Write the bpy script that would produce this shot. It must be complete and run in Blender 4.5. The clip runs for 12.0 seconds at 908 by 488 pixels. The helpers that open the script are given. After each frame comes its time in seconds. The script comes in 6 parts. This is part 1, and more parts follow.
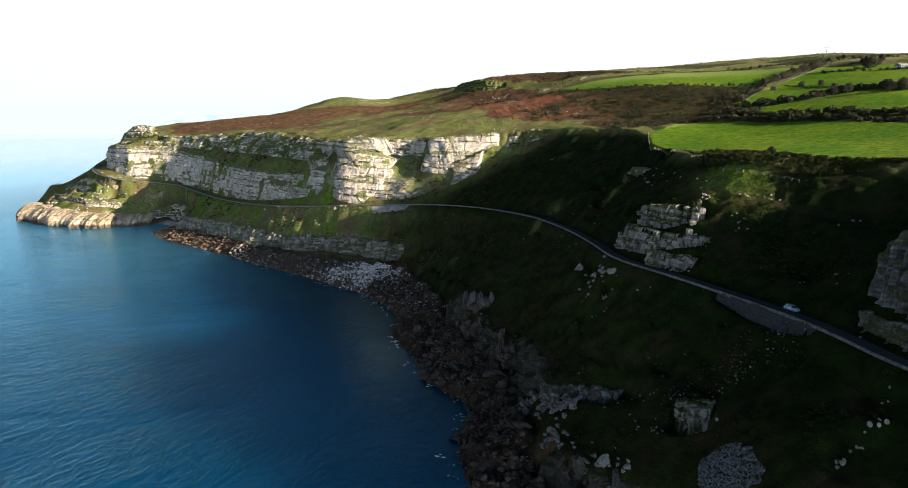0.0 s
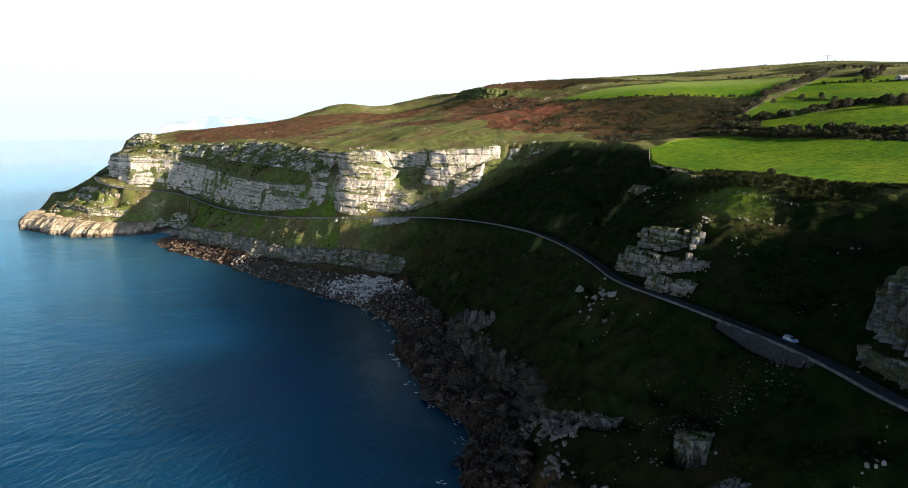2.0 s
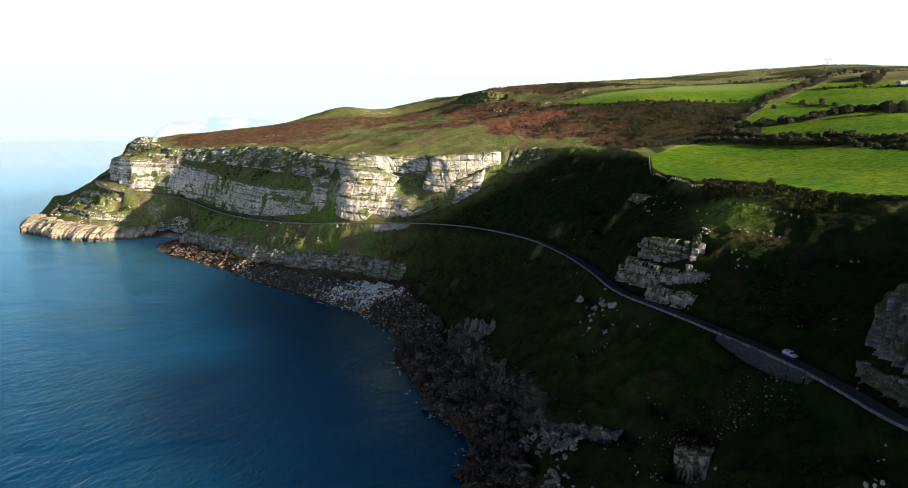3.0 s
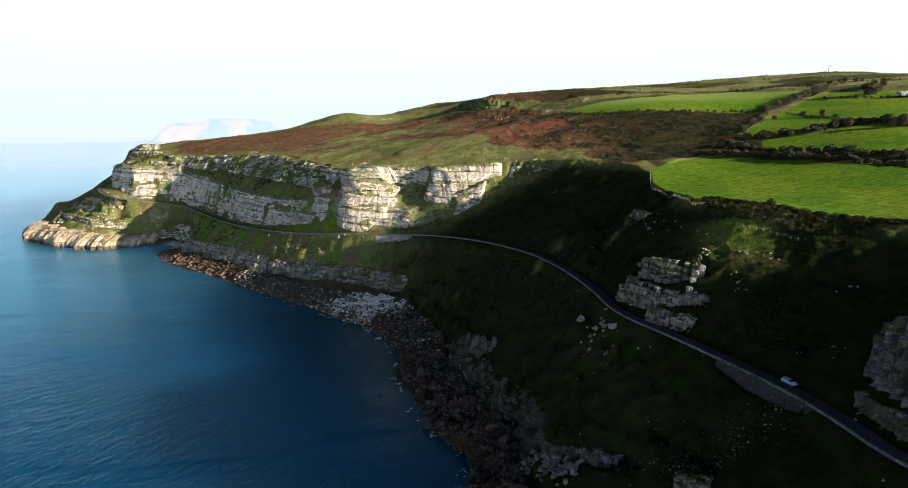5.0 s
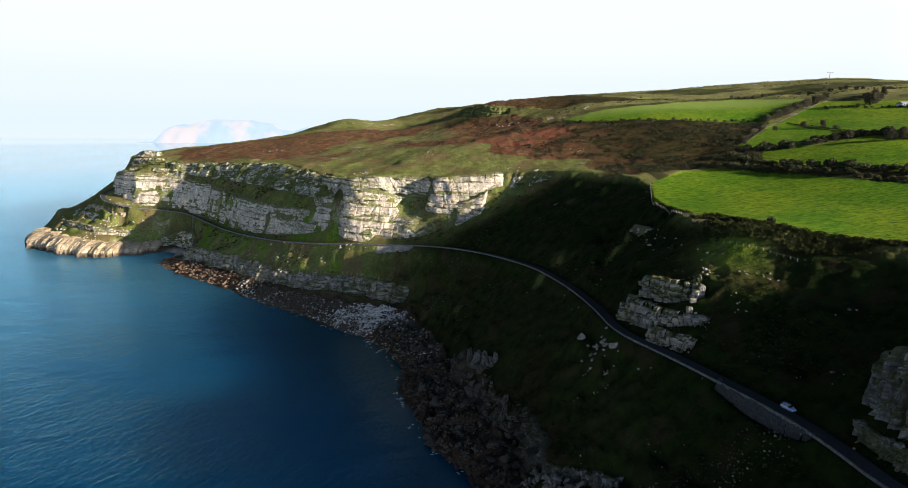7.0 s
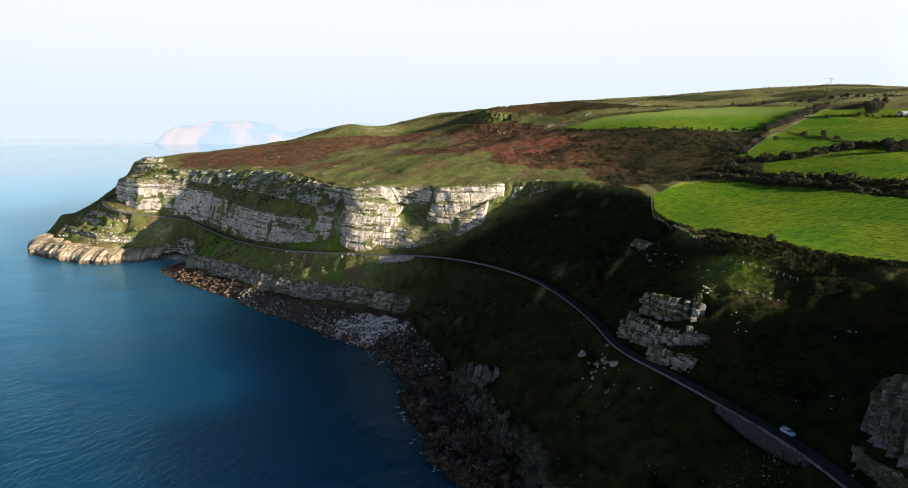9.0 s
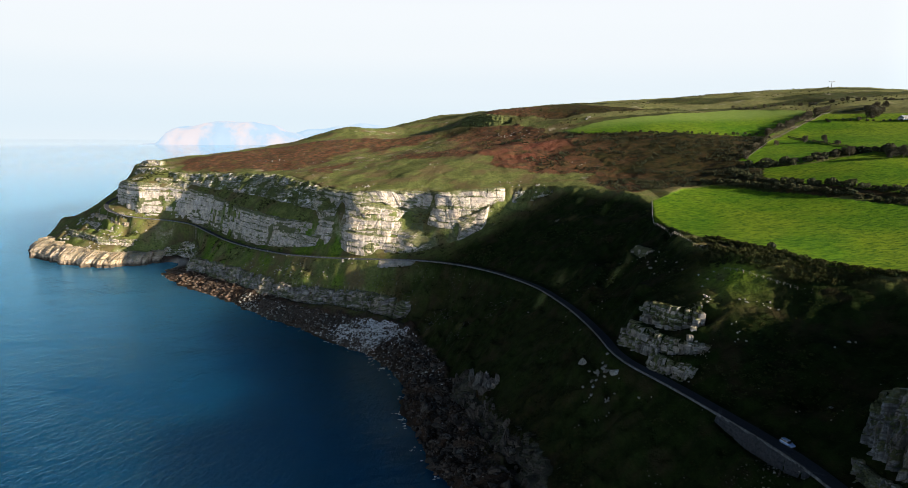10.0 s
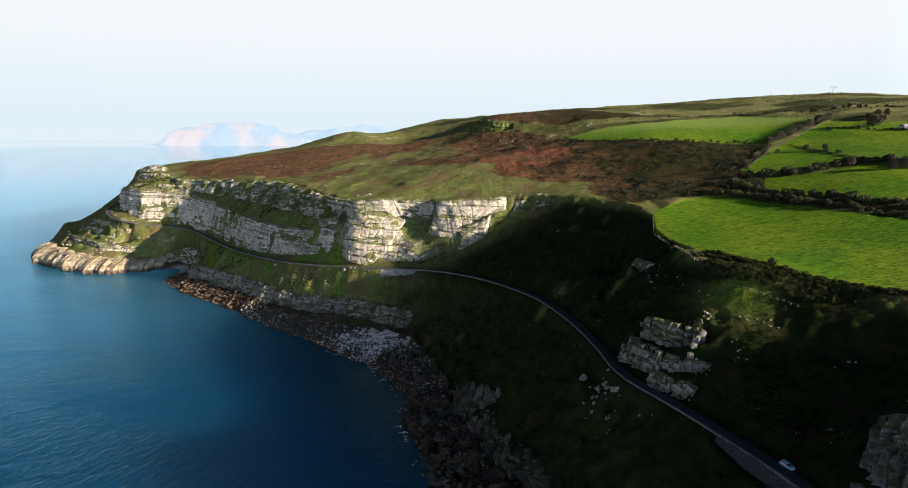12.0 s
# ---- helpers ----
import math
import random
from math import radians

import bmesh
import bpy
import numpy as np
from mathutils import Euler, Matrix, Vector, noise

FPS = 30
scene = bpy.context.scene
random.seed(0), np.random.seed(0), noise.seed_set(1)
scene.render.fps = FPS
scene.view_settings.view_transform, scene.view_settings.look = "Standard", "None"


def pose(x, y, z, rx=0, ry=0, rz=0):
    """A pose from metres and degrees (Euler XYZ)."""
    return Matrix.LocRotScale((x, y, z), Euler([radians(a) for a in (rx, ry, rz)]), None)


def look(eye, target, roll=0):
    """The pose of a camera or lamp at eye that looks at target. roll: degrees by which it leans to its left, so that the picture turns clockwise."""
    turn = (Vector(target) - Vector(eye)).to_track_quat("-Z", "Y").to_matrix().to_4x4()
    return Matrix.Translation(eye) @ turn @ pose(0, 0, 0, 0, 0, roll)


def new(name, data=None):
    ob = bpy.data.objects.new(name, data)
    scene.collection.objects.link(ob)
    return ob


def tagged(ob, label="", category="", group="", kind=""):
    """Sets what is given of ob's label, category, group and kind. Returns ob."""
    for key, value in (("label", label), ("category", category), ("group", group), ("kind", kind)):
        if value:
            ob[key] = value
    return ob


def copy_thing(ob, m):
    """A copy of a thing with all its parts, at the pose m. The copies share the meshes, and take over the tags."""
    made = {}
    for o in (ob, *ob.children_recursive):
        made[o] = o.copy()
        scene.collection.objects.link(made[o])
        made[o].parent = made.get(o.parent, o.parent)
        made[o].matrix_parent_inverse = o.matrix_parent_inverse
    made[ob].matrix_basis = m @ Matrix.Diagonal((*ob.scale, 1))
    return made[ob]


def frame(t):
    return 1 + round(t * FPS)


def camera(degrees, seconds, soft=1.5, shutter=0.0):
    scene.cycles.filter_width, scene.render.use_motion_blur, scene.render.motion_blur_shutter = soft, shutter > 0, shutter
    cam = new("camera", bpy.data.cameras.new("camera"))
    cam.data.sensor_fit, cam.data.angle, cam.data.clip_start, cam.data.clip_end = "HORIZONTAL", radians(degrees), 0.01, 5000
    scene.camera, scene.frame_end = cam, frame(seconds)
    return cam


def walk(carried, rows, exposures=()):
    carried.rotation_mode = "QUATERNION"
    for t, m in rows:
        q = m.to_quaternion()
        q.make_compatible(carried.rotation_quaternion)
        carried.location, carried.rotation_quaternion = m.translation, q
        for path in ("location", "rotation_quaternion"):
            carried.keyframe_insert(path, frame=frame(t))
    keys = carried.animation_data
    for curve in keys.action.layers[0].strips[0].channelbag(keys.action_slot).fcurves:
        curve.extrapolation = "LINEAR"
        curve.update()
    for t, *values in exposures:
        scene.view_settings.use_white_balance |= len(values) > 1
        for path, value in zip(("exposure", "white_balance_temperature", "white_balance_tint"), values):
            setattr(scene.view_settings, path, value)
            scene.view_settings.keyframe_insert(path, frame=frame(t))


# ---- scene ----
EXPOSURE = 2.3
cam = camera(72.0, 12.0, soft=0.9)
PATH = [
    (0, (-1.529, 1.883, 100.819), (5.348, 99.804, 81.733), 0.352),
    (0.5, (-1.580, 1.962, 103.027), (5.265, 99.887, 83.953), 0.365),
    (1, (-1.633, 2.029, 105.204), (5.179, 99.958, 86.143), 0.377),
    (1.5, (-1.687, 2.086, 107.351), (5.091, 100.020, 88.301), 0.390),
    (2, (-1.744, 2.134, 109.468), (5.000, 100.073, 90.429), 0.402),
    (2.5, (-1.801, 2.174, 111.554), (4.907, 100.117, 92.526), 0.413),
    (3, (-1.860, 2.207, 113.612), (4.812, 100.155, 94.594), 0.425),
    (5, (-2.095, 2.290, 121.560), (4.424, 100.256, 102.578), 0.467),
    (5.5, (-2.152, 2.304, 123.478), (4.326, 100.274, 104.504), 0.477),
    (6, (-2.208, 2.318, 125.370), (4.228, 100.291, 106.404), 0.487),
    (6.5, (-2.263, 2.331, 127.236), (4.132, 100.309, 108.277), 0.497),
    (7, (-2.316, 2.346, 129.077), (4.036, 100.328, 110.124), 0.506),
    (9, (-2.500, 2.441, 136.191), (3.672, 100.438, 117.260), 0.541),
    (9.5, (-2.537, 2.479, 137.911), (3.587, 100.480, 118.983), 0.548),
    (10, (-2.571, 2.524, 139.607), (3.506, 100.529, 120.683), 0.556),
    (10.5, (-2.600, 2.578, 141.281), (3.428, 100.587, 122.360), 0.564),
    (11, (-2.625, 2.642, 142.933), (3.354, 100.654, 124.015), 0.571),
    (11.5, (-2.644, 2.716, 144.563), (3.284, 100.732, 125.648), 0.578),
    (12, (-2.658, 2.803, 146.173), (3.219, 100.822, 127.259), 0.584),
]
walk(cam, [(t, look(eye, target, roll)) for t, eye, target, roll in PATH], exposures=[(0, EXPOSURE + 0.2, 6400, 10), (6, EXPOSURE + 0.05, 6400, 10), (12, EXPOSURE - 0.1, 6400, 10)])

# ---- sky and sun ----
SUN_AZIMUTH, SUN_HEIGHT = 120.0, 15.8        # degrees clockwise from +y, and above the horizon
SUN_WAY = Vector((math.sin(radians(SUN_AZIMUTH)) * math.cos(radians(SUN_HEIGHT)), math.cos(radians(SUN_AZIMUTH)) * math.cos(radians(SUN_HEIGHT)), math.sin(radians(SUN_HEIGHT))))
sun = new("sun", bpy.data.lights.new("sun", "SUN"))
sun.data.energy, sun.data.angle, sun.data.color = 4.0, radians(0.6), (1.0, 0.835, 0.615)
sun.matrix_world = look(SUN_WAY * 800, (0, 0, 0))

world = bpy.data.worlds.new("sky")
scene.world = world
world.use_nodes = True
wn, wl = world.node_tree.nodes, world.node_tree.links
wn.clear()
sky = wn.new("ShaderNodeTexSky")
sky.sky_type, sky.sun_disc = "NISHITA", False
sky.sun_elevation, sky.sun_rotation = radians(SUN_HEIGHT), radians(SUN_AZIMUTH)
sky.air_density, sky.dust_density, sky.ozone_density = 1.0, 0.6, 2.0
clear = wn.new("ShaderNodeBackground")
clear.inputs["Strength"].default_value = 0.006
# pale haze lies on the horizon and thins out into blue
haze = wn.new("ShaderNodeBackground")
haze.inputs["Strength"].default_value = 0.207
where = wn.new("ShaderNodeTexCoord")
split = wn.new("ShaderNodeSeparateXYZ")
up = wn.new("ShaderNodeMath")
up.operation = "ABSOLUTE"
bands = wn.new("ShaderNodeValToRGB")
bands.color_ramp.interpolation = "EASE"
stops = bands.color_ramp.elements
stops[0].position, stops[0].color = 0.0, (0.79, 0.90, 0.965, 1)
stops[1].position, stops[1].color = 0.17, (0.94, 0.975, 1.0, 1)
for at, colour in ((0.05, (0.84, 0.925, 0.975, 1)), (0.11, (0.92, 0.965, 0.99, 1)), (0.29, (0.23, 0.49, 0.86, 1)), (0.44, (0.012, 0.05, 0.15, 1))):
    stops.new(at).color = colour
ramp = wn.new("ShaderNodeMapRange")
ramp.interpolation_type = "SMOOTHERSTEP"
for key, value in (("From Min", 0.30), ("From Max", 0.55), ("To Min", 1.0), ("To Max", 0.0)):
    ramp.inputs[key].default_value = value
both = wn.new("ShaderNodeMixShader")
out = wn.new("ShaderNodeOutputWorld")
# the haze glows towards the low sun
toward = wn.new("ShaderNodeVectorMath")
toward.operation = "DOT_PRODUCT"
toward.inputs[1].default_value = (math.sin(radians(SUN_AZIMUTH)), math.cos(radians(SUN_AZIMUTH)), 0)
glow = wn.new("ShaderNodeMapRange")
glow.interpolation_type = "SMOOTHSTEP"
for key, value in (("From Min", 0.10), ("From Max", 0.98), ("To Min", 0.21), ("To Max", 1.85)):
    glow.inputs[key].default_value = value
wl.new(where.outputs["Generated"], toward.inputs[0])
wl.new(toward.outputs["Value"], glow.inputs["Value"])
wl.new(glow.outputs[0], haze.inputs["Strength"])
wl.new(where.outputs["Generated"], split.inputs[0])
wl.new(split.outputs["Z"], up.inputs[0])
wl.new(up.outputs[0], ramp.inputs["Value"])
wl.new(up.outputs[0], bands.inputs["Fac"])
wl.new(bands.outputs["Color"], haze.inputs["Color"])
wl.new(sky.outputs[0], clear.inputs["Color"])
wl.new(ramp.outputs[0], both.inputs["Fac"])
wl.new(clear.outputs[0], both.inputs[1])
wl.new(haze.outputs[0], both.inputs[2])
wl.new(both.outputs[0], out.inputs["Surface"])


# ---- materials ----
class Nodes:
    """A few short words for node materials."""

    def __init__(self, name):
        self.mat = bpy.data.materials.new(name)
        self.mat.use_nodes = True
        self.tree = self.mat.node_tree
        self.tree.nodes.clear()
        self.out = self.add("ShaderNodeOutputMaterial")
        self.bsdf = self.add("ShaderNodeBsdfPrincipled")
        self.tree.links.new(self.bsdf.outputs[0], self.out.inputs["Surface"])
        self.geo = self.add("ShaderNodeNewGeometry")

    def add(self, kind):
        return self.tree.nodes.new(kind)

    def put(self, value, socket):
        if isinstance(value, bpy.types.NodeSocket):
            self.tree.links.new(value, socket)
        elif isinstance(value, tuple) and len(value) == 3 and socket.type == "RGBA":
            socket.default_value = (*value, 1)
        else:
            socket.default_value = value

    def place(self, scale=(1, 1, 1)):
        m = self.add("ShaderNodeMapping")
        self.put(self.geo.outputs["Position"], m.inputs["Vector"])
        m.inputs["Scale"].default_value = scale
        return m.outputs[0]

    def noise(self, size, detail=4, rough=0.6, scale=(1, 1, 1), warp=0.0):
        n = self.add("ShaderNodeTexNoise")
        self.put(self.place(scale), n.inputs["Vector"])
        for key, value in (("Scale", 1 / size), ("Detail", detail), ("Roughness", rough), ("Distortion", warp)):
            n.inputs[key].default_value = value
        return n.outputs["Fac"]

    def cells(self, size, scale=(1, 1, 1), feature="F1", out="Distance"):
        n = self.add("ShaderNodeTexVoronoi")
        n.feature = feature
        self.put(self.place(scale), n.inputs["Vector"])
        n.inputs["Scale"].default_value = 1 / size
        return n.outputs[out]

    def span(self, value, lo, hi, to_lo=0.0, to_hi=1.0):
        n = self.add("ShaderNodeMapRange")
        for key, v in (("Value", value), ("From Min", lo), ("From Max", hi), ("To Min", to_lo), ("To Max", to_hi)):
            self.put(v, n.inputs[key])
        return n.outputs[0]

    def math(self, op, a, b=0.0):
        n = self.add("ShaderNodeMath")
        n.operation = op
        self.put(a, n.inputs[0])
        self.put(b, n.inputs[1])
        return n.outputs[0]

    def mix(self, fac, a, b, blend="MIX"):
        n = self.add("ShaderNodeMix")
        n.data_type, n.blend_type = "RGBA", blend
        self.put(fac, n.inputs[0])
        self.put(a, n.inputs[6])
        self.put(b, n.inputs[7])
        return n.outputs[2]

    def attribute(self, name):
        n = self.add("ShaderNodeAttribute")
        n.attribute_name = name
        return n.outputs["Fac"]

    def chance(self):
        return self.add("ShaderNodeObjectInfo").outputs["Random"]

    def island(self):
        return self.geo.outputs["Random Per Island"]

    def slope(self):
        s = self.add("ShaderNodeSeparateXYZ")
        self.put(self.geo.outputs["Normal"], s.inputs[0])
        return s.outputs["Z"]

    def bump(self, height, strength, distance):
        n = self.add("ShaderNodeBump")
        n.inputs["Strength"].default_value, n.inputs["Distance"].default_value = strength, distance
        self.put(height, n.inputs["Height"])
        self.tree.links.new(n.outputs[0], self.bsdf.inputs["Normal"])

    def done(self, color, rough=0.9, metal=0.0, specular=0.3):
        self.put(color, self.bsdf.inputs["Base Color"])
        self.put(rough, self.bsdf.inputs["Roughness"])
        self.put(metal, self.bsdf.inputs["Metallic"])
        self.put(specular, self.bsdf.inputs["Specular IOR Level"])
        return self.mat


def ground_material():
    n = Nodes("coastal_turf_and_heath")
    fine, mid, broad = n.noise(0.5, 3), n.noise(5, 5, 0.65), n.noise(40, 4)
    tuft = n.noise(1.6, 3, 0.7)
    turf = n.mix(n.span(mid, 0.35, 0.65), (0.044, 0.062, 0.019), (0.104, 0.124, 0.038))
    turf = n.mix(n.span(fine, 0.4, 0.75, 0, 0.6), turf, (0.150, 0.135, 0.050))
    turf = n.mix(n.span(tuft, 0.5, 0.7, 0, 0.75), turf, (0.036, 0.043, 0.0115))
    turf = n.mix(n.span(n.noise(24, 4), 0.46, 0.60, 0, 0.75), turf, (0.092, 0.066, 0.036))
    heath = n.mix(n.span(mid, 0.4, 0.62), (0.044, 0.033, 0.020), (0.138, 0.058, 0.033))
    heath = n.mix(n.span(n.noise(14, 4), 0.52, 0.70, 0, 0.75), heath, (0.095, 0.082, 0.026))
    heath = n.mix(n.span(tuft, 0.48, 0.68, 0, 0.75), heath, (0.026, 0.023, 0.015))
    # near-black scrub colour, which also paints shade onto the near slope
    shade_scrub = n.mix(n.span(mid, 0.4, 0.62), (0.004, 0.009, 0.002), (0.010, 0.018, 0.004))
    shade_scrub = n.mix(n.span(n.noise(11, 4), 0.5, 0.66, 0, 0.7), shade_scrub, (0.024, 0.017, 0.010))
    field = n.mix(n.span(n.noise(3.0, 4, 0.7), 0.35, 0.68), (0.036, 0.090, 0.004), (0.080, 0.152, 0.006))
    field = n.mix(n.span(broad, 0.40, 0.62, 0, 0.8), field, (0.115, 0.160, 0.009))
    field = n.mix(n.span(n.noise(2.2, 3, 0.7, (0.5, 1.6, 1), 0.8), 0.46, 0.62, 0, 0.85), field, (0.013, 0.050, 0.004))
    turf = n.mix(n.attribute("hilltop"), turf, n.mix(n.span(mid, 0.35, 0.65), (0.068, 0.072, 0.028), (0.128, 0.128, 0.050)))
    rock = n.mix(n.span(n.noise(3, 5, 0.7, (1, 1, 3)), 0.35, 0.65), (0.13, 0.105, 0.08), (0.40, 0.36, 0.30))
    rock = n.mix(n.span(fine, 0.45, 0.7, 0, 0.7), rock, (0.075, 0.065, 0.05))
    # near-black ground colour stands for the shade between the shore rocks
    scree = n.mix(n.cells(0.7, out="Color"), (0.010, 0.008, 0.007), (0.055, 0.042, 0.032))
    scree = n.mix(n.span(mid, 0.4, 0.65, 0, 0.75), scree, (0.050, 0.028, 0.017))
    field = n.mix(n.attribute("pale"), field, n.mix(n.span(mid, 0.3, 0.7), (0.100, 0.150, 0.030), (0.145, 0.185, 0.050)))
    heath = n.mix(n.attribute("bracken"), heath, n.mix(n.span(tuft, 0.35, 0.65), (0.070, 0.026, 0.018), (0.190, 0.066, 0.042)))
    col = n.mix(n.attribute("heath"), turf, heath)
    col = n.mix(n.attribute("shade_scrub"), col, shade_scrub)
    col = n.mix(n.attribute("field"), col, field)
    col = n.mix(n.attribute("scree"), col, scree)
    col = n.mix(n.attribute("sand"), col, n.mix(n.span(fine, 0.3, 0.7), (0.20, 0.185, 0.165), (0.34, 0.32, 0.29)))
    bare = n.math("MULTIPLY", n.span(n.slope(), 0.20, 0.42, 0.6, 0), n.span(mid, 0.46, 0.58))
    bare = n.math("MULTIPLY", bare, n.span(n.attribute("shade_scrub"), 0.2, 0.8, 1, 0.15))
    bare = n.math("MAXIMUM", bare, n.attribute("rock"))
    col = n.mix(bare, col, rock)
    h = n.math("ADD", n.math("MULTIPLY", tuft, 0.7), n.math("MULTIPLY", fine, 0.35))
    n.bump(h, 0.8, 0.9)
    return n.done(col, 0.97, 0, 0.03)


def limestone_material(name="weathered_limestone", light=(0.50, 0.428, 0.362), dark=(0.25, 0.222, 0.202), turf=0.9, tone=1.0, lush=0.30, wet=False):
    n = Nodes(name)
    toned = lambda c: tuple(tone * v for v in c)
    bed = n.noise(2.2, 5, 0.65, (0.25, 0.25, 2.2), 0.4)
    streak = n.noise(3.0, 5, 0.7, (1.4, 1.4, 0.18), 0.2)
    fine = n.noise(0.45, 4, 0.7)
    col = n.mix(n.span(bed, 0.34, 0.66), dark, light)
    col = n.mix(n.span(streak, 0.42, 0.64, 0, 0.85), col, toned((0.185, 0.170, 0.162)))
    col = n.mix(n.span(n.noise(11, 4), 0.5, 0.66, 0, 0.6), col, toned((0.46, 0.365, 0.28)))
    col = n.mix(n.span(fine, 0.52, 0.76, 0, 0.5), col, toned((0.07, 0.062, 0.052)))
    col = n.mix(n.span(n.noise(5, 5, 0.75, (1, 1, 0.35)), 0.50, 0.64, 0, 0.7), col, toned((0.105, 0.096, 0.090)))
    seam = n.span(n.cells(1.5, (1, 1, 0.55), "DISTANCE_TO_EDGE"), 0.0, 0.07, 1, 0)
    seam = n.math("MULTIPLY", seam, n.span(n.noise(4, 3), 0.4, 0.6))
    col = n.mix(n.math("MULTIPLY", seam, 0.45), col, toned((0.05, 0.045, 0.04)))
    if turf:
        ledge = n.math("MULTIPLY", n.span(n.slope(), 0.45, 0.75), n.span(n.noise(6, 4), 0.36, 0.5, 0, 1))
        hung = n.math("MULTIPLY", n.span(n.slope(), lush, lush + 0.25), n.span(n.noise(10, 5, 0.65, (1, 1, 1.8)), 0.49, 0.55, 0, 1))
        ledge = n.math("MAXIMUM", ledge, hung)
        ledge = n.math("MAXIMUM", ledge, n.span(n.math("ADD", n.attribute("turfed"), n.span(n.noise(1.3, 4, 0.7), 0.3, 0.7, -0.35, 0.35)), 0.35, 0.55))
        col = n.mix(n.math("MULTIPLY", ledge, turf), col, n.mix(n.span(fine, 0.3, 0.7), (0.020, 0.029, 0.008), (0.090, 0.098, 0.028)))
    if wet:
        above = n.add("ShaderNodeSeparateXYZ")
        n.put(n.geo.outputs["Position"], above.inputs[0])
        line = n.math("ADD", above.outputs["Z"], n.span(n.noise(4, 4), 0.3, 0.7, -1.6, 1.6))
        col = n.mix(n.span(line, 1.8, 4.6, 0.9, 0), col, (0.035, 0.027, 0.020))
    n.bump(n.math("ADD", n.math("MULTIPLY", bed, 0.6), n.math("ADD", n.math("MULTIPLY", streak, 0.5), n.math("SUBTRACT", n.math("MULTIPLY", fine, 0.25), n.math("MULTIPLY", seam, 0.2)))), 0.9, 0.8)
    return n.done(col, 0.9, 0, 0.2)


SEA_SHINE = 0.70


def water_material():
    n = Nodes("deep_blue_sea")
    def crests(size, detail, rough, longer, turn, warp):
        """Noise drawn out along the wave crests, which run at an angle to x."""
        first, t = n.add("ShaderNodeMapping"), n.add("ShaderNodeTexNoise")
        n.put(n.geo.outputs["Position"], first.inputs["Vector"])
        first.vector_type = "TEXTURE"
        first.inputs["Rotation"].default_value = (0, 0, radians(turn))
        first.inputs["Scale"].default_value = (longer, 1, 1)
        n.put(first.outputs[0], t.inputs["Vector"])
        for key, value in (("Scale", 1 / size), ("Detail", detail), ("Roughness", rough), ("Distortion", warp)):
            t.inputs[key].default_value = value
        return t.outputs["Fac"]
    swell = crests(14, 3, 0.5, 1.8, 40, 0.3)
    chop = crests(2.8, 4, 0.62, 1.9, 56, 0.6)
    ripple = crests(1.0, 3, 0.6, 1.6, 66, 0.4)
    slick = n.span(n.noise(55, 4, 0.6, (0.5, 1.2, 1), 0.6), 0.36, 0.58, 0.45, 1.0)
    patch = n.noise(120, 4, 0.55, (0.5, 1, 1))
    h = n.math("ADD", n.math("MULTIPLY", swell, 1.2), n.math("MULTIPLY", slick, n.math("ADD", n.math("MULTIPLY", chop, 1.6), n.math("MULTIPLY", ripple, 0.55))))
    # ripples fade with distance, so the far water reflects the pale horizon haze
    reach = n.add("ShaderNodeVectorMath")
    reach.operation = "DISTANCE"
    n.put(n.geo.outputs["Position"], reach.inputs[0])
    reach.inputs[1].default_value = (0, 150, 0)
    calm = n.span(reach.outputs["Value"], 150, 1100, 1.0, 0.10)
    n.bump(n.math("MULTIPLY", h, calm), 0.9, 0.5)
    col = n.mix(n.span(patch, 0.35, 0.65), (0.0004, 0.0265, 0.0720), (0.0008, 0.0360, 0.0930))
    # far water is painted paler blue in place of haze over it
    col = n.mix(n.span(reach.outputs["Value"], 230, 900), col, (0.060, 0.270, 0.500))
    n.bsdf.subsurface_method = "BURLEY"
    n.bsdf.inputs["Subsurface Weight"].default_value = 1.0
    n.bsdf.inputs["Subsurface Radius"].default_value = (0.7, 0.9, 1.0)
    n.bsdf.inputs["Subsurface Scale"].default_value = 100.0
    n.put(n.span(reach.outputs["Value"], 200, 900, 150, 700), n.bsdf.inputs["Subsurface Scale"])
    # wave slopes keep even a grazing view from mirroring the whole sky
    shine, gloss, both = n.add("ShaderNodeFresnel"), n.add("ShaderNodeBsdfGlossy"), n.add("ShaderNodeMixShader")
    shine.inputs["IOR"].default_value = 1.333
    # gloss tinted blue near by and whitened far out, as haze would
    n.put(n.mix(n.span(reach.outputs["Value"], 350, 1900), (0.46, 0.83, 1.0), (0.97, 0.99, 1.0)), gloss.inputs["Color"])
    n.put(n.span(reach.outputs["Value"], 150, 900, 0.14, 0.07), gloss.inputs["Roughness"])
    for node in (shine, gloss):
        n.tree.links.new(n.bsdf.inputs["Normal"].links[0].from_socket, node.inputs["Normal"])
    # far reflection is forced up until sea and horizon merge as in haze
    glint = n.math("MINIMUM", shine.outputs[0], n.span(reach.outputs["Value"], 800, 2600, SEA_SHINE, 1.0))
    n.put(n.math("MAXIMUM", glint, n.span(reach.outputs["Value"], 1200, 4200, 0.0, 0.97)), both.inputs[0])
    n.tree.links.new(n.bsdf.outputs[0], both.inputs[1])
    n.tree.links.new(gloss.outputs[0], both.inputs[2])
    n.tree.links.new(both.outputs[0], n.out.inputs["Surface"])
    return n.done(col, 0.6, 0, 0.0)


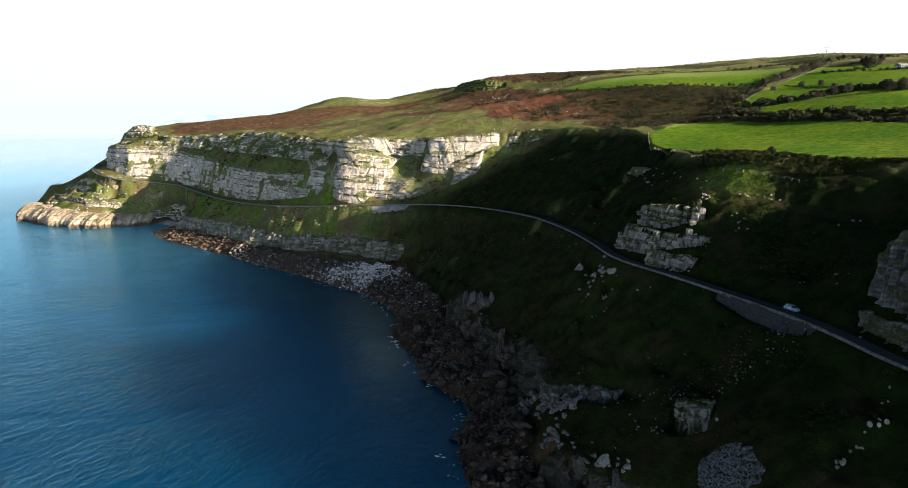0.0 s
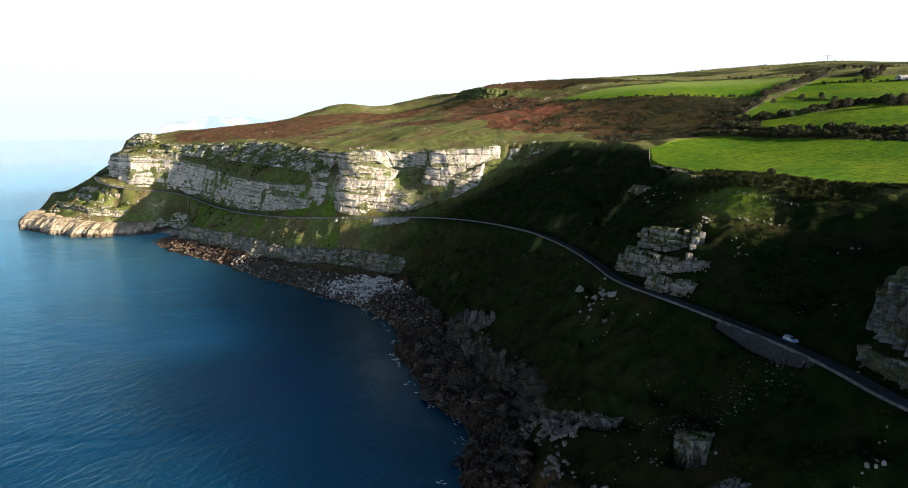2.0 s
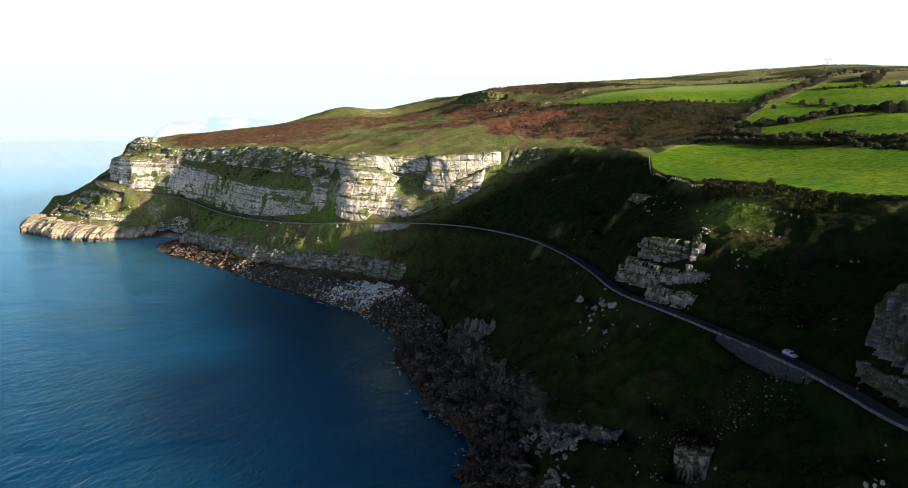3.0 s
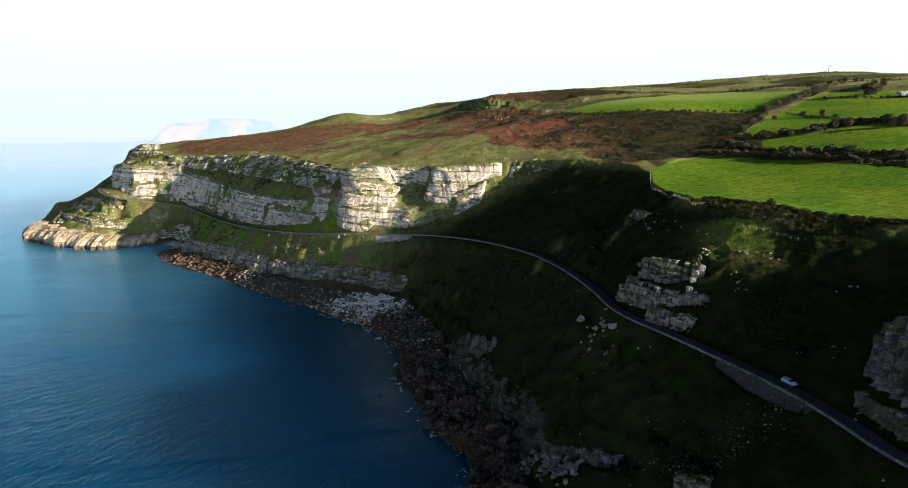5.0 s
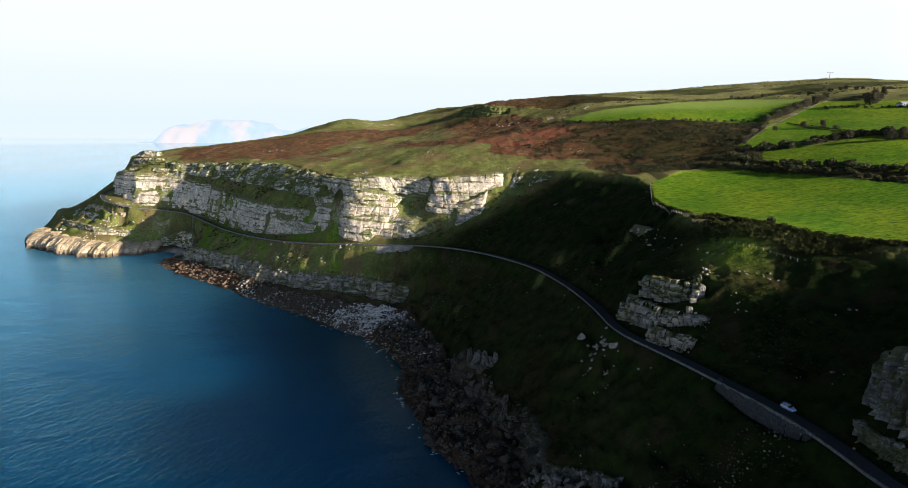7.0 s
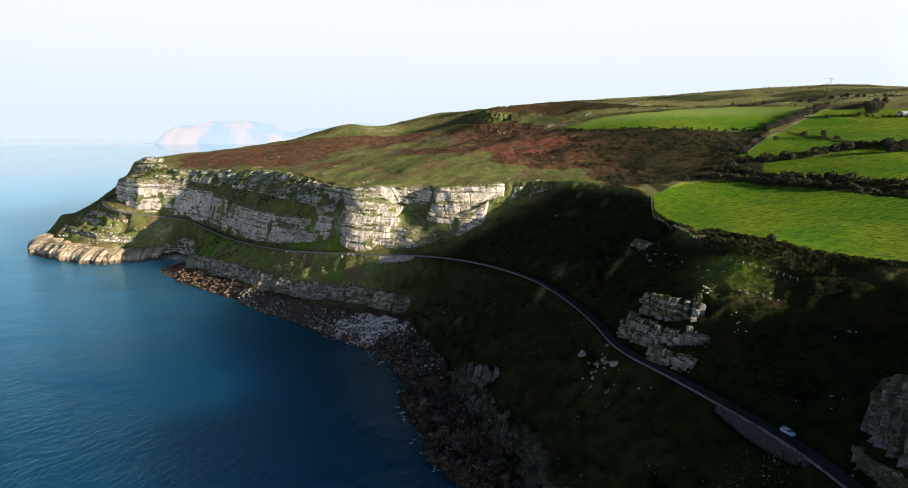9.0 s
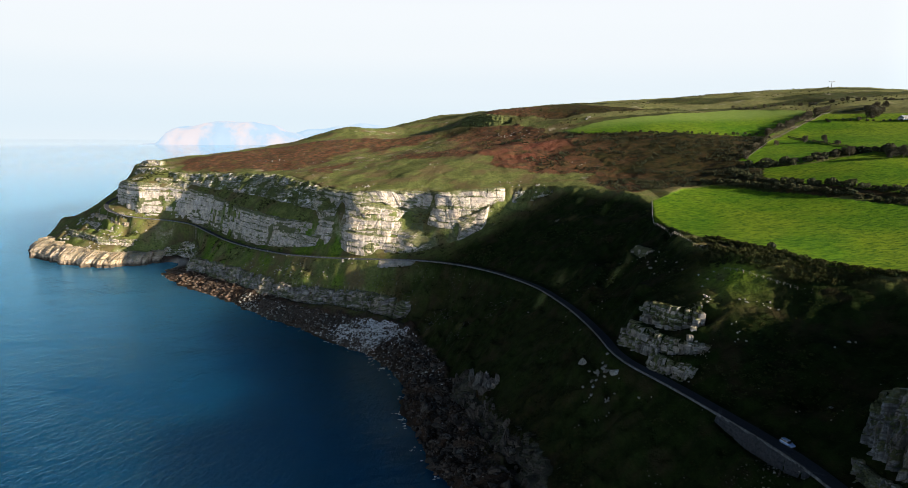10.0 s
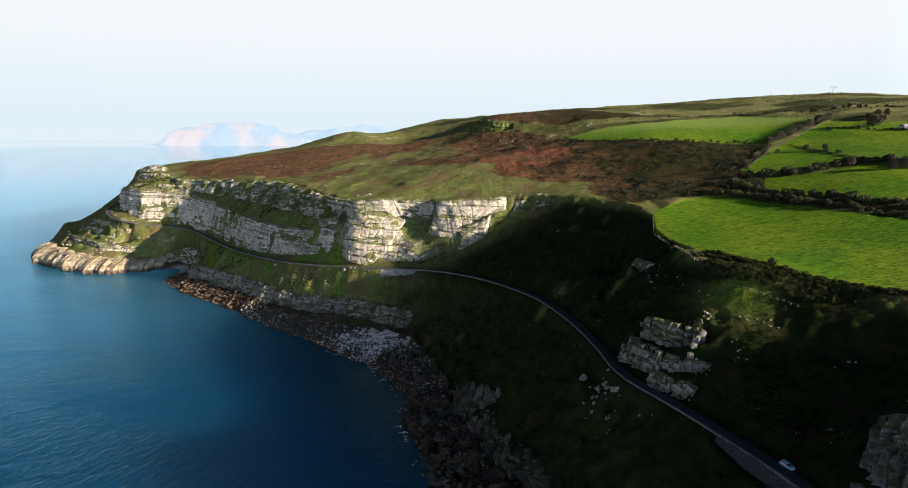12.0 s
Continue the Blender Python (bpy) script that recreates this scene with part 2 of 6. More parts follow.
def plain(name, base, other, size=0.4, rough=0.8, metal=0.0, specular=0.3, bump=0.02):
    n = Nodes(name)
    a, b = n.noise(size, 4), n.noise(size * 7, 3)
    col = n.mix(n.span(a, 0.35, 0.7), base, other)
    col = n.mix(n.span(b, 0.45, 0.7, 0, 0.35), col, tuple(0.6 * c for c in base))
    if bump:
        n.bump(a, 0.5, bump)
    return n.done(col, rough, metal, specular)


GROUND, LIMESTONE, WATER = ground_material(), limestone_material(), water_material()
ASPHALT = plain("worn_asphalt", (0.022, 0.025, 0.031), (0.034, 0.037, 0.044), 0.5, 0.9, 0, 0.12)
# ---- the lie of the land: guide lines in plan (metres) ----
SHORE = [(330, -300), (190, -120), (95, 0), (52, 70), (30, 115), (20, 142), (15, 161), (12, 180), (20, 207), (16, 219), (5, 232), (1, 256),
         (-7, 288), (-9, 315), (-14, 338), (-26, 358), (-45, 380), (-64, 403), (-93, 431), (-122, 457), (-146, 486), (-188, 525), (-222, 556), (-243, 590),
         (-234, 618), (-244, 634), (-262, 632), (-272, 624), (-308, 612), (-352, 628), (-400, 660), (-424, 700), (-448, 790), (-430, 900),
         (-330, 1060), (-40, 1300), (300, 1500)]
ROAD = [(190, -60, 49), (128, 62, 50), (104, 116, 50.5), (104, 139, 50.5), (102, 156, 50.5), (95, 180, 50.5), (87, 205, 50.5), (80, 222, 50.5),
        (77.6, 237, 50.5), (78.6, 254, 50.5), (76, 288, 51), (71, 316, 51), (66, 340, 50.5), (49, 376, 49.5), (30, 404, 48), (6, 430, 45.5), (-22, 446, 43),
        (-50, 460, 40.5), (-94, 491, 36), (-134, 531, 33), (-170, 569, 33), (-200, 608, 35), (-226, 641, 37.5), (-252, 655, 39), (-280, 659, 40.5),
        (-306, 661, 43.5), (-330, 680, 47.5), (-343, 714, 52), (-338, 770, 57), (-300, 880, 62)]
# foot of the grass slope above the sea rocks, and the back of the beach below it
LOW_TOP = [(75, 60, 14), (52, 105, 12), (40, 135, 11), (38, 164, 13), (43, 190, 15), (44, 218, 18), (36, 240, 14), (30, 262, 14), (29, 282, 18),
           (24, 315, 16), (14, 355, 14), (4, 388, 14), (-14, 412, 15), (-36, 432, 17), (-66, 448, 18), (-105, 473, 15), (-143, 512, 17),
           (-176, 549, 17), (-205, 575, 14), (-215, 618, 14), (-230, 648, 15), (-262, 646, 12), (-285, 634, 12), (-318, 628, 12), (-360, 645, 12),
           (-402, 680, 10)]
LOW_FOOT = [(58, 85, 4), (34, 130, 4), (28, 164, 5), (33, 195, 5), (34, 214, 6), (24, 240, 5), (18, 270, 5), (15, 310, 5.5), (5, 350, 5.5),
            (-7, 384, 5.5), (-24, 403, 6), (-52, 419, 5.5), (-84, 441, 5), (-122, 473, 5), (-160, 515, 5), (-196, 550, 5), (-222, 576, 3),
            (-222, 612, 2), (-236, 638, 2.5)]
# brow of the upland, where the plateau breaks off
BROW = [(-318, 900, 88), (-350, 800, 86), (-326, 766, 91), (-285, 705, 86), (-241, 684, 85), (-188, 645, 88), (-125, 592, 92), (-86, 533, 87),
        (-56, 492, 86), (-28, 481, 89), (-14, 484, 88.5), (5, 480, 88), (14, 464, 88.5), (36, 462, 91), (60, 461, 94), (72, 455, 93), (96, 438, 97), (122, 408, 99),
        (136, 372, 97), (127, 334, 89), (122, 290, 87.5), (124, 262, 88), (130, 240, 89.5), (150, 229, 88), (163, 212, 88), (180, 188, 89),
        # out of view from (205, 145) on, raised to shade the near slope
        (205, 145, 96), (255, 50, 101), (360, -120, 104), (470, -300, 95)]
UPLAND = [(81, 560, 115), (138, 635, 132), (140, 476, 106), (227, 527, 131), (341, 673, 157), (257, 476, 124), (182, 402, 102), (206, 360, 102),
          (268, 370, 117), (245, 305, 105), (226, 432, 114), (409, 558, 156), (291, 495, 129), (312, 461, 130), (182, 668, 147), (95, 818, 155), (112, 802, 158), (130, 840, 160), (181, 893, 166), (529, 796, 189),
          (490, 846, 188), (200, 850, 166), (-55, 690, 105), (9, 553, 104), (-87, 872, 134), (-171, 850, 111), (-227, 776, 103), (90, 792, 155), (108, 772, 154), (132, 752, 151), (36, 800, 131), (16, 796, 127), (34, 764, 128), (60, 735, 130), (92, 712, 131)]
UPLAND_FAR = [(-14, 859, 124), (-90, 1000, 120), (59, 1025, 155), (105, 1020, 157), (10, 1010, 146), (150, 1050, 156), (420, 1050, 168), (760, 900, 180), (650, 600, 172),
              (520, 420, 150), (420, 300, 125), (380, 120, 108), (560, 100, 130), (850, 500, 190), (800, 1300, 150), (300, 1350, 110), (-260, 960, 95), (620, -200, 115),
              (850, -100, 150), (190, 280, 93.5), (215, 245, 95)]
# foot of the sea cliff behind the road, top of its lower tier
CLIFF_FOOT = [(-333, 750, 57), (-332, 723, 55), (-321, 696, 52), (-303, 677, 48), (-280, 670, 44), (-252, 663, 41), (-222, 649, 39), (-195, 613, 37), (-165, 575, 35),
              (-129, 537, 36), (-90, 500.5, 42), (-66, 483, 49), (-48, 466, 43), (-26, 462, 44), (-8, 456, 47), (10, 448, 51), (28, 441, 58), (50, 443, 70)]
CLIFF_TOP = [(-334, 754, 72), (-331, 733, 73), (-320, 701, 75), (-302, 683, 76), (-279, 678, 75), (-250, 672, 72), (-217, 655, 68), (-189, 619, 64), (-158, 582, 61),
             (-122, 545, 59), (-84, 508, 60), (-60, 487, 72), (-44, 476, 80), (-25, 474, 78), (-12, 477, 74), (6, 470, 72), (16, 456, 72), (34, 450, 74), (54, 452, 84)]
# places on the shaded slope below the field
SLOPE = [(75, 444, 78, 6), (108, 384, 84, 8), (111, 304, 79, 6), (98, 330, 66, 6), (88, 300, 61, 4), (96, 262, 72, 5), (91, 243, 68, 3), (101, 224, 71, 3), (94, 212, 58, 3), (112, 226, 73, 4),
         (133, 188, 70, 5), (141, 184, 72, 4), (114, 171, 56, 4), (118, 197, 65, 4), (124, 152, 66, 3), (69, 170, 28.6, 5), (76, 157, 28, 4), (59, 173, 20, 3),
         # unseen land at (146, 125) and (152, 85) is raised to shade the roadside
         (94, 113, 42, 5), (146, 125, 85, 8), (152, 85, 85, 8), (66, 242, 43, 4), (38, 307, 28, 5), (14, 391, 21, 5), (-8, 416, 26, 4), (-88, 475, 26, 4)]
HEADLAND = [(-412, 757, 26, 8), (-340, 672, 26, 6), (-300, 648, 24, 6), (-375, 690, 21, 6), (-355, 730, 40, 6)]


# rock steps in the slope: foot line and top line, open side to the right
CRAGS = {
    "scarp_below_slope": ([(41, 199, 10), (41.5, 194, 11), (44, 189, 13), (48, 184, 15), (53, 178, 17), (59, 172, 18.5)],
        [(42.5, 199, 15), (43, 195, 15.5), (46, 190, 17), (50, 185, 19), (55, 179, 20.5), (61, 173.5, 21.5)]),
    "sea_cliff_near": ([(34, 160, 2), (36, 152, 3), (39, 146, 4), (43, 141, 5), (47, 136, 6), (52, 128, 6), (58, 115, 6)],
        [(37, 163, 12.5), (39.5, 154, 12.5), (42, 147.5, 13), (46, 143, 14), (50, 138.5, 15), (56, 130, 15), (62, 117, 15)]),
    "sea_cliff_cape": ([(14, 306, 5), (17, 290, 5), (19, 275, 5), (24, 262, 5), (26, 246, 5), (36, 224, 8), (38, 212, 6), (38, 198, 6)],
        [(23, 310, 15), (25, 292, 17), (28, 277, 19), (31, 262, 16), (34, 247, 15), (42, 226, 20), (44, 214, 19), (43, 197, 15)]),
    "crag_top_tier": ([(88.5, 246, 61.5), (89.5, 240, 61.5), (92, 233, 61.5), (95.5, 227, 62), (99.5, 223.5, 62.5), (103.5, 222.5, 63.5), (107, 224, 67)],
        [(91.5, 247, 68), (92, 241, 69.5), (94, 235, 70), (97.5, 229.5, 70.5), (101, 226, 71), (104.5, 225, 72), (108, 226, 73)]),
    "crag_middle_tier": ([(80.5, 243, 54.5), (81.5, 236, 54.5), (84, 228, 54.5), (88, 221.5, 55), (93, 216, 56), (99, 212, 58), (104, 210, 60)],
        [(83.5, 244, 61.5), (84, 237, 62), (86.5, 229.5, 62), (90, 223.5, 62), (94.5, 218.5, 61.5), (100, 214, 62), (105, 211.5, 62)]),
    "crag_foot_tier": ([(84.5, 222, 51.5), (86.5, 216, 51.5), (89.5, 210.5, 51.5), (93, 206, 52), (96, 203, 53)],
        [(86, 223, 55.5), (88.3, 217, 56), (91.3, 211.8, 55.5), (94.5, 207.5, 55.5), (97.5, 204.5, 56)]),
    "roadside_cliff": ([(118.5, 152, 61), (116, 147, 60), (114, 141, 59), (113.5, 134, 59), (114.5, 126, 59), (118, 114, 59), (124, 100, 58)],
        [(122, 153, 69), (119.5, 148, 73), (117.5, 141.5, 76), (117, 134, 78), (118.5, 126, 78.5), (122, 114, 78), (128, 100, 76)]),
    "roadside_ledge": ([(110.5, 146, 52), (109.8, 139, 51.5), (109.6, 132, 51.5), (110, 124, 51.5), (113, 112, 51.5)],
        [(112, 146.5, 55), (111, 139, 55.5), (110.8, 132, 55.5), (111.5, 124, 56), (114.5, 112, 56)]),
    "outcrop_on_slope": ([(107.5, 311, 76), (107.5, 305, 75.5), (109, 299, 75.5), (111, 294, 76)],
        [(110, 312, 79), (110, 306, 80), (111.5, 300, 80), (113, 295, 79.5)]),
    "rock_rib": ([(66, 151, 20), (67.5, 146, 20.5), (70, 142.5, 22), (73, 141.5, 25)],
        [(68.5, 153, 29), (70.5, 149, 30.5), (73, 146.5, 31), (75.5, 145, 30.5)]),
    "retaining_wall": ([(91.0, 183, 49.2), (92.5, 177, 47.6), (94.8, 169, 46.2), (97.5, 159, 45.6), (99.3, 151, 46.8), (100.2, 144, 49)],
        [(91.9, 183, 50.8), (93.2, 177.4, 50.8), (95.4, 169.4, 50.8), (98.2, 159.4, 50.8), (100, 151.4, 50.8), (100.9, 144.2, 50.8)]),
    "headland_band_low": ([(-384, 701, 18), (-363, 674, 19), (-346, 659, 19.5), (-326, 644, 18), (-309, 638, 16.5), (-295, 638, 16.5), (-284, 640, 16.5)],
        [(-381.6, 702.8, 21.6), (-360.8, 676.0, 25.0), (-344.1, 661.3, 25.5), (-324.5, 646.6, 24.0), (-308.4, 640.9, 22.5), (-295.2, 641.0, 22.5), (-284.5, 643.0, 20.1)]),
    "headland_band_middle": ([(-367, 708, 29), (-345, 681, 28.5), (-321, 656, 28), (-309, 653, 27.5)],
        [(-364.7, 709.9, 31.7), (-342.8, 683.0, 33.0), (-319.2, 658.4, 32.5), (-308.3, 655.9, 30.2)]),
    "headland_band_high": ([(-358, 708, 35.5), (-335, 683, 36), (-312, 660, 34), (-302, 658, 33.5), (-293, 656, 34)],
        [(-355.8, 710.0, 38.5), (-332.8, 685.1, 41.0), (-310.2, 662.4, 39.0), (-301.4, 660.9, 38.5), (-292.3, 658.9, 37.0)]),
    "summit_knob_low": ([(-324, 744, 82), (-311, 722, 82), (-298, 710, 82.5), (-283, 704, 84), (-274, 702, 85)],
        [(-321.4, 745.5, 85.6), (-308.6, 723.8, 88.0), (-296.4, 712.5, 88.5), (-282.1, 706.8, 90.0), (-273.3, 704.9, 88.6)]),
    "summit_knob_high": ([(-327, 758, 88), (-313, 744, 90), (-300, 736, 91), (-288, 736, 91)],
        [(-324.9, 760.1, 91.0), (-311.1, 746.3, 95.0), (-299.1, 738.9, 96.0), (-288.0, 739.0, 94.0)]),
    "terrace_ledge": ([(-281, 687, 77), (-268, 680, 75.5), (-251, 674, 72.5), (-237, 666, 71)],
        [(-279.6, 689.6, 80.0), (-266.8, 682.8, 80.5), (-249.8, 676.7, 77.5), (-235.5, 668.6, 74.0)]),
    "terrace_ledge_west": ([(-313, 706, 75), (-304, 696, 76), (-293, 689, 77)],
        [(-311.0, 708.2, 77.4), (-302.3, 698.5, 80.0), (-291.8, 691.7, 79.4)]),
    "cove_cliff": ([(-262, 640, 2), (-248, 643, 2), (-236, 640, 2.5), (-226, 628, 3), (-221, 612, 3), (-219, 596, 3), (-214, 584, 4)],
        [(-262, 646, 12), (-246, 650, 17), (-231, 647, 22), (-219, 631, 23), (-213, 612, 21), (-211, 597, 17), (-206, 586, 14)]),
    "bay_retaining_wall": ([(-32, 445, 39), (-24, 441.6, 38.6), (-16, 438.4, 38.8), (-8, 434.4, 40.5), (-2, 430.6, 42.5)],
        [(-31, 447, 42), (-23, 443.5, 42.6), (-15, 440.2, 43.3), (-7.2, 436, 44.1), (-1.2, 432.2, 44.7)]),
    "summit_bluff": ([(46, 812, 131), (52, 790, 131), (62, 768, 131), (76, 750, 131), (92, 741, 132), (108, 738, 135)],
        [(56, 816, 145), (63, 797, 149), (73, 778, 151), (85, 763, 151), (98, 754, 150), (111, 750, 145)]),
    "brow_outcrop": ([(66, 454, 85), (76, 449, 86), (86, 443, 88), (95, 436, 91)],
        [(68.5, 458, 91), (78.5, 453, 92.5), (88.5, 447, 94), (97, 440, 95)]),
    "sea_cliff_bay": ([(-216, 578, 4), (-190, 552, 5), (-152, 516, 6), (-116, 478, 6), (-84, 453, 7), (-58, 440, 7.5), (-32, 426, 8), (-10, 404, 8)],
        [(-210, 583, 15), (-182, 556, 18), (-145, 520, 18), (-107, 483, 18), (-77, 459, 19), (-52, 446, 21), (-27, 431, 22), (-4, 409, 20)]),
}


def fade(t):
    return t * t * t * (t * (t * 6 - 15) + 10)


def lattice(ix, iy, seed):
    h = (ix * 374761393 + iy * 668265263 + seed * 974634541) & 0xFFFFFFFF
    h = ((h ^ (h >> 13)) * 1274126177) & 0xFFFFFFFF
    return ((h ^ (h >> 16)) & 0xFFFF) / 65535.0


def value_noise(x, y, seed=0):
    """Smooth noise over the plane, -1 to 1."""
    x, y = np.asarray(x, float), np.asarray(y, float)
    ix, iy = np.floor(x).astype(np.int64), np.floor(y).astype(np.int64)
    u, v = fade(x - ix), fade(y - iy)
    a, b = lattice(ix, iy, seed), lattice(ix + 1, iy, seed)
    c, d = lattice(ix, iy + 1, seed), lattice(ix + 1, iy + 1, seed)
    return 2 * ((a * (1 - u) + b * u) * (1 - v) + (c * (1 - u) + d * u) * v) - 1


def fbm(x, y, size, octaves=4, seed=0, gain=0.5):
    total, amp, norm = 0.0, 1.0, 0.0
    for i in range(octaves):
        k = 2.0 ** i / size
        total = total + amp * value_noise(x * k + 17.3 * i, y * k - 9.1 * i, seed + i)
        norm += amp
        amp *= gain
    return total / norm


def smooth(e0, e1, x):
    t = np.clip((np.asarray(x, float) - e0) / (e1 - e0), 0, 1)
    return t * t * (3 - 2 * t)


def rounded(points, step, passes=2):
    """A polyline with its corners cut, sampled every step metres."""
    p = np.array(points, float)
    for _ in range(passes):
        q = np.empty((2 * len(p), p.shape[1]))
        q[0], q[-1] = p[0], p[-1]
        q[1:-1:2], q[2:-1:2] = 0.75 * p[:-1] + 0.25 * p[1:], 0.25 * p[:-1] + 0.75 * p[1:]
        p = q
    d = np.r_[0, np.cumsum(np.hypot(*(p[1:, :2] - p[:-1, :2]).T))]
    s = np.arange(0, d[-1] + step * 0.5, step)
    return np.column_stack([np.interp(s, d, p[:, i]) for i in range(p.shape[1])])


def inside(poly, x, y):
    """Which of the places x, y lie within the closed polygon."""
    hit = np.zeros(np.shape(x), bool)
    q = [tuple(p[:2]) for p in poly]
    for (x0, y0), (x1, y1) in zip(q, q[1:] + q[:1]):
        if y0 != y1:
            hit ^= ((y0 > y) != (y1 > y)) & (x < (x1 - x0) * (y - y0) / (y1 - y0) + x0)
    return hit


def nearest(line, x, y, reach):
    """Distance to a polyline (up to reach), and the polyline's third value there."""
    x, y = np.asarray(x, float), np.asarray(y, float)
    best, value = np.full(x.shape, float(reach)), np.zeros(x.shape)
    for a, b in zip(line[:-1], line[1:]):
        lo, hi = np.minimum(a[:2], b[:2]) - reach, np.maximum(a[:2], b[:2]) + reach
        near = np.flatnonzero((x >= lo[0]) & (x <= hi[0]) & (y >= lo[1]) & (y <= hi[1]))
        if len(near) == 0:
            continue
        v = b[:2] - a[:2]
        t = np.clip(((x[near] - a[0]) * v[0] + (y[near] - a[1]) * v[1]) / max(v @ v, 1e-9), 0, 1)
        d = np.hypot(x[near] - a[0] - t * v[0], y[near] - a[1] - t * v[1])
        won = d < best[near]
        best[near[won]] = d[won]
        if len(a) > 2:
            value[near[won]] = (a[2] + t * (b[2] - a[2]))[won]
    return best, value


def thin_plate(points):
    """A smooth surface through scattered heights."""
    p = np.array(points, float)
    xy, n = p[:, :2] / 100, len(p)

    def kernel(a, b):
        r2 = ((a[:, None] - b[None]) ** 2).sum(2)
        return 0.5 * r2 * np.log(r2 + 1e-12)
    m = np.zeros((n + 3, n + 3))
    m[:n, :n] = kernel(xy, xy) + 0.02 * np.eye(n)
    m[:n, n], m[n, :n] = 1, 1
    m[:n, n + 1:], m[n + 1:, :n] = xy, xy.T
    w = np.linalg.solve(m, np.r_[p[:, 2], 0, 0, 0])

    def height(x, y):
        q = np.column_stack([np.ravel(x), np.ravel(y)]) / 100
        out = np.concatenate([kernel(c, xy) @ w[:n] + w[n] + c @ w[n + 1:] for c in np.array_split(q, max(1, len(q) // 20000))])
        return out.reshape(np.shape(x))
    return height


X0, X1, Y0, Y1 = -720.0, 900.0, -300.0, 1500.0
shore_line, road_line = rounded(SHORE, 4, 1), rounded(ROAD, 2, 2)
LAND = SHORE + [(900, 1500), (900, -300)]
UPPER = BROW + [(900, -300), (900, 1500), (-60, 1500), (-250, 1050)]
brow_line = rounded(BROW, 12, 1)
plateau = thin_plate([tuple(p) for p in brow_line] + UPLAND + UPLAND_FAR)


def settle(step, start):
    """The land between the guide lines, as a stretched skin on a grid."""
    gx, gy = np.meshgrid(np.arange(X0, X1 + 1, step), np.arange(Y0, Y1 + 1, step))
    z = np.zeros_like(gx) if start is None else sample(start, gx, gy)
    land, up = inside(LAND, gx, gy), inside(UPPER, gx, gy)
    fixed = ~land | up
    d, _ = nearest(shore_line, gx.ravel(), gy.ravel(), 60)
    z[~land] = -0.2 * d.reshape(gx.shape)[~land]
    z[up] = plateau(gx[up], gy[up])
    total, count = np.zeros(gx.size), np.zeros(gx.size)

    def pin(x, y, v):
        i = np.rint((np.asarray(x) - X0) / step).astype(int)
        j = np.rint((np.asarray(y) - Y0) / step).astype(int)
        ok = (i >= 0) & (j >= 0) & (i < gx.shape[1]) & (j < gx.shape[0])
        np.add.at(total, j[ok] * gx.shape[1] + i[ok], np.asarray(v)[ok])
        np.add.at(count, j[ok] * gx.shape[1] + i[ok], 1)
    for line in (LOW_TOP, LOW_FOOT, CLIFF_FOOT, CLIFF_TOP):
        p = rounded(line, step * 0.5, 1)
        pin(*p.T)
    for cx, cy, cz, r in SLOPE + HEADLAND:
        k = np.arange(0, r + step, step)
        for rr in k:
            for a in np.arange(0, 6.28, step / max(rr, step)):
                if rr <= r:
                    pin([cx + rr * math.cos(a)], [cy + rr * math.sin(a)], [cz])
    hit = (count > 0).reshape(gx.shape) & ~up
    z[hit] = (total / np.maximum(count, 1)).reshape(gx.shape)[hit]
    fixed |= hit
    d, v = nearest(road_line, gx.ravel(), gy.ravel(), 6)
    on = (d < 3.6).reshape(gx.shape)
    z[on], fixed[on] = v.reshape(gx.shape)[on], True
    free = ~fixed
    free[0], free[-1], free[:, 0], free[:, -1] = False, False, False, False
    for _ in range(260 if step < 10 else 500):
        avg = np.zeros_like(z)
        avg[1:-1, 1:-1] = 0.25 * (z[:-2, 1:-1] + z[2:, 1:-1] + z[1:-1, :-2] + z[1:-1, 2:])
        z[free] += 1.0 * (avg - z)[free]
    return (step, z)


def sample(grid, x, y):
    step, z = grid
    u = np.clip((np.asarray(x, float) - X0) / step, 0, z.shape[1] - 1.001)
    v = np.clip((np.asarray(y, float) - Y0) / step, 0, z.shape[0] - 1.001)
    i, j = u.astype(int), v.astype(int)
    u, v = u - i, v - j
    return (z[j, i] * (1 - u) + z[j, i + 1] * u) * (1 - v) + (z[j + 1, i] * (1 - u) + z[j + 1, i + 1] * u) * v


GRID = None
for cell in (24.0, 12.0, 6.0, 3.0):
    GRID = settle(cell, GRID)


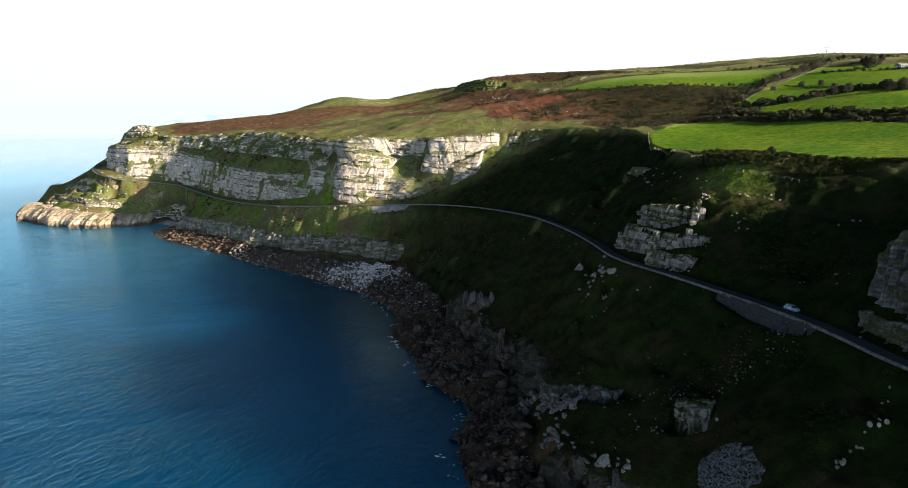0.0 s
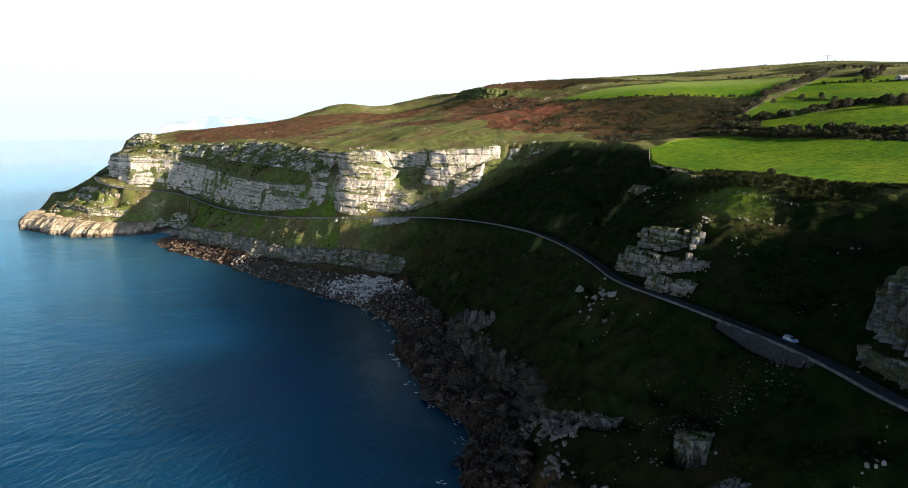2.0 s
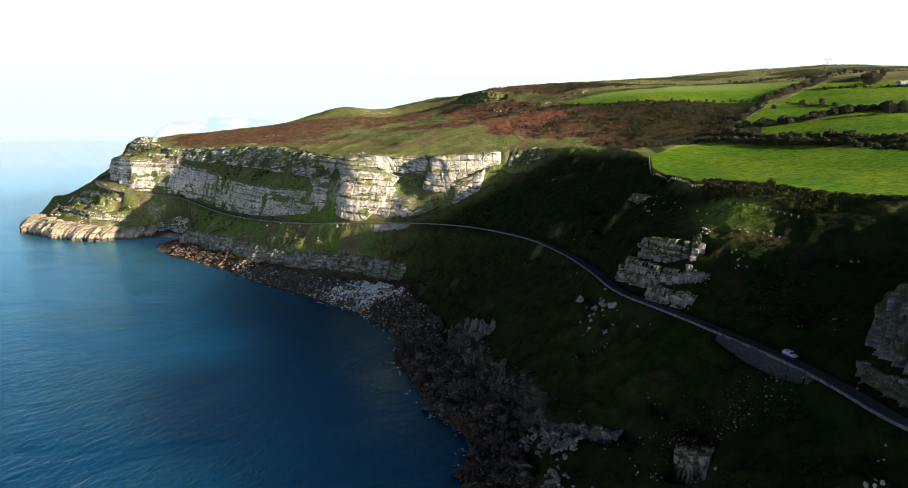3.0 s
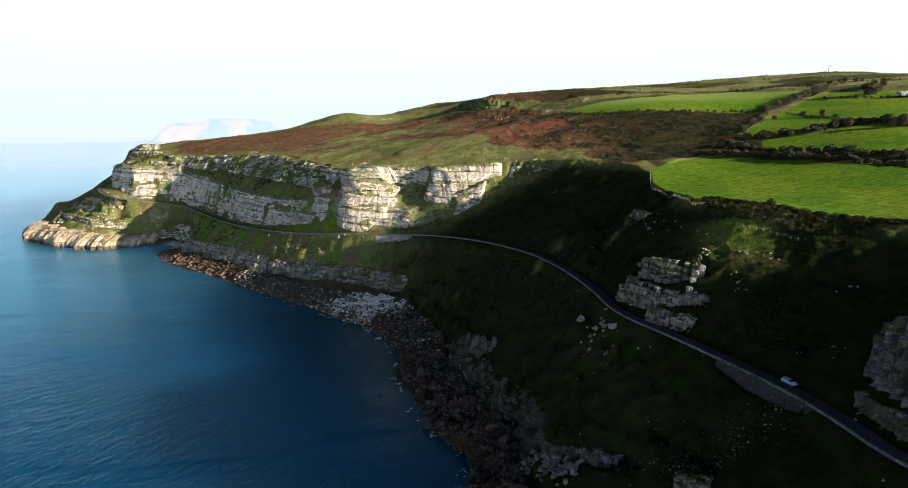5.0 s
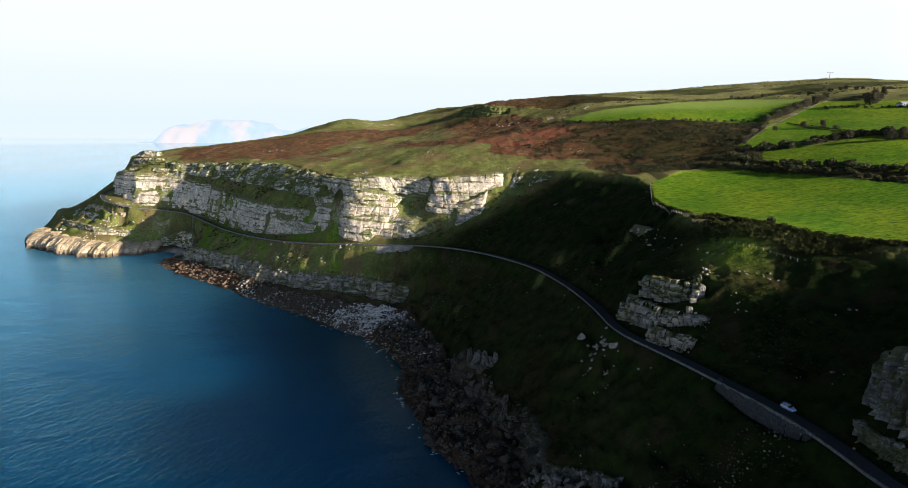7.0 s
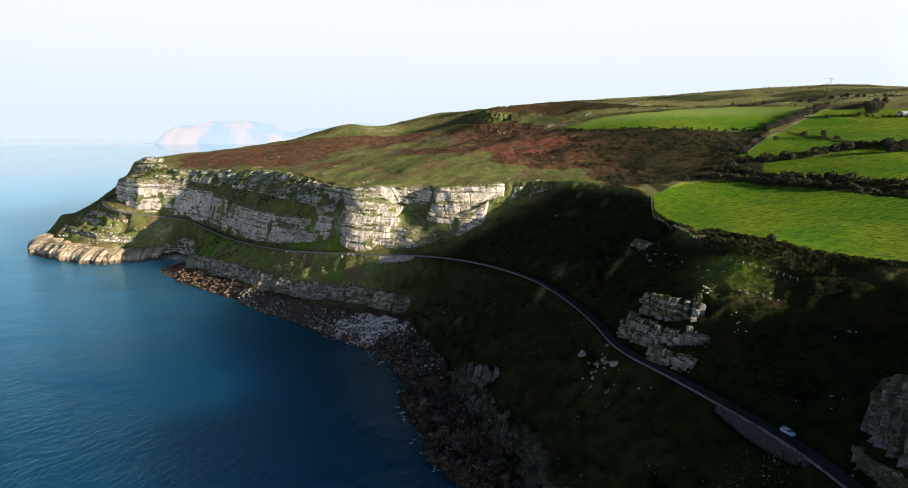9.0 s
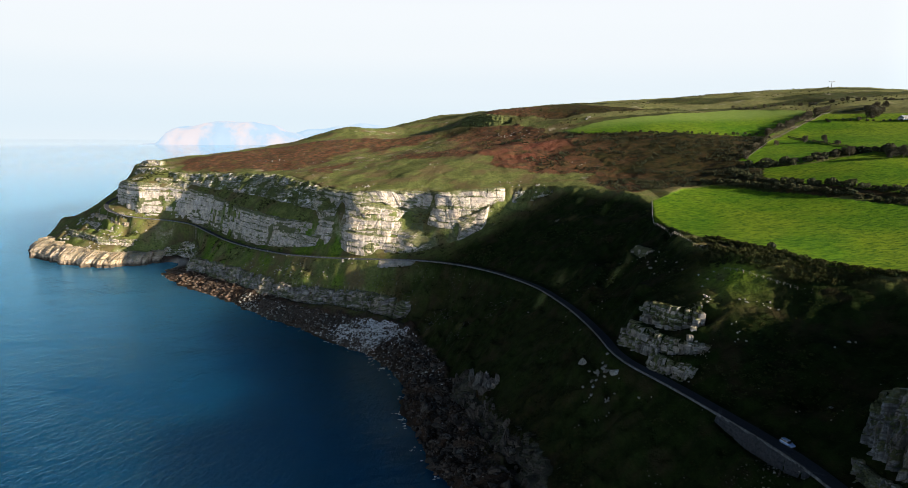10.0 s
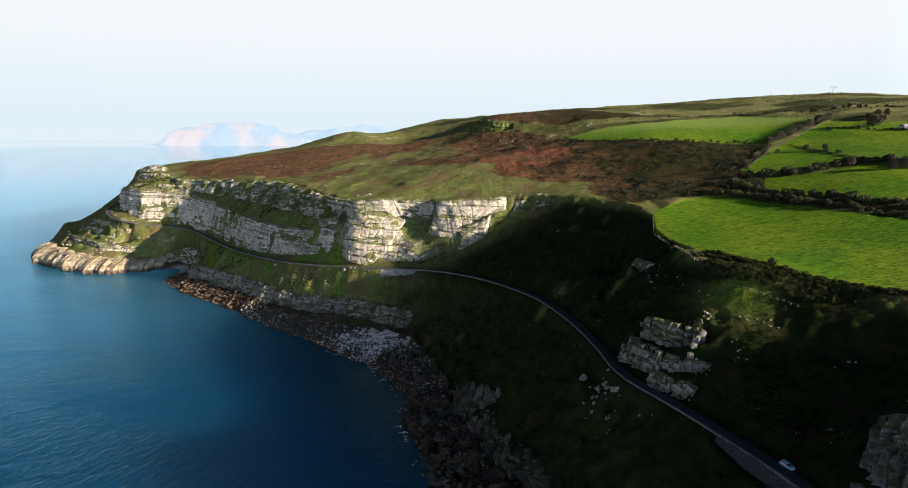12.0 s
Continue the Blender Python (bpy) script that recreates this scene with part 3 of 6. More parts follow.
def stepped(x, y, z):
    """Break the slope at each crag: level with its foot before it, with its top behind it."""
    for foot, top in CRAGS.values():
        f, b = rounded(foot, 1.0, 2), rounded(top, 1.0, 2)
        n = max(len(f), len(b))
        t = np.linspace(0, 1, n)
        f, b = [np.column_stack([np.interp(t, np.linspace(0, 1, len(p)), p[:, i]) for i in range(3)]) for p in (f, b)]
        mid = 0.15 * f[:, :2] + 0.85 * b[:, :2]
        lo, hi = mid.min(0) - 14, mid.max(0) + 14
        near = np.flatnonzero((x > lo[0]) & (x < hi[0]) & (y > lo[1]) & (y < hi[1]))
        if len(near) == 0:
            continue
        p = np.column_stack([x[near], y[near]])
        k = np.argmin(((p[:, None] - mid[None]) ** 2).sum(2), 1)
        out = (f[k, :2] - b[k, :2])
        out /= np.maximum(np.hypot(*out.T), 1e-6)[:, None]
        d = ((p - mid[k]) * out).sum(1)
        far = np.hypot(*(p - mid[k]).T)
        tall = b[k, 2] - f[k, 2]
        run = np.hypot(*(f[k, :2] - b[k, :2]).T)
        w = (1 - smooth(2.0 + 0.6 * run, 3.5 + 0.35 * tall + 0.6 * run, far)) * smooth(0, 3, np.minimum(k, n - 1 - k))
        want = np.where(d > 0, np.minimum(f[k, 2], z[near]), np.maximum(b[k, 2] - 0.3, z[near]))
        z[near] = z[near] * (1 - w) + want * w
    return z


def lie(x, y):
    """Height of the bare land, road bed flattened."""
    x, y = np.asarray(x, float), np.asarray(y, float)
    flat = np.ravel(x), np.ravel(y)
    z = np.ravel(sample(GRID, x, y))
    d, v = nearest(road_line, *flat, 9)
    k = 1 - smooth(3.4, 7.0, d)
    return stepped(*flat, z * (1 - k) + (v - 0.15) * k).reshape(x.shape)


# ---- helpers for meshes ----
def sheet(name, px, py, pz, mats, keep=None, smooth_shade=True):
    """A mesh from a grid of points; keep says which of the quads stay."""
    rows, cols = px.shape
    idx = np.arange(rows * cols).reshape(rows, cols)
    quads = np.stack([idx[:-1, :-1], idx[:-1, 1:], idx[1:, 1:], idx[1:, :-1]], -1).reshape(-1, 4)
    if keep is not None:
        quads = quads[keep.ravel()]
    used, quads = np.unique(quads, return_inverse=True)
    quads = quads.reshape(-1, 4)
    co = np.column_stack([px.ravel(), py.ravel(), pz.ravel()])[used]
    me = bpy.data.meshes.new(name)
    me.vertices.add(len(co))
    me.vertices.foreach_set("co", co.astype(np.float32).ravel())
    me.loops.add(quads.size)
    me.loops.foreach_set("vertex_index", quads.astype(np.int32).ravel())
    me.polygons.add(len(quads))
    me.polygons.foreach_set("loop_start", np.arange(0, quads.size, 4, dtype=np.int32))
    me.polygons.foreach_set("use_smooth", np.full(len(quads), smooth_shade))
    for m in mats:
        me.materials.append(m)
    me.update(calc_edges=True)
    me.validate()
    return me, used


def mark(me, name, values):
    a = me.attributes.new(name, "FLOAT", "POINT")
    a.data.foreach_set("value", np.asarray(values, np.float32))


# ---- ground ----
def spread(lo, hi, step):
    """Positions from lo to hi, step(v) apart."""
    out = [lo]
    while out[-1] < hi:
        out.append(out[-1] + step(out[-1]))
    return np.array(out)


FIELDS = [
    [(137, 363), (166, 389), (187, 394), (198, 372), (214, 343), (227, 316), (240, 290), (262, 240), (190, 196), (173, 206), (161, 213), (155, 224),
     (147, 232), (143, 247), (138, 257), (137, 273), (131, 289), (128, 311), (127.5, 334)],
    [(222, 396), (231, 411), (246, 404), (260, 397), (280, 400), (297, 401), (301, 380), (316, 345), (330, 300), (290, 260), (252, 311), (242, 327), (231, 350), (218, 381)],
    [(229, 441), (262, 471), (284, 498), (299, 506), (298, 455), (299, 419), (274, 405), (256, 401), (232, 424)],
    [(299, 509), (318, 523.5), (350, 548.5), (376, 568), (396, 496), (420, 430), (330, 330), (300, 374), (299, 407), (301, 445)],
    [(146, 633), (198, 642), (253, 645), (342, 675), (381, 590), (352, 557), (292, 514), (235, 532), (154, 606)],
    [(374, 562), (416, 520), (446, 470), (424, 452), (400, 498), (368, 546)],
]
# bracken and heather, with grass between
HEATH = [[(-300, 750), (-250, 697), (-185, 662), (-122, 606), (-88, 566), (-60, 640), (5, 600), (70, 560), (60, 520), (100, 490), (130, 470), (126, 440),
          (150, 395), (160, 440), (228, 432), (290, 510), (230, 540), (150, 612), (120, 700), (20, 790), (-60, 800), (-120, 800), (-200, 790)],
         [(118, 412), (139, 384), (150, 392), (188, 398), (215, 348), (252, 300), (275, 345), (258, 373), (236, 400), (222, 394), (229, 424), (160, 445), (125, 440)],
         [(60, 800), (170, 700), (260, 690), (200, 800), (120, 840)]]


def cover(x, y, z):
    """How far each place is heath, mown field, bare rock or scree."""
    wob = fbm(x, y, 26, 4, 3)
    wx, wy = x + 14 * wob, y + 14 * fbm(x, y, 26, 4, 9)
    heath = np.zeros_like(x)
    for poly in HEATH:
        heath = np.maximum(heath, inside(poly, wx, wy))
    grass = smooth(0.24, 0.42, fbm(x, y * 0.7, 60, 4, 21)) * (x < 60)
    heath = heath * (1 - 0.9 * grass)
    heath = np.maximum(heath, 0.75 * smooth(0.08, 0.3, fbm(x, y, 22, 4, 31)) * (z < 90) * (y < 330) * (1 - np.exp(-(((x - 122) / 18) ** 2 + ((y - 234) / 24) ** 2))))
    bay = np.exp(-(((x - 5) / 60) ** 4 + ((y - 405) / 45) ** 4)) * (z > 11) * (z < 46)
    heath = np.maximum(heath, 0.55 * bay * smooth(-0.1, 0.2, fbm(x - y, x + 0.35 * y, 14, 3, 32)))
    heath = np.maximum(heath, 0.9 * (1 - smooth(4, 9, nearest([np.array(q) for q in ((95.0, 152.0), (86.0, 158.0), (77.0, 160.0), (71.0, 156.0))], x, y, 12)[0] + 2 * wob)))
    field = np.zeros_like(x)
    for poly in FIELDS:
        field = np.maximum(field, inside(poly, x + 0.8 * wob, y))
    low = nearest(shore_line, x, y, 40)[0]
    top = np.where(y > 600, 9.0, np.where(y > 375, 10.0, 7.5))
    scree = (1 - smooth(top - 2.5, top + 2.0, z + 3.0 * fbm(x, y, 7, 3, 5)))
    rock = 0.55 * smooth(0.40, 0.5, fbm(x, y, 10, 4, 44)) * (z > 8) * ((z < 80) | (y > 440)) * (field < 0.5) * smooth(0.0, 0.3, fbm(x, y, 70, 2, 51)) * (heath < 0.6)
    # this cover paints the shaded slope dark and spares the sunlit bank
    shade_scrub = (1 - 0.12 * (1 - smooth(60, 95, x)) * (1 - smooth(290, 400, y))) * smooth(-95, 5, x + 30 * fbm(x, y, 30, 3, 68)) * (1 - smooth(415, 450, y + 10 * wob)) * (z > 7) * (1 - smooth(82 + 10 * (y > 290), 90 + 8 * (y > 290), z)) * smooth(-0.75, -0.4, fbm(x, y, 20, 4, 66)) * (1 - 0.15 * bay)
    shade_scrub = shade_scrub * (1 - 0.8 * np.exp(-(((x - 122) / 13) ** 2 + ((y - 236) / 17) ** 2)))
    # dark patch painted for the shaded side of the hilltop bluff
    shade_scrub = np.maximum(shade_scrub, 0.8 * np.exp(-(((x - 52) / 30) ** 2 + ((y - 752) / 24) ** 2)))
    shade_scrub = np.maximum(shade_scrub, 0.75 * smooth(136, 150, z) * (field < 0.5) * smooth(-0.02, 0.22, fbm(x * 0.35 + 0.2 * y, y, 34, 4, 69)))
    shade_scrub = np.maximum(shade_scrub, heath * (0.12 + 0.65 * smooth(95, 185, x + 30 * wob)))
    # brighter green paints sunlight onto the bank and the slopes of the bay
    lush = np.exp(-(((x - 124) / 10) ** 2 + ((y - 236) / 13) ** 2)) + 0.95 * smooth(-0.15, 0.25, fbm(x, y, 16, 4, 58)) * (1 - smooth(-70, -15, x + 10 * wob)) * (1 - 0.6 * smooth(-190, -230, x)) * (z > 12) * (z < 60)
    field = np.maximum(field, np.clip(0.75 * lush * smooth(-0.5, 0.1, fbm(x, y, 6, 3, 59)), 0, 0.75))
    cove = np.exp(-(((x + 238) / 13) ** 4 + ((y - 620) / 17) ** 4)) * (z < 2.8)
    shade_scrub = np.maximum(shade_scrub, 0.8 * (x > 145) * (x < 300) * (y > 300) * (y < 520) * (field < 0.5) * smooth(-0.3, 0.1, fbm(x, y, 18, 3, 67)))
    rock = rock * (y > 400) * ~((x > -75) & (x < 10) & (y < 452))
    return heath * (1 - field), field, rock, scree, shade_scrub, cove


gx = spread(X0, X1, lambda v: 1.0 if -10 < v < 170 else (1.7 if -120 < v < 300 else (2.4 if -440 < v < 480 else 8.0)))
gy = spread(Y0, Y1, lambda v: 6.0 if v < 90 else (1.0 if v < 260 else (0.0042 * v if v < 950 else 10.0)))
GX, GY = np.meshgrid(gx, gy)
fx, fy = GX.ravel(), GY.ravel()
base = lie(fx, fy)
road_gap = nearest(road_line, fx, fy, 20)[0]
heath, field, rock, scree, shade_scrub, cove = cover(fx, fy, base)
crag_gap = np.minimum(nearest(rounded(CLIFF_FOOT, 4, 1), fx, fy, 20)[0], nearest(rounded(CLIFF_TOP, 4, 1), fx, fy, 20)[0])
for crag_foot, crag_top in CRAGS.values():
    crag_gap = np.minimum(crag_gap, 1.6 * nearest(rounded(crag_top, 2, 1), fx, fy, 12)[0])
calm = smooth(3.5, 9, road_gap) * (1 - 0.85 * field) * (0.3 + 0.7 * smooth(4, 16, crag_gap))
gradient = np.hypot(*np.gradient(base.reshape(GX.shape), gy, gx)).ravel()
steep = smooth(0.5, 1.1, gradient)
flat_top = smooth(84, 92, base) * (1 - steep)
rough = (0.9 - 0.5 * flat_top) * fbm(fx, fy, 9, 4, 7) + (0.55 - 0.35 * flat_top + 1.6 * steep) * fbm(fx, fy, 3.2, 3, 12) + 2.2 * (1 - 0.6 * field) * fbm(fx, fy, 34, 3, 17)
gullies = -2.5 * steep * smooth(0.1, 0.6, np.abs(fbm(fx * 1.0, fy * 1.0, 16, 3, 61)) * 2)
furrows = 2.8 * value_noise((fx - fy) / 8 + 0.6 * value_noise(fx / 11, fy / 11, 64), (fx + fy) / 55, 62) * (1 - smooth(-60, -20, fx)) * smooth(14, 20, base) * (1 - smooth(50, 60, base))
bushes = 0.35 * heath * smooth(0.0, 0.5, fbm(fx, fy, 3.0, 2, 71))
reef = value_noise(fx / 9 + 0.5 * value_noise(fx / 5, fy / 5, 83), fy / 4, 82)
shore_rocks = scree * (1 - 0.8 * cove) * (1 - 0.6 * smooth(395, 430, fy)) * (2.2 * np.abs(fbm(fx, fy, 4.5, 3, 81)) + 0.7 * fbm(fx, fy, 1.9, 2, 91) + 2.6 * smooth(0.0, 0.25, reef) - 2.4 * (1 - smooth(0.0, 0.16, np.abs(value_noise(fx / 13, fy / 8, 84)))))
shore_edge = 1.3 * fbm(fx, fy, 12, 3, 85) * np.exp(-(base / 2.2) ** 2) * smooth(120, 200, fy) * (1 - smooth(575, 600, fy))
height = base + shore_edge + calm * ((rough + gullies + furrows) * (1 - scree) + bushes + shore_rocks * smooth(-0.1, 0.9, base))
HEIGHT = height.reshape(GX.shape)
sea_far = ((HEIGHT[:-1, :-1] < -4) & (HEIGHT[1:, 1:] < -4) & (HEIGHT[:-1, 1:] < -4) & (HEIGHT[1:, :-1] < -4))
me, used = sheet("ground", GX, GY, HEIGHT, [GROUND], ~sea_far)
for key, values in (("heath", heath), ("field", field), ("rock", rock), ("scree", scree), ("shade_scrub", shade_scrub), ("sand", cove), ("pale", 0.8 * smooth(565, 620, fy + 0.2 * fx - 60)), ("bracken", np.exp(-(((fx - 100) / 40) ** 2 + ((fy - 560) / 45) ** 2)) * smooth(-0.3, 0.1, fbm(fx, fy, 18, 3, 98))), ("hilltop", 0.8 * smooth(138, 152, base + 6 * fbm(fx, fy, 30, 3, 97)))):
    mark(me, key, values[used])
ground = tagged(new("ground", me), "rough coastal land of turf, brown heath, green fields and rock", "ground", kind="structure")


def ground_at(x, y):
    """Height of the ground as built."""
    x, y = np.atleast_1d(np.asarray(x, float)), np.atleast_1d(np.asarray(y, float))
    i = np.clip(np.searchsorted(gx, x) - 1, 0, len(gx) - 2)
    j = np.clip(np.searchsorted(gy, y) - 1, 0, len(gy) - 2)
    u, v = (x - gx[i]) / (gx[i + 1] - gx[i]), (y - gy[j]) / (gy[j + 1] - gy[j])
    return (HEIGHT[j, i] * (1 - u) + HEIGHT[j, i + 1] * u) * (1 - v) + (HEIGHT[j + 1, i] * (1 - u) + HEIGHT[j + 1, i + 1] * u) * v


# ---- sea ----
ring = spread(-4800, 4800, lambda v: 60.0 if abs(v) < 1200 else 300.0)
sx, sy = np.meshgrid(ring, ring)
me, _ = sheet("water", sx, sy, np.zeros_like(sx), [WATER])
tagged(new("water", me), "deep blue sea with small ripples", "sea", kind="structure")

# ---- road ----
road = rounded(ROAD, 1.5, 2)
side = np.gradient(road[:, :2], axis=0)
side /= np.hypot(*side.T)[:, None]
side = np.column_stack([side[:, 1], -side[:, 0]])        # towards the hill


def along_road(offset, lift):
    return np.column_stack([road[:, :2] + side * offset, road[:, 2] + lift])


narrow = (2.3 - 0.8 * smooth(205, 240, road[:, 1]))[:, None]      # wider where the wall holds it up
lanes = []
for o in (-1.0, -0.5, 0.0, 0.5, 1.0):
    across = np.where(o > 0, o * narrow, o * 2.4)
    lanes.append(np.column_stack([road[:, :2] + side * across, road[:, 2] + 0.07 - 0.05 * o * o]))
P = np.stack(lanes, 1)
me, _ = sheet("road", P[:, :, 0], P[:, :, 1], P[:, :, 2], [ASPHALT])
tagged(new("road", me), "narrow grey asphalt road cut into the cliff slope", "road", kind="structure")


# ---- rock faces ----
def paired(foot, top, step):
    """Two guide lines, sampled in step with one another."""
    a, b = rounded(foot, 1.0, 2), rounded(top, 1.0, 2)
    n = max(4, int(max(len(a), len(b)) / step))
    t = np.linspace(0, 1, n)
    pick = lambda p: np.column_stack([np.interp(t, np.linspace(0, 1, len(p)), p[:, i]) for i in range(3)])
    return pick(a), pick(b)


def hash01(a, b, seed):
    return lattice(np.asarray(a).astype(np.int64), np.asarray(b).astype(np.int64), seed)


def angular(x, k, seed):
    """Noise of straight runs and sharp turns along x, a row of its own for each whole k; -1 to 1."""
    x, k = np.asarray(x, float), np.floor(np.asarray(k, float)).astype(np.int64)
    i = np.floor(x).astype(np.int64)
    return 2 * (lattice(i, k, seed) * (1 - (x - i)) + lattice(i + 1, k, seed) * (x - i)) - 1


def rock_face(name, foot, top, label, material, seed=1, step=0.7, rise=0.45, bulge=2.5, bed=(1.2, 3.6), block=(2.0, 6.0), ledge=0.6, out=1.2, cap=3.0, sink=1.5, columns=0.5, crack=0.6,
              tier=8.0, facet=11.0, mossy=0.0, joints=0.68, hollows=(), clefts=1.0, bands=0.0, curve=1.0, gullies=(), category="cliff"):
    """A cliff of bedded, jointed rock between a foot line and a top line; its open side is to the right along the lines."""
    lo, hi = paired(foot, top, step)
    n = len(lo)
    way = np.gradient(lo[:, :2] + hi[:, :2], axis=0)
    way /= np.maximum(np.hypot(*way.T), 1e-6)[:, None]
    for _ in range(6):
        way = (np.roll(way, 1, 0) * (np.arange(n) > 0)[:, None] + way + np.roll(way, -1, 0) * (np.arange(n) < n - 1)[:, None])
        way /= np.hypot(*way.T)[:, None]
    face = np.column_stack([way[:, 1], -way[:, 0]])
    s = np.r_[0, np.cumsum(np.hypot(*(lo[1:, :2] - lo[:-1, :2]).T))]
    tall = float(np.max(hi[:, 2] - lo[:, 2]))
    m = max(6, int(tall / rise))
    v = np.linspace(-sink / tall, 1, m)
    S, V = np.meshgrid(s, v)
    z = lo[:, 2] + V * (hi[:, 2] - lo[:, 2])
    B = np.clip(V, 0, 1) ** curve + np.minimum(V, 0)
    x = lo[:, 0] + B * (hi[:, 0] - lo[:, 0])
    y = lo[:, 1] + B * (hi[:, 1] - lo[:, 1])
    rng = np.random.RandomState(seed)
    edges = np.cumsum(rng.uniform(bed[0], bed[1], 260)) - 60
    level = z + 1.2 * fbm(S, S * 0, 45, 3, seed) + 0.03 * S
    k = np.searchsorted(edges, level.ravel()).reshape(z.shape)
    gap = np.minimum(level - edges[k - 1], edges[k] - level)
    # joints run up through a whole storey of beds
    step_up = np.floor((level + 2.0 * fbm(S, S * 0 + 9, 30, 2, seed + 45)) / tier)
    width = block[0] + (block[1] - block[0]) * hash01(step_up, step_up * 0, seed + 3)
    shift = S + 1.3 * fbm(S, level, 6, 3, seed + 4) + 0.9 * width * value_noise(S / (1.7 * width), step_up * 3.7, seed + 24)
    run = shift / width + 7.3 * hash01(step_up, step_up * 0 + 1, seed)
    cell = np.floor(run)
    edge = (0.5 - np.abs(run - cell - 0.5)) * width
    split = 1 - smooth(0.0, 0.40, edge)
    split = split * (hash01(step_up, np.rint(run), seed + 41) > joints)
    # great buttresses, the storeys of the face, then beds and blocks
    lean = S + 0.25 * (level - level.mean())
    push = bulge * (0.50 * angular(lean / (2.1 * facet), lean * 0, seed + 5) + 0.32 * angular(S / facet + 0.3 * step_up, step_up, seed + 15) + 0.18 * angular(lean / (0.45 * facet), k // 3, seed + 16))
    push = push + ledge * (angular(S / (1.7 * facet), k, seed + 6) + 0.5 * angular(S / (4 * facet), step_up, seed + 26))
    push = push + bands * (2 * hash01(k, k * 0, seed + 61) - 1) * (0.6 + 0.4 * value_noise(S / (3 * facet), k * 2.3, seed + 62))
    push = push + columns * (0.9 * angular(run, step_up, seed + 7) + 0.3 * (2 * hash01(step_up, cell, seed + 17) - 1) + 0.25 * angular(S / (0.8 * width), k, seed + 27))
    push = push - crack * (1 - smooth(0.0, 0.30, gap)) * smooth(-0.2, 0.25, fbm(S, level, 9, 2, seed + 18)) - crack * split
    cleft = np.abs(value_noise(lean / (0.9 * facet), level / 25, seed + 31))
    push = push - 2.2 * crack * clefts * (1 - smooth(0.0, 0.05, cleft)) + 0.22 * fbm(S, level, 1.8, 3, seed + 8)
    hollow = np.zeros_like(push)
    for hx, hy, hz, wide, high in hollows:
        hollow = np.maximum(hollow, smooth(0.2, 0.7, np.exp(-(((x - hx) ** 2 + (y - hy) ** 2) / wide ** 2) ** 2 - ((z - hz) / high) ** 4) + 0.45 * fbm(S, level, 7, 4, seed + 51)))
    push = push - 1.8 * hollow
    for hx, hy, wide, deep in gullies:
        dent = np.exp(-((x - hx + 2.5 * fbm(level, S * 0, 9, 2, seed + 53)) ** 2 + (y - hy) ** 2) / wide ** 2)
        push = push - deep * dent
        hollow = np.maximum(hollow, smooth(0.35, 0.8, dent + 0.3 * fbm(S, level, 5, 3, seed + 54)))
    taper = min(6.0, 0.09 * s[-1])
    ends = np.minimum(smooth(0, taper, S), smooth(0, taper, s[-1] - S))
    push = (push + out) * ends - 2.0 * (1 - ends)
    push = push - min(1.2, 0.04 * tall) * smooth(0.93, 1.0, V)
    # turf takes hold where the face steps back
    shelf = np.zeros_like(push)
    d = np.maximum(push[:-1] - push[1:], 0) / rise
    shelf[1:] = smooth(0.30, 0.95, d)
    for _ in range(3):
        shelf[1:] = np.maximum(shelf[1:], 0.78 * shelf[:-1])
    patchy = fbm(S, level * 1.7, 13, 4, seed + 52)
    shelf = shelf * smooth(-0.35, 0.05, patchy)
    shelf = np.maximum(np.maximum(shelf, hollow), smooth(0.42 - mossy, 0.52 - mossy, patchy))
    x, y = x + face[:, 0] * push, y + face[:, 1] * push
    ragged = min(0.9, 0.06 * tall) * fbm(S, S * 0 + 3, 5, 3, seed + 9) * smooth(0.6, 1, V)
    z = z + ragged + 0.2 * fbm(S, V * tall, 2.2, 2, seed + 10)
    back = [(x[-1] - face[:, 0] * d, y[-1] - face[:, 1] * d, z[-1] + 0.25 * d - 0.35 * d * d / cap) for d in (cap * 0.35, cap, cap * 1.6)]
    x, y, z = np.vstack([x, *[b[0][None] for b in back]]), np.vstack([y, *[b[1][None] for b in back]]), np.vstack([z, *[b[2][None] for b in back]])
    shelf = np.vstack([shelf, shelf[-1:] * 0 + 0.3, shelf[-1:] * 0 + 0.8, shelf[-1:] * 0 + 1.0])
    me, used = sheet(name, x, y, z, [material], smooth_shade=False)
    mark(me, "turfed", shelf.ravel()[used])
    return tagged(new(name, me), label, category, kind="structure")


SEA_STONE = limestone_material("sea_washed_limestone", (0.45, 0.33, 0.215), (0.15, 0.105, 0.072), 0.35, wet=True)
GREEN_STONE = limestone_material("mossy_broken_limestone", (0.50, 0.465, 0.44), (0.21, 0.195, 0.185), 1.0, 0.95, 0.0)
DARK_STONE = limestone_material("dark_shore_rock", (0.058, 0.048, 0.040), (0.012, 0.010, 0.009), 0.25, 0.2)

# three darker copies of the limestone, with shade put into the colour
SHADE_STONE = limestone_material("shaded_grey_limestone", (0.25, 0.255, 0.27), (0.018, 0.019, 0.021), 0.75, 0.3, 0.1)
CRAG_STONE = limestone_material("shaded_crag_limestone", (0.31, 0.285, 0.262), (0.085, 0.079, 0.074), 0.9, 0.6)
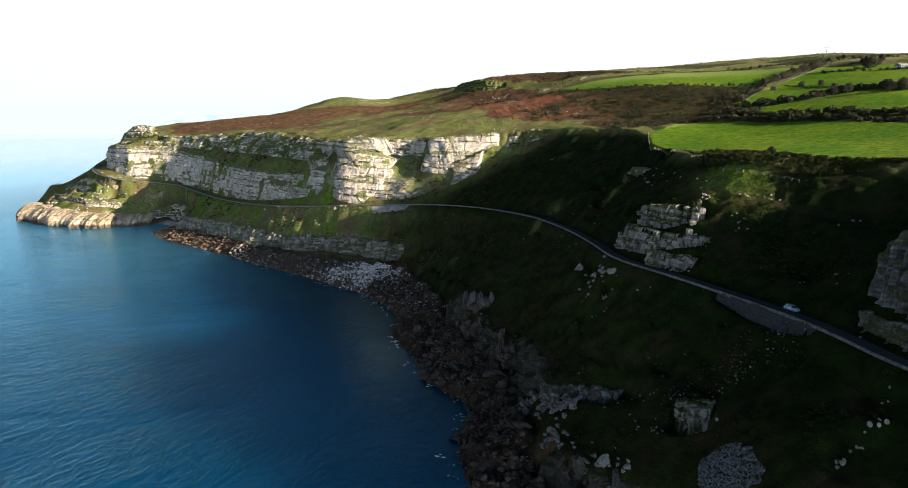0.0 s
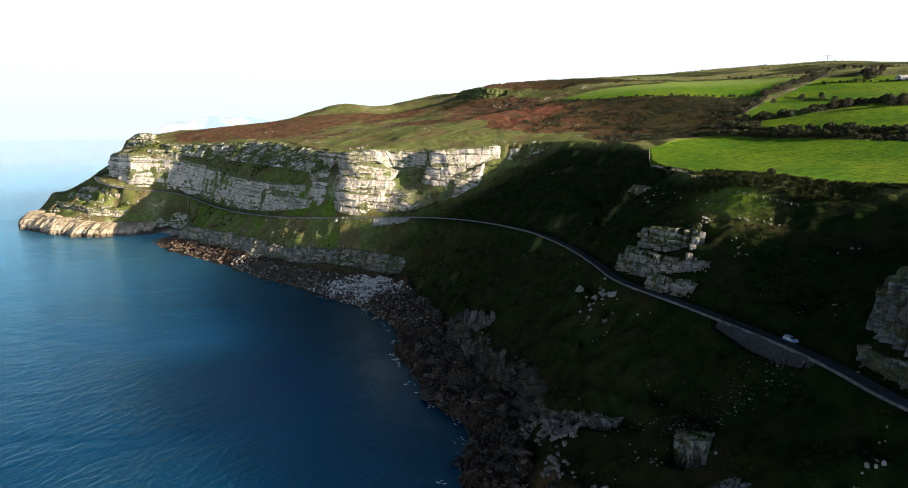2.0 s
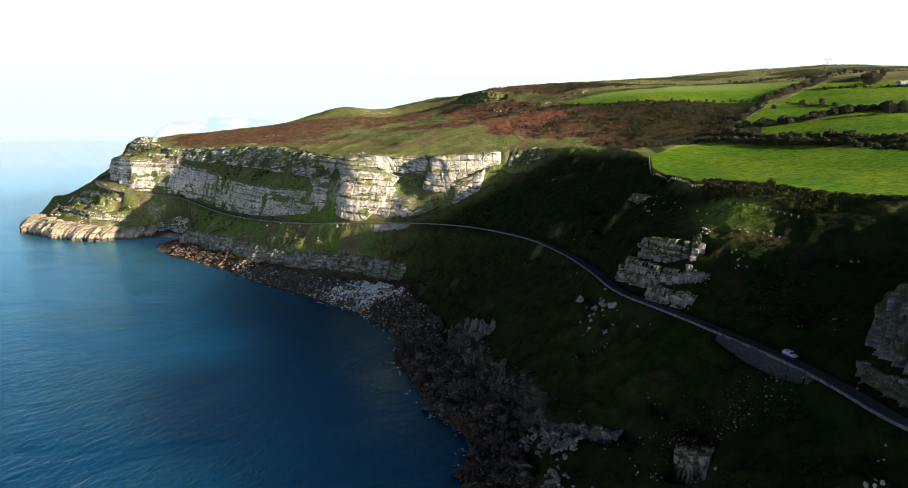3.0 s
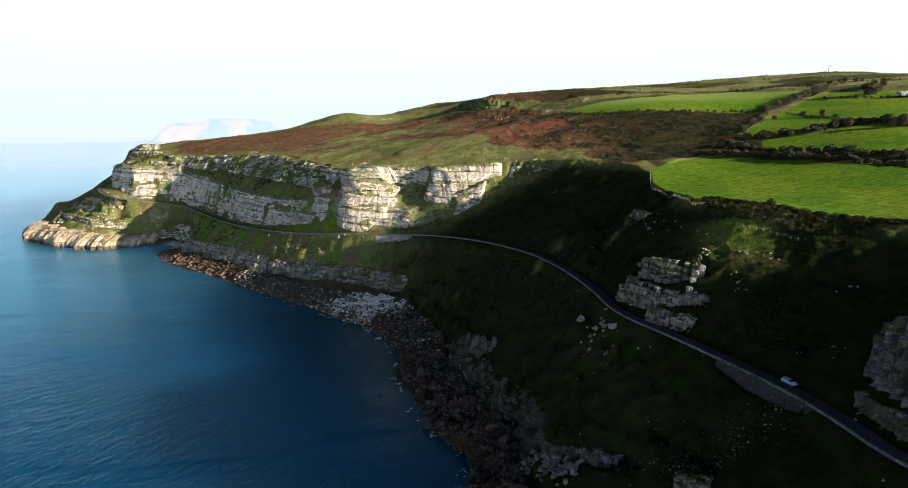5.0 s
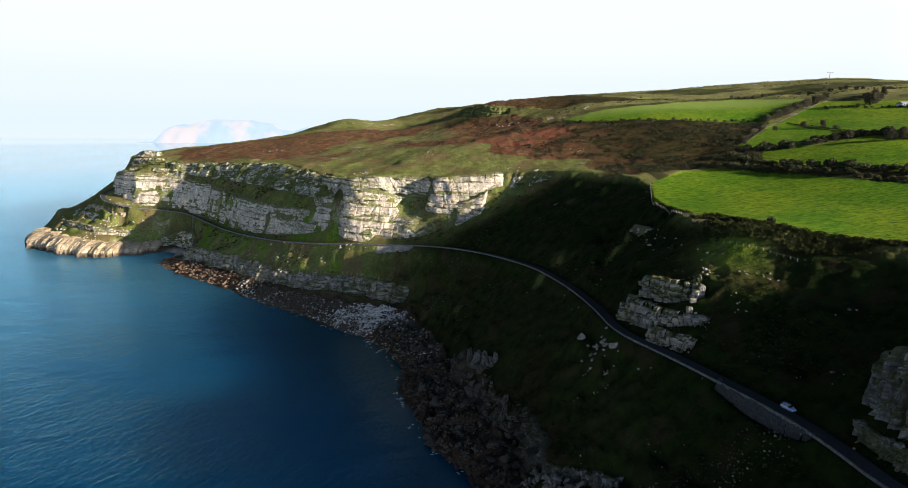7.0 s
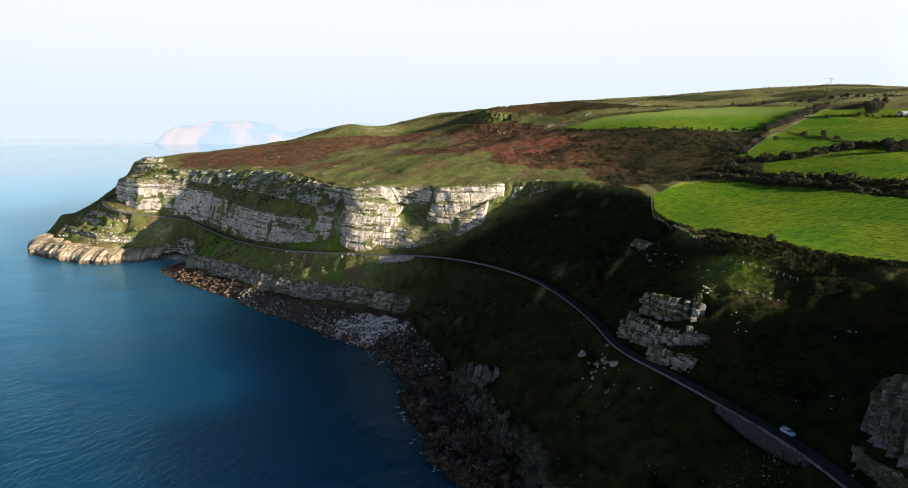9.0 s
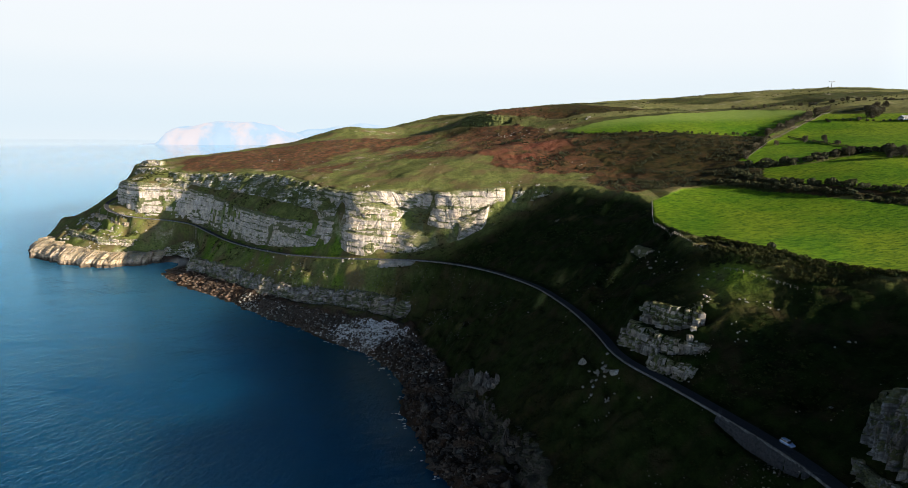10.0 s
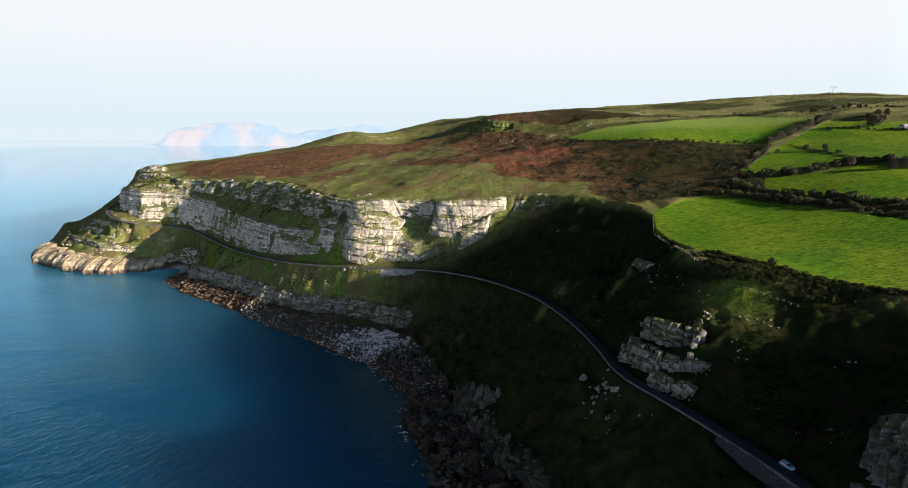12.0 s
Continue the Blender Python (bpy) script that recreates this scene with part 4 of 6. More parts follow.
BAY_STONE = limestone_material("shaded_jointed_limestone", (0.27, 0.25, 0.235), (0.055, 0.050, 0.046), 0.8, 0.6, 0.3)
MASONRY_GREY = limestone_material("grey_road_masonry", (0.24, 0.235, 0.23), (0.12, 0.118, 0.118), 0.5)

rock_face("cliff_lower", CLIFF_FOOT, CLIFF_TOP, "pale limestone sea cliff with bedded ledges above the road", LIMESTONE, 11, bulge=4.2, bed=(1.6, 5.0), block=(3, 10), bands=0.8, ledge=0.35, out=1.9, step=0.6, columns=0.55, crack=0.5, clefts=0.4, tier=12.0, facet=11.0, mossy=0.04, joints=0.6, hollows=((-3, 464, 67, 13, 8), (14, 450, 60, 15, 9)), gullies=((-65, 484, 7, 7.5), (-128, 541, 5, 3), (-190, 614, 5, 3)))
UPPER_TOP = [(x - 2.0, y - 2.0, z + 0.3) for x, y, z in BROW[3:9]]
UPPER_FOOT = [(-288, 694, 80), (-247, 675, 76), (-198, 633, 74), (-138, 576, 74), (-98, 521, 72), (-66, 484, 72)]
rock_face("cliff_upper", UPPER_FOOT, UPPER_TOP, "grey broken limestone scarp over a grassy terrace", GREEN_STONE, 23, bulge=5.5, bed=(1.4, 4), block=(2, 7), bands=0.9, ledge=0.6, out=-0.9, step=0.7, columns=0.9, crack=0.9, tier=6.0, facet=8.0, mossy=0.14, gullies=((-74, 500, 7, 6), (-110, 540, 6, 5), (-150, 590, 6, 4), (-205, 642, 7, 4)))
CROWN_TOP = [(-86, 531, 87), (-56, 490.5, 86.5), (-42, 481, 88.5), (-28, 478, 90), (-15, 482, 89), (4, 478, 88.5), (12.5, 463, 89), (36, 460, 91.5), (58, 459.5, 94), (66, 462, 93)]
CROWN_FOOT = [(-82, 509, 60), (-60, 484, 66), (-45, 473, 74), (-28, 470, 74), (-17, 476, 72), (3, 471, 70), (10, 456, 66), (34, 448, 66), (56, 451, 78), (65, 457, 86)]
rock_face("cliff_crown", CROWN_FOOT, CROWN_TOP, "sunlit cream limestone crag at the top of the cliff", LIMESTONE, 37, bulge=4.5, bed=(1.8, 4.8), block=(3, 9), bands=1.3, ledge=0.45, out=1.4, step=0.55, columns=0.3, crack=0.7, clefts=0.25, tier=9.0, facet=9.0, mossy=-0.08, joints=0.8, hollows=((-4, 472, 71, 15, 6), (-34, 470, 79, 11, 1.6), (-30, 468, 72.5, 9, 1.4)), gullies=((-63, 486, 7, 8), (9, 466, 3.5, 3.5)))
# sea cliffs
HEAD_TOP = [(-412, 710, 12), (-394, 682, 15.5), (-379, 662, 16.5), (-347, 641, 15.5), (-316, 627, 13), (-290, 626, 11.5), (-270, 633, 11), (-254, 644, 11)]
HEAD_FOOT = [(-420, 704, 0), (-403, 665, 0), (-387, 650, 0), (-352, 626, 0), (-317, 610, 0), (-290, 612, 0), (-270, 622, 0), (-256, 634, 0)]
rock_face("sea_cliff_headland", HEAD_FOOT, HEAD_TOP, "tan wave-cut limestone cliff round the headland", SEA_STONE, 53, bulge=5.5, curve=2.4, bed=(3.0, 6.5), block=(3, 9), ledge=0.5, out=1.5, step=0.5, rise=0.35, columns=2.8, crack=2.4, tier=17.0, facet=5.0, mossy=-0.3, joints=0.25)
rock_face("sea_cliff_bay", *CRAGS["sea_cliff_bay"], "low grey limestone scarp behind the boulder beach", BAY_STONE, 61, bulge=3.6, ledge=0.8, out=1.6, block=(1.8, 4.5), columns=3.0, step=0.6, rise=0.35, crack=2.2, facet=6.0, tier=9.0, mossy=0.05, joints=0.1)
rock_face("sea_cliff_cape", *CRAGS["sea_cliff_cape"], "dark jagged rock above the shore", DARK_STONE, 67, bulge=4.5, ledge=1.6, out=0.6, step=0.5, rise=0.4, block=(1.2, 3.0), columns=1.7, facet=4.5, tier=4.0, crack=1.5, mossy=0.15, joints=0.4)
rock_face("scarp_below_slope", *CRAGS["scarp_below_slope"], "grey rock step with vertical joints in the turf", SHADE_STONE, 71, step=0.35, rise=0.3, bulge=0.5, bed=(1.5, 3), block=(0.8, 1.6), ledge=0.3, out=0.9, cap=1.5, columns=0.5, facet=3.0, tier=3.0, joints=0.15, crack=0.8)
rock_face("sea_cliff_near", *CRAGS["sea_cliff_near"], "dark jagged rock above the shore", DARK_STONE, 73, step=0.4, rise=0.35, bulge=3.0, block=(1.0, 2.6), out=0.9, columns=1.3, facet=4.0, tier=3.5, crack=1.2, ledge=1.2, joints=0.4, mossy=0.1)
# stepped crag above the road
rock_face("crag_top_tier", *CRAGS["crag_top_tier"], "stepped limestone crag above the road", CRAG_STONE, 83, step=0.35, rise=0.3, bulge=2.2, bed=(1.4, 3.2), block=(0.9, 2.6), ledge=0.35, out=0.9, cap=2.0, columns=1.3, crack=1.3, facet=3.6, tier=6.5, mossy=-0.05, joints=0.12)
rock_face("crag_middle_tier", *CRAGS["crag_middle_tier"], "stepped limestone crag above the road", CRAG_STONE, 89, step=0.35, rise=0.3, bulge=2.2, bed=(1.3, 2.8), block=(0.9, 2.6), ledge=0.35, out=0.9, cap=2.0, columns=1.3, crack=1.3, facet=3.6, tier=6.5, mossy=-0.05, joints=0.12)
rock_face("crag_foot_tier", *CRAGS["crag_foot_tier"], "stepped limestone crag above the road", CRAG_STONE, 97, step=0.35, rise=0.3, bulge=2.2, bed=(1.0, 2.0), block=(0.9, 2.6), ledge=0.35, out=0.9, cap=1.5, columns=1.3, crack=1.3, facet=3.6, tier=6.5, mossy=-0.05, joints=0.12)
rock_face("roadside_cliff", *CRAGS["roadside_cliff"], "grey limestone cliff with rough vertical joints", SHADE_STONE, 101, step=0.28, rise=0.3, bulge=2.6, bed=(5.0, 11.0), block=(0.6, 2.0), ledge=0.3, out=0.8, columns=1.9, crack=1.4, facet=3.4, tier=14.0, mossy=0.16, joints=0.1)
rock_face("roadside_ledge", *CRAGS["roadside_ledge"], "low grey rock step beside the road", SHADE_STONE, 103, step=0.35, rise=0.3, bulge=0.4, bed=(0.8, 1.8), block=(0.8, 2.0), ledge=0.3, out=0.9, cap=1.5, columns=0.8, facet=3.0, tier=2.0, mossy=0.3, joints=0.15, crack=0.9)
rock_face("outcrop_on_slope", *CRAGS["outcrop_on_slope"], "small grey limestone outcrop in dark turf", LIMESTONE, 107, step=0.4, rise=0.3, bulge=0.6, block=(1, 2.4), ledge=0.4, out=0.9, cap=1.5, facet=3.0, tier=2.0, mossy=0.2)
rock_face("rock_rib", *CRAGS["rock_rib"], "grey rock rib standing out of the turf", CRAG_STONE, 109, step=0.35, rise=0.3, bulge=1.2, block=(0.7, 1.8), ledge=0.4, out=0.4, cap=1.5, facet=3.0, tier=2.5, mossy=0.1, joints=0.3, columns=0.9, crack=1.0)
for name, tone in (("headland_band_low", LIMESTONE), ("headland_band_middle", LIMESTONE), ("headland_band_high", SEA_STONE)):
    rock_face(name, *CRAGS[name], "broken band of pale rock on the grassy headland", tone, 141 + len(name), step=0.6, rise=0.4, bulge=3.6, block=(1.5, 4), ledge=0.8, out=1.6, cap=2.5, columns=0.9, crack=1.0, facet=6.0, tier=2.5, mossy=0.12)
for name in ("summit_knob_low", "summit_knob_high", "terrace_ledge", "terrace_ledge_west"):
    rock_face(name, *CRAGS[name], "stepped white rock at the seaward end of the plateau", LIMESTONE, 151 + len(name), step=0.6, rise=0.4, bulge=3.0, block=(1.5, 5), ledge=0.9, out=1.6, cap=2.5, columns=0.8, crack=0.9, facet=6.0, tier=2.5, mossy=0.1)
rock_face("cove_cliff", *CRAGS["cove_cliff"], "dark shaded rock cliff round a small cove", GREEN_STONE, 171, step=0.6, rise=0.4, bulge=4.0, block=(2, 6), ledge=0.9, out=1.2, columns=0.9, crack=1.0, facet=7.0, tier=5.0, mossy=0.15)
rock_face("bay_retaining_wall", *CRAGS["bay_retaining_wall"], "grey masonry wall holding up the road over the bay", MASONRY_GREY, 173, step=0.5, rise=0.4, bulge=0.1, bed=(0.5, 0.8), block=(0.8, 1.6), ledge=0.04, out=0.6, cap=0.8, columns=0.08, crack=0.08, tier=3, facet=6, mossy=-0.1, category="wall")
# turf colour over the whole bluff stands for the shade on its face
rock_face("summit_bluff", *CRAGS["summit_bluff"], "dark overgrown scarp on the hilltop", GREEN_STONE, 181, step=0.7, rise=0.5, bulge=2.4, block=(2, 5), ledge=0.8, out=0.3, columns=0.8, crack=1.0, facet=7.0, tier=4.0, mossy=1.3)
rock_face("brow_outcrop", *CRAGS["brow_outcrop"], "grey broken rocks along the grassy brow", GREEN_STONE, 187, step=0.5, rise=0.4, bulge=3.0, block=(1.5, 4), ledge=0.8, out=0.6, cap=2.5, columns=1.2, crack=1.0, facet=5.0, tier=4.0, mossy=0.25)


# ---- boulders ----
def part(name, bm, material, parent, label=""):
    """One mesh object under a thing or a part."""
    me = bpy.data.meshes.new(name)
    bm.to_mesh(me)
    bm.free()
    me.materials.append(material)
    ob = new(name, me)
    ob.parent = parent
    return tagged(ob, label)


def finish(bm, name, material):
    me = bpy.data.meshes.new(name)
    bm.to_mesh(me)
    bm.free()
    me.materials.append(material)
    return me


def tube(bm, sections, closed=True):
    """Skin a row of rings with equal numbers of points."""
    rings = [[bm.verts.new(p) for p in s] for s in sections]
    n = len(rings[0])
    for a, b in zip(rings[:-1], rings[1:]):
        for i in range(n):
            bm.faces.new((a[i], a[(i + 1) % n], b[(i + 1) % n], b[i]))
    if closed:
        bm.faces.new(rings[0][::-1])
        bm.faces.new(rings[-1])


def boulder_mesh(seed, material, detail=2, facets=16, squash=0.75, cut=(0.42, 0.80)):
    rng = random.Random(seed)
    bm = bmesh.new()
    bmesh.ops.create_icosphere(bm, subdivisions=detail, radius=1.0)
    planes = []
    for _ in range(facets):
        d = Vector((rng.gauss(0, 1), rng.gauss(0, 1), rng.gauss(0, 1))).normalized()
        planes.append((d, rng.uniform(*cut)))
    for v in bm.verts:
        for d, far in planes:
            over = v.co.dot(d) - far
            if over > 0:
                v.co -= d * over
        v.co *= 1 + 0.05 * noise.noise(v.co * 2.3 + Vector((seed, 0, 0)))
        v.co.z *= squash
    me = bpy.data.meshes.new("boulder")
    bm.to_mesh(me)
    bm.free()
    me.materials.append(material)
    return me


def boulder_stone(name, light, dark, random_tone=0.5):
    n = Nodes(name)
    tone = n.math("MULTIPLY", n.math("FRACT", n.math("ADD", n.chance(), n.island())), 1.0)
    a, b = n.noise(0.8, 5, 0.7), n.noise(0.2, 3)
    col = n.mix(n.span(a, 0.35, 0.68), dark, light)
    col = n.mix(n.span(b, 0.5, 0.75, 0, 0.6), col, tuple(0.45 * c for c in dark))
    col = n.mix(n.span(tone, 0, 1, random_tone, 0), col, tuple(0.5 * (p + q) * 0.5 for p, q in zip(light, dark)))
    n.bump(n.math("ADD", a, n.math("MULTIPLY", b, 0.4)), 0.8, 0.15)
    return n.done(col, 0.9, 0, 0.25)


PALE_ROCK = boulder_stone("pale_limestone_boulder", (0.34, 0.32, 0.29), (0.10, 0.092, 0.082))
SHORE_ROCK = boulder_stone("brown_shore_boulder", (0.110, 0.082, 0.062), (0.018, 0.014, 0.012), 0.85)
DARK_ROCK = boulder_stone("dark_pinnacle_rock", (0.16, 0.147, 0.134), (0.030, 0.027, 0.025), 0.6)
COBBLE = boulder_stone("pale_beach_cobble", (0.66, 0.64, 0.63), (0.36, 0.345, 0.335), 0.3)
PILE_ROCK = boulder_stone("brown_grey_fallen_block", (0.29, 0.255, 0.23), (0.075, 0.065, 0.06), 0.6)
SLATE = boulder_stone("blue_grey_scree_stone", (0.26, 0.27, 0.30), (0.09, 0.095, 0.105), 0.5)
RUST_ROCK = boulder_stone("rust_stained_shore_rock", (0.17, 0.112, 0.076), (0.03, 0.023, 0.018), 0.9)
LEDGE_ROCK = boulder_stone("grey_tan_shore_ledge", (0.125, 0.104, 0.086), (0.024, 0.020, 0.017), 0.7)
pale_meshes = [boulder_mesh(100 + i, PALE_ROCK, 3 if i < 3 else 2, 15 + i, 0.7 + 0.06 * (i % 5)) for i in range(9)]
shore_meshes = [boulder_mesh(200 + i, SHORE_ROCK, 2, 10 + i, 0.6 + 0.07 * (i % 5), (0.30, 0.72)) for i in range(9)]
ledge_meshes = [boulder_mesh(240 + i, LEDGE_ROCK, 2, 10 + i, 0.6 + 0.08 * i, (0.28, 0.7)) for i in range(5)]
rng = random.Random(5)


def put_boulder(x, y, size, meshes, label, group, tall=1.0, lean=25, sunk=0.25, name="boulder", base=None):
    ob = new(name, rng.choice(meshes))
    z = float(ground_at(x, y)[0]) if base is None else base
    turn = Euler((radians(rng.uniform(-lean, lean)), radians(rng.uniform(-lean, lean)), rng.uniform(0, 6.28)))
    stretch = Vector((size * rng.uniform(0.75, 1.25), size * rng.uniform(0.75, 1.25), size * tall * rng.uniform(0.8, 1.15)))
    ob.matrix_world = Matrix.LocRotScale((x, y, z + stretch.z * (0.62 - sunk)), turn, stretch)
    return tagged(ob, label, "boulder", group)


# clusters of pale rocks in the turf: centre, spread, how many, size
CLUSTERS = [
    ((66, 242), 0.3, 1, 2.4), ((73, 222.5), 0.3, 1, 2.4), ((71, 233), 3.5, 8, 1.3), ((69, 228), 3, 7, 1.0), ((65, 227), 3, 4, 0.8), ((70, 216), 4, 8, 0.6),
    ((78, 205), 2, 2, 0.7), ((67, 211), 4, 4, 0.4), ((47, 144), 0.4, 1, 2.0), ((51, 139.5), 0.4, 1, 1.7), ((49, 142), 3.0, 12, 0.7), ((41, 145), 2.5, 6, 0.7),
    ((40, 158), 2.5, 8, 0.8),  ((60, 168), 4, 5, 0.5), ((64, 149), 4, 10, 0.45), ((72, 155), 3.5, 10, 0.5),
    ((58, 152), 5, 8, 0.35), ((69, 141), 3, 7, 0.7), ((65, 164), 3, 4, 0.5), ((84, 111), 1.5, 4, 0.9), ((88, 111), 1.5, 4, 0.8), ((92, 112), 1.5, 4, 0.8), ((97, 119), 2, 3, 0.5),
    # single boulders at (132, 186), (138, 188) and (140, 187) stand in for sheep
    ((80, 160), 7, 12, 0.35), ((85, 150), 6, 8, 0.35), ((132, 186), 0.5, 1, 0.7), ((138, 188), 0.5, 1, 0.6), ((140, 187), 0.5, 1, 0.6),
    ((122, 220), 4, 7, 0.6), ((126, 215), 3, 5, 0.5), ((112, 211), 2.5, 4, 0.5), ((111, 205), 2, 3, 0.5), ((112, 170), 1.0, 2, 0.5), ((119, 166), 1.5, 3, 0.5),
    ((110, 231), 3, 5, 0.6), ((121, 240), 5, 4, 0.45), ((110, 290), 5, 6, 0.6), ((106, 282), 4, 4, 0.5), ((94, 206), 2.5, 7, 0.7), ((100, 209), 2.5, 5, 0.6),
]
for (cx, cy), spread_m, count, size in CLUSTERS:
    for _ in range(count):
        put_boulder(cx + rng.gauss(0, spread_m * 0.6), cy + rng.gauss(0, spread_m * 0.6), size * rng.uniform(0.6, 1.25), pale_meshes,
                    "pale grey limestone boulder lying in dark turf", "boulders on the slope")
# pile of fallen blocks under the rock step
pile_meshes = [boulder_mesh(260 + i, PILE_ROCK, 2, 11 + i, 0.85, (0.34, 0.75)) for i in range(6)]
for (cx, cy), spread_m, count, size in (((37, 193), 4.0, 34, 1.25), ((41, 184), 4.0, 40, 1.3), ((44, 177), 4.0, 40, 1.2), ((38, 165), 3.5, 18, 1.1), ((43, 147), 4.0, 20, 1.0)):
    for _ in range(count):
        put_boulder(cx + rng.gauss(0, spread_m * 0.55), cy + rng.gauss(0, spread_m * 0.7), size * rng.uniform(0.6, 1.35), pile_meshes, "brownish grey fallen block in a pile below the rock step", "fallen blocks", 1.0, 40, 0.1)
# standing pinnacles by the shore
def pinnacle_mesh(seed, stone=None):
    """An upright slab of rock, split and narrowing towards a broken top."""
    r = random.Random(seed)
    bm = bmesh.new()
    bmesh.ops.create_cube(bm, size=2.0)
    bmesh.ops.subdivide_edges(bm, edges=bm.edges[:], cuts=3, use_grid_fill=True)
    lean, slope, thin = Vector((r.uniform(-0.25, 0.25), r.uniform(-0.2, 0.2), 0)), r.uniform(-0.5, 0.5), r.uniform(0.45, 0.75)
    for v in bm.verts:
        corner = sum(abs(c) > 0.99 for c in v.co)
        h = (v.co.z + 1) / 2
        k = (1.0, 1.0, 0.93, 0.82)[corner] * (1 - 0.42 * h * h)
        jag = r.gauss(0, 0.10)
        v.co = Vector((v.co.x * k * 0.8 + jag, v.co.y * k * thin + r.gauss(0, 0.08), v.co.z + slope * h * v.co.x * 0.6 + r.gauss(0, 0.10) * h)) + lean * h
    return finish(bm, "rock_pinnacle", stone or DARK_ROCK)


pinnacle_meshes = [pinnacle_mesh(500 + i) for i in range(6)]
rib_meshes = [pinnacle_mesh(520 + i, LEDGE_ROCK) for i in range(5)]
for cx, cy, spread_m, count, size, tall in ((18, 305, 1.5, 5, 2.0, 1.7), (23, 291, 2.0, 6, 2.2, 1.7), (29, 280, 2.5, 7, 2.3, 1.6), (33, 276, 2.0, 5, 2.2, 1.5), (26, 269, 2.0, 5, 1.8, 1.2), (31, 254, 2.0, 4, 2.2, 0.6), (41, 217, 1.8, 5, 1.9, 1.5)):
    for _ in range(count):
        put_boulder(cx + rng.gauss(0, spread_m * 0.7), cy + rng.gauss(0, spread_m), size * rng.uniform(0.45, 1.05), pinnacle_meshes, "tall grey rock pinnacle above the shore", "pinnacles", tall * rng.uniform(0.7, 1.2), 14, 0.3, "rock_pinnacle")
put_boulder(-52, 420, 3.0, pale_meshes, "large grey boulder at the back of the beach", "beach boulders", 1.0, name="boulder")
put_boulder(-129, 491, 2.6, [boulder_mesh(301, SEA_STONE, 3, 18, 0.9)], "round sunlit tan boulder on the shore", "beach boulders", 1.0)
# broken blocks and ribs that stand out of the dark sea cliffs
for key, count in (("sea_cliff_cape", 95), ("sea_cliff_near", 40), ("scarp_below_slope", 10)):
    lo, hi = paired(*CRAGS[key], 1.0)
    for _ in range(count):
        i, v = rng.randrange(2, len(lo) - 2), rng.uniform(0.05, 1.0)
        p = lo[i] + v * (hi[i] - lo[i])
        put_boulder(p[0] + rng.gauss(0, 0.6), p[1] + rng.gauss(0, 0.6), rng.uniform(0.8, 2.4), rib_meshes if rng.random() < 0.5 else ledge_meshes, "angular grey rock rib jutting from the sea cliff", "rock ribs", rng.uniform(0.7, 1.5), 30, 0.5, "rock_rib_block", p[2])
# larger shore boulders
placed = 0
while placed < 150:
    i = rng.randrange(len(shore_line))
    x, y = shore_line[i, 0] + rng.uniform(-2, 22), shore_line[i, 1] + rng.uniform(-2, 22)
    z = float(lie(x, y))
    if -0.7 < z < 7.5 and 115 < y < 560 and not (-48 < x < -15 and 372 < y < 412):
        put_boulder(x, y, rng.choice((0.8, 1.0, 1.2, 1.6, 2.2)) * (0.8 if y < 330 else 1.15), shore_meshes, "dark brown weathered shore boulder", "shore boulders", 0.8, name="shore_boulder")
        placed += 1


# squared blocks that break up the stepped crag
def block_mesh(seed, stone=None):
    r = random.Random(seed)
    bm = bmesh.new()
    bmesh.ops.create_cube(bm, size=2.0)
    bmesh.ops.subdivide_edges(bm, edges=bm.edges[:], cuts=2, use_grid_fill=True)
    lean = Vector((r.uniform(-0.2, 0.2), r.uniform(-0.2, 0.2), 0))
    for v in bm.verts:
        corner = sum(abs(c) > 0.99 for c in v.co)
        v.co *= (1.0, 1.0, 0.96, 0.86)[corner]
        v.co += Vector((r.gauss(0, 0.11), r.gauss(0, 0.11), r.gauss(0, 0.08))) + lean * v.co.z
    return finish(bm, "limestone_block", stone or CRAG_STONE)


block_meshes = [block_mesh(600 + i) for i in range(7)]
bay_blocks = [block_mesh(620 + i, BAY_STONE) for i in range(6)]
shade_blocks = [block_mesh(640 + i, SHADE_STONE) for i in range(5)]


def put_block(x, y, z, wide, deep, tall, turn, meshes=None, label="squared grey limestone block of the stepped crag", group="crag blocks"):
    ob = new("limestone_block", rng.choice(meshes or block_meshes))
    ob.matrix_world = Matrix.LocRotScale((x, y, z), Euler((radians(rng.uniform(-5, 5)), radians(rng.uniform(-5, 5)), turn)), Vector((wide, deep, tall)))
    tagged(ob, label, "rock", group)


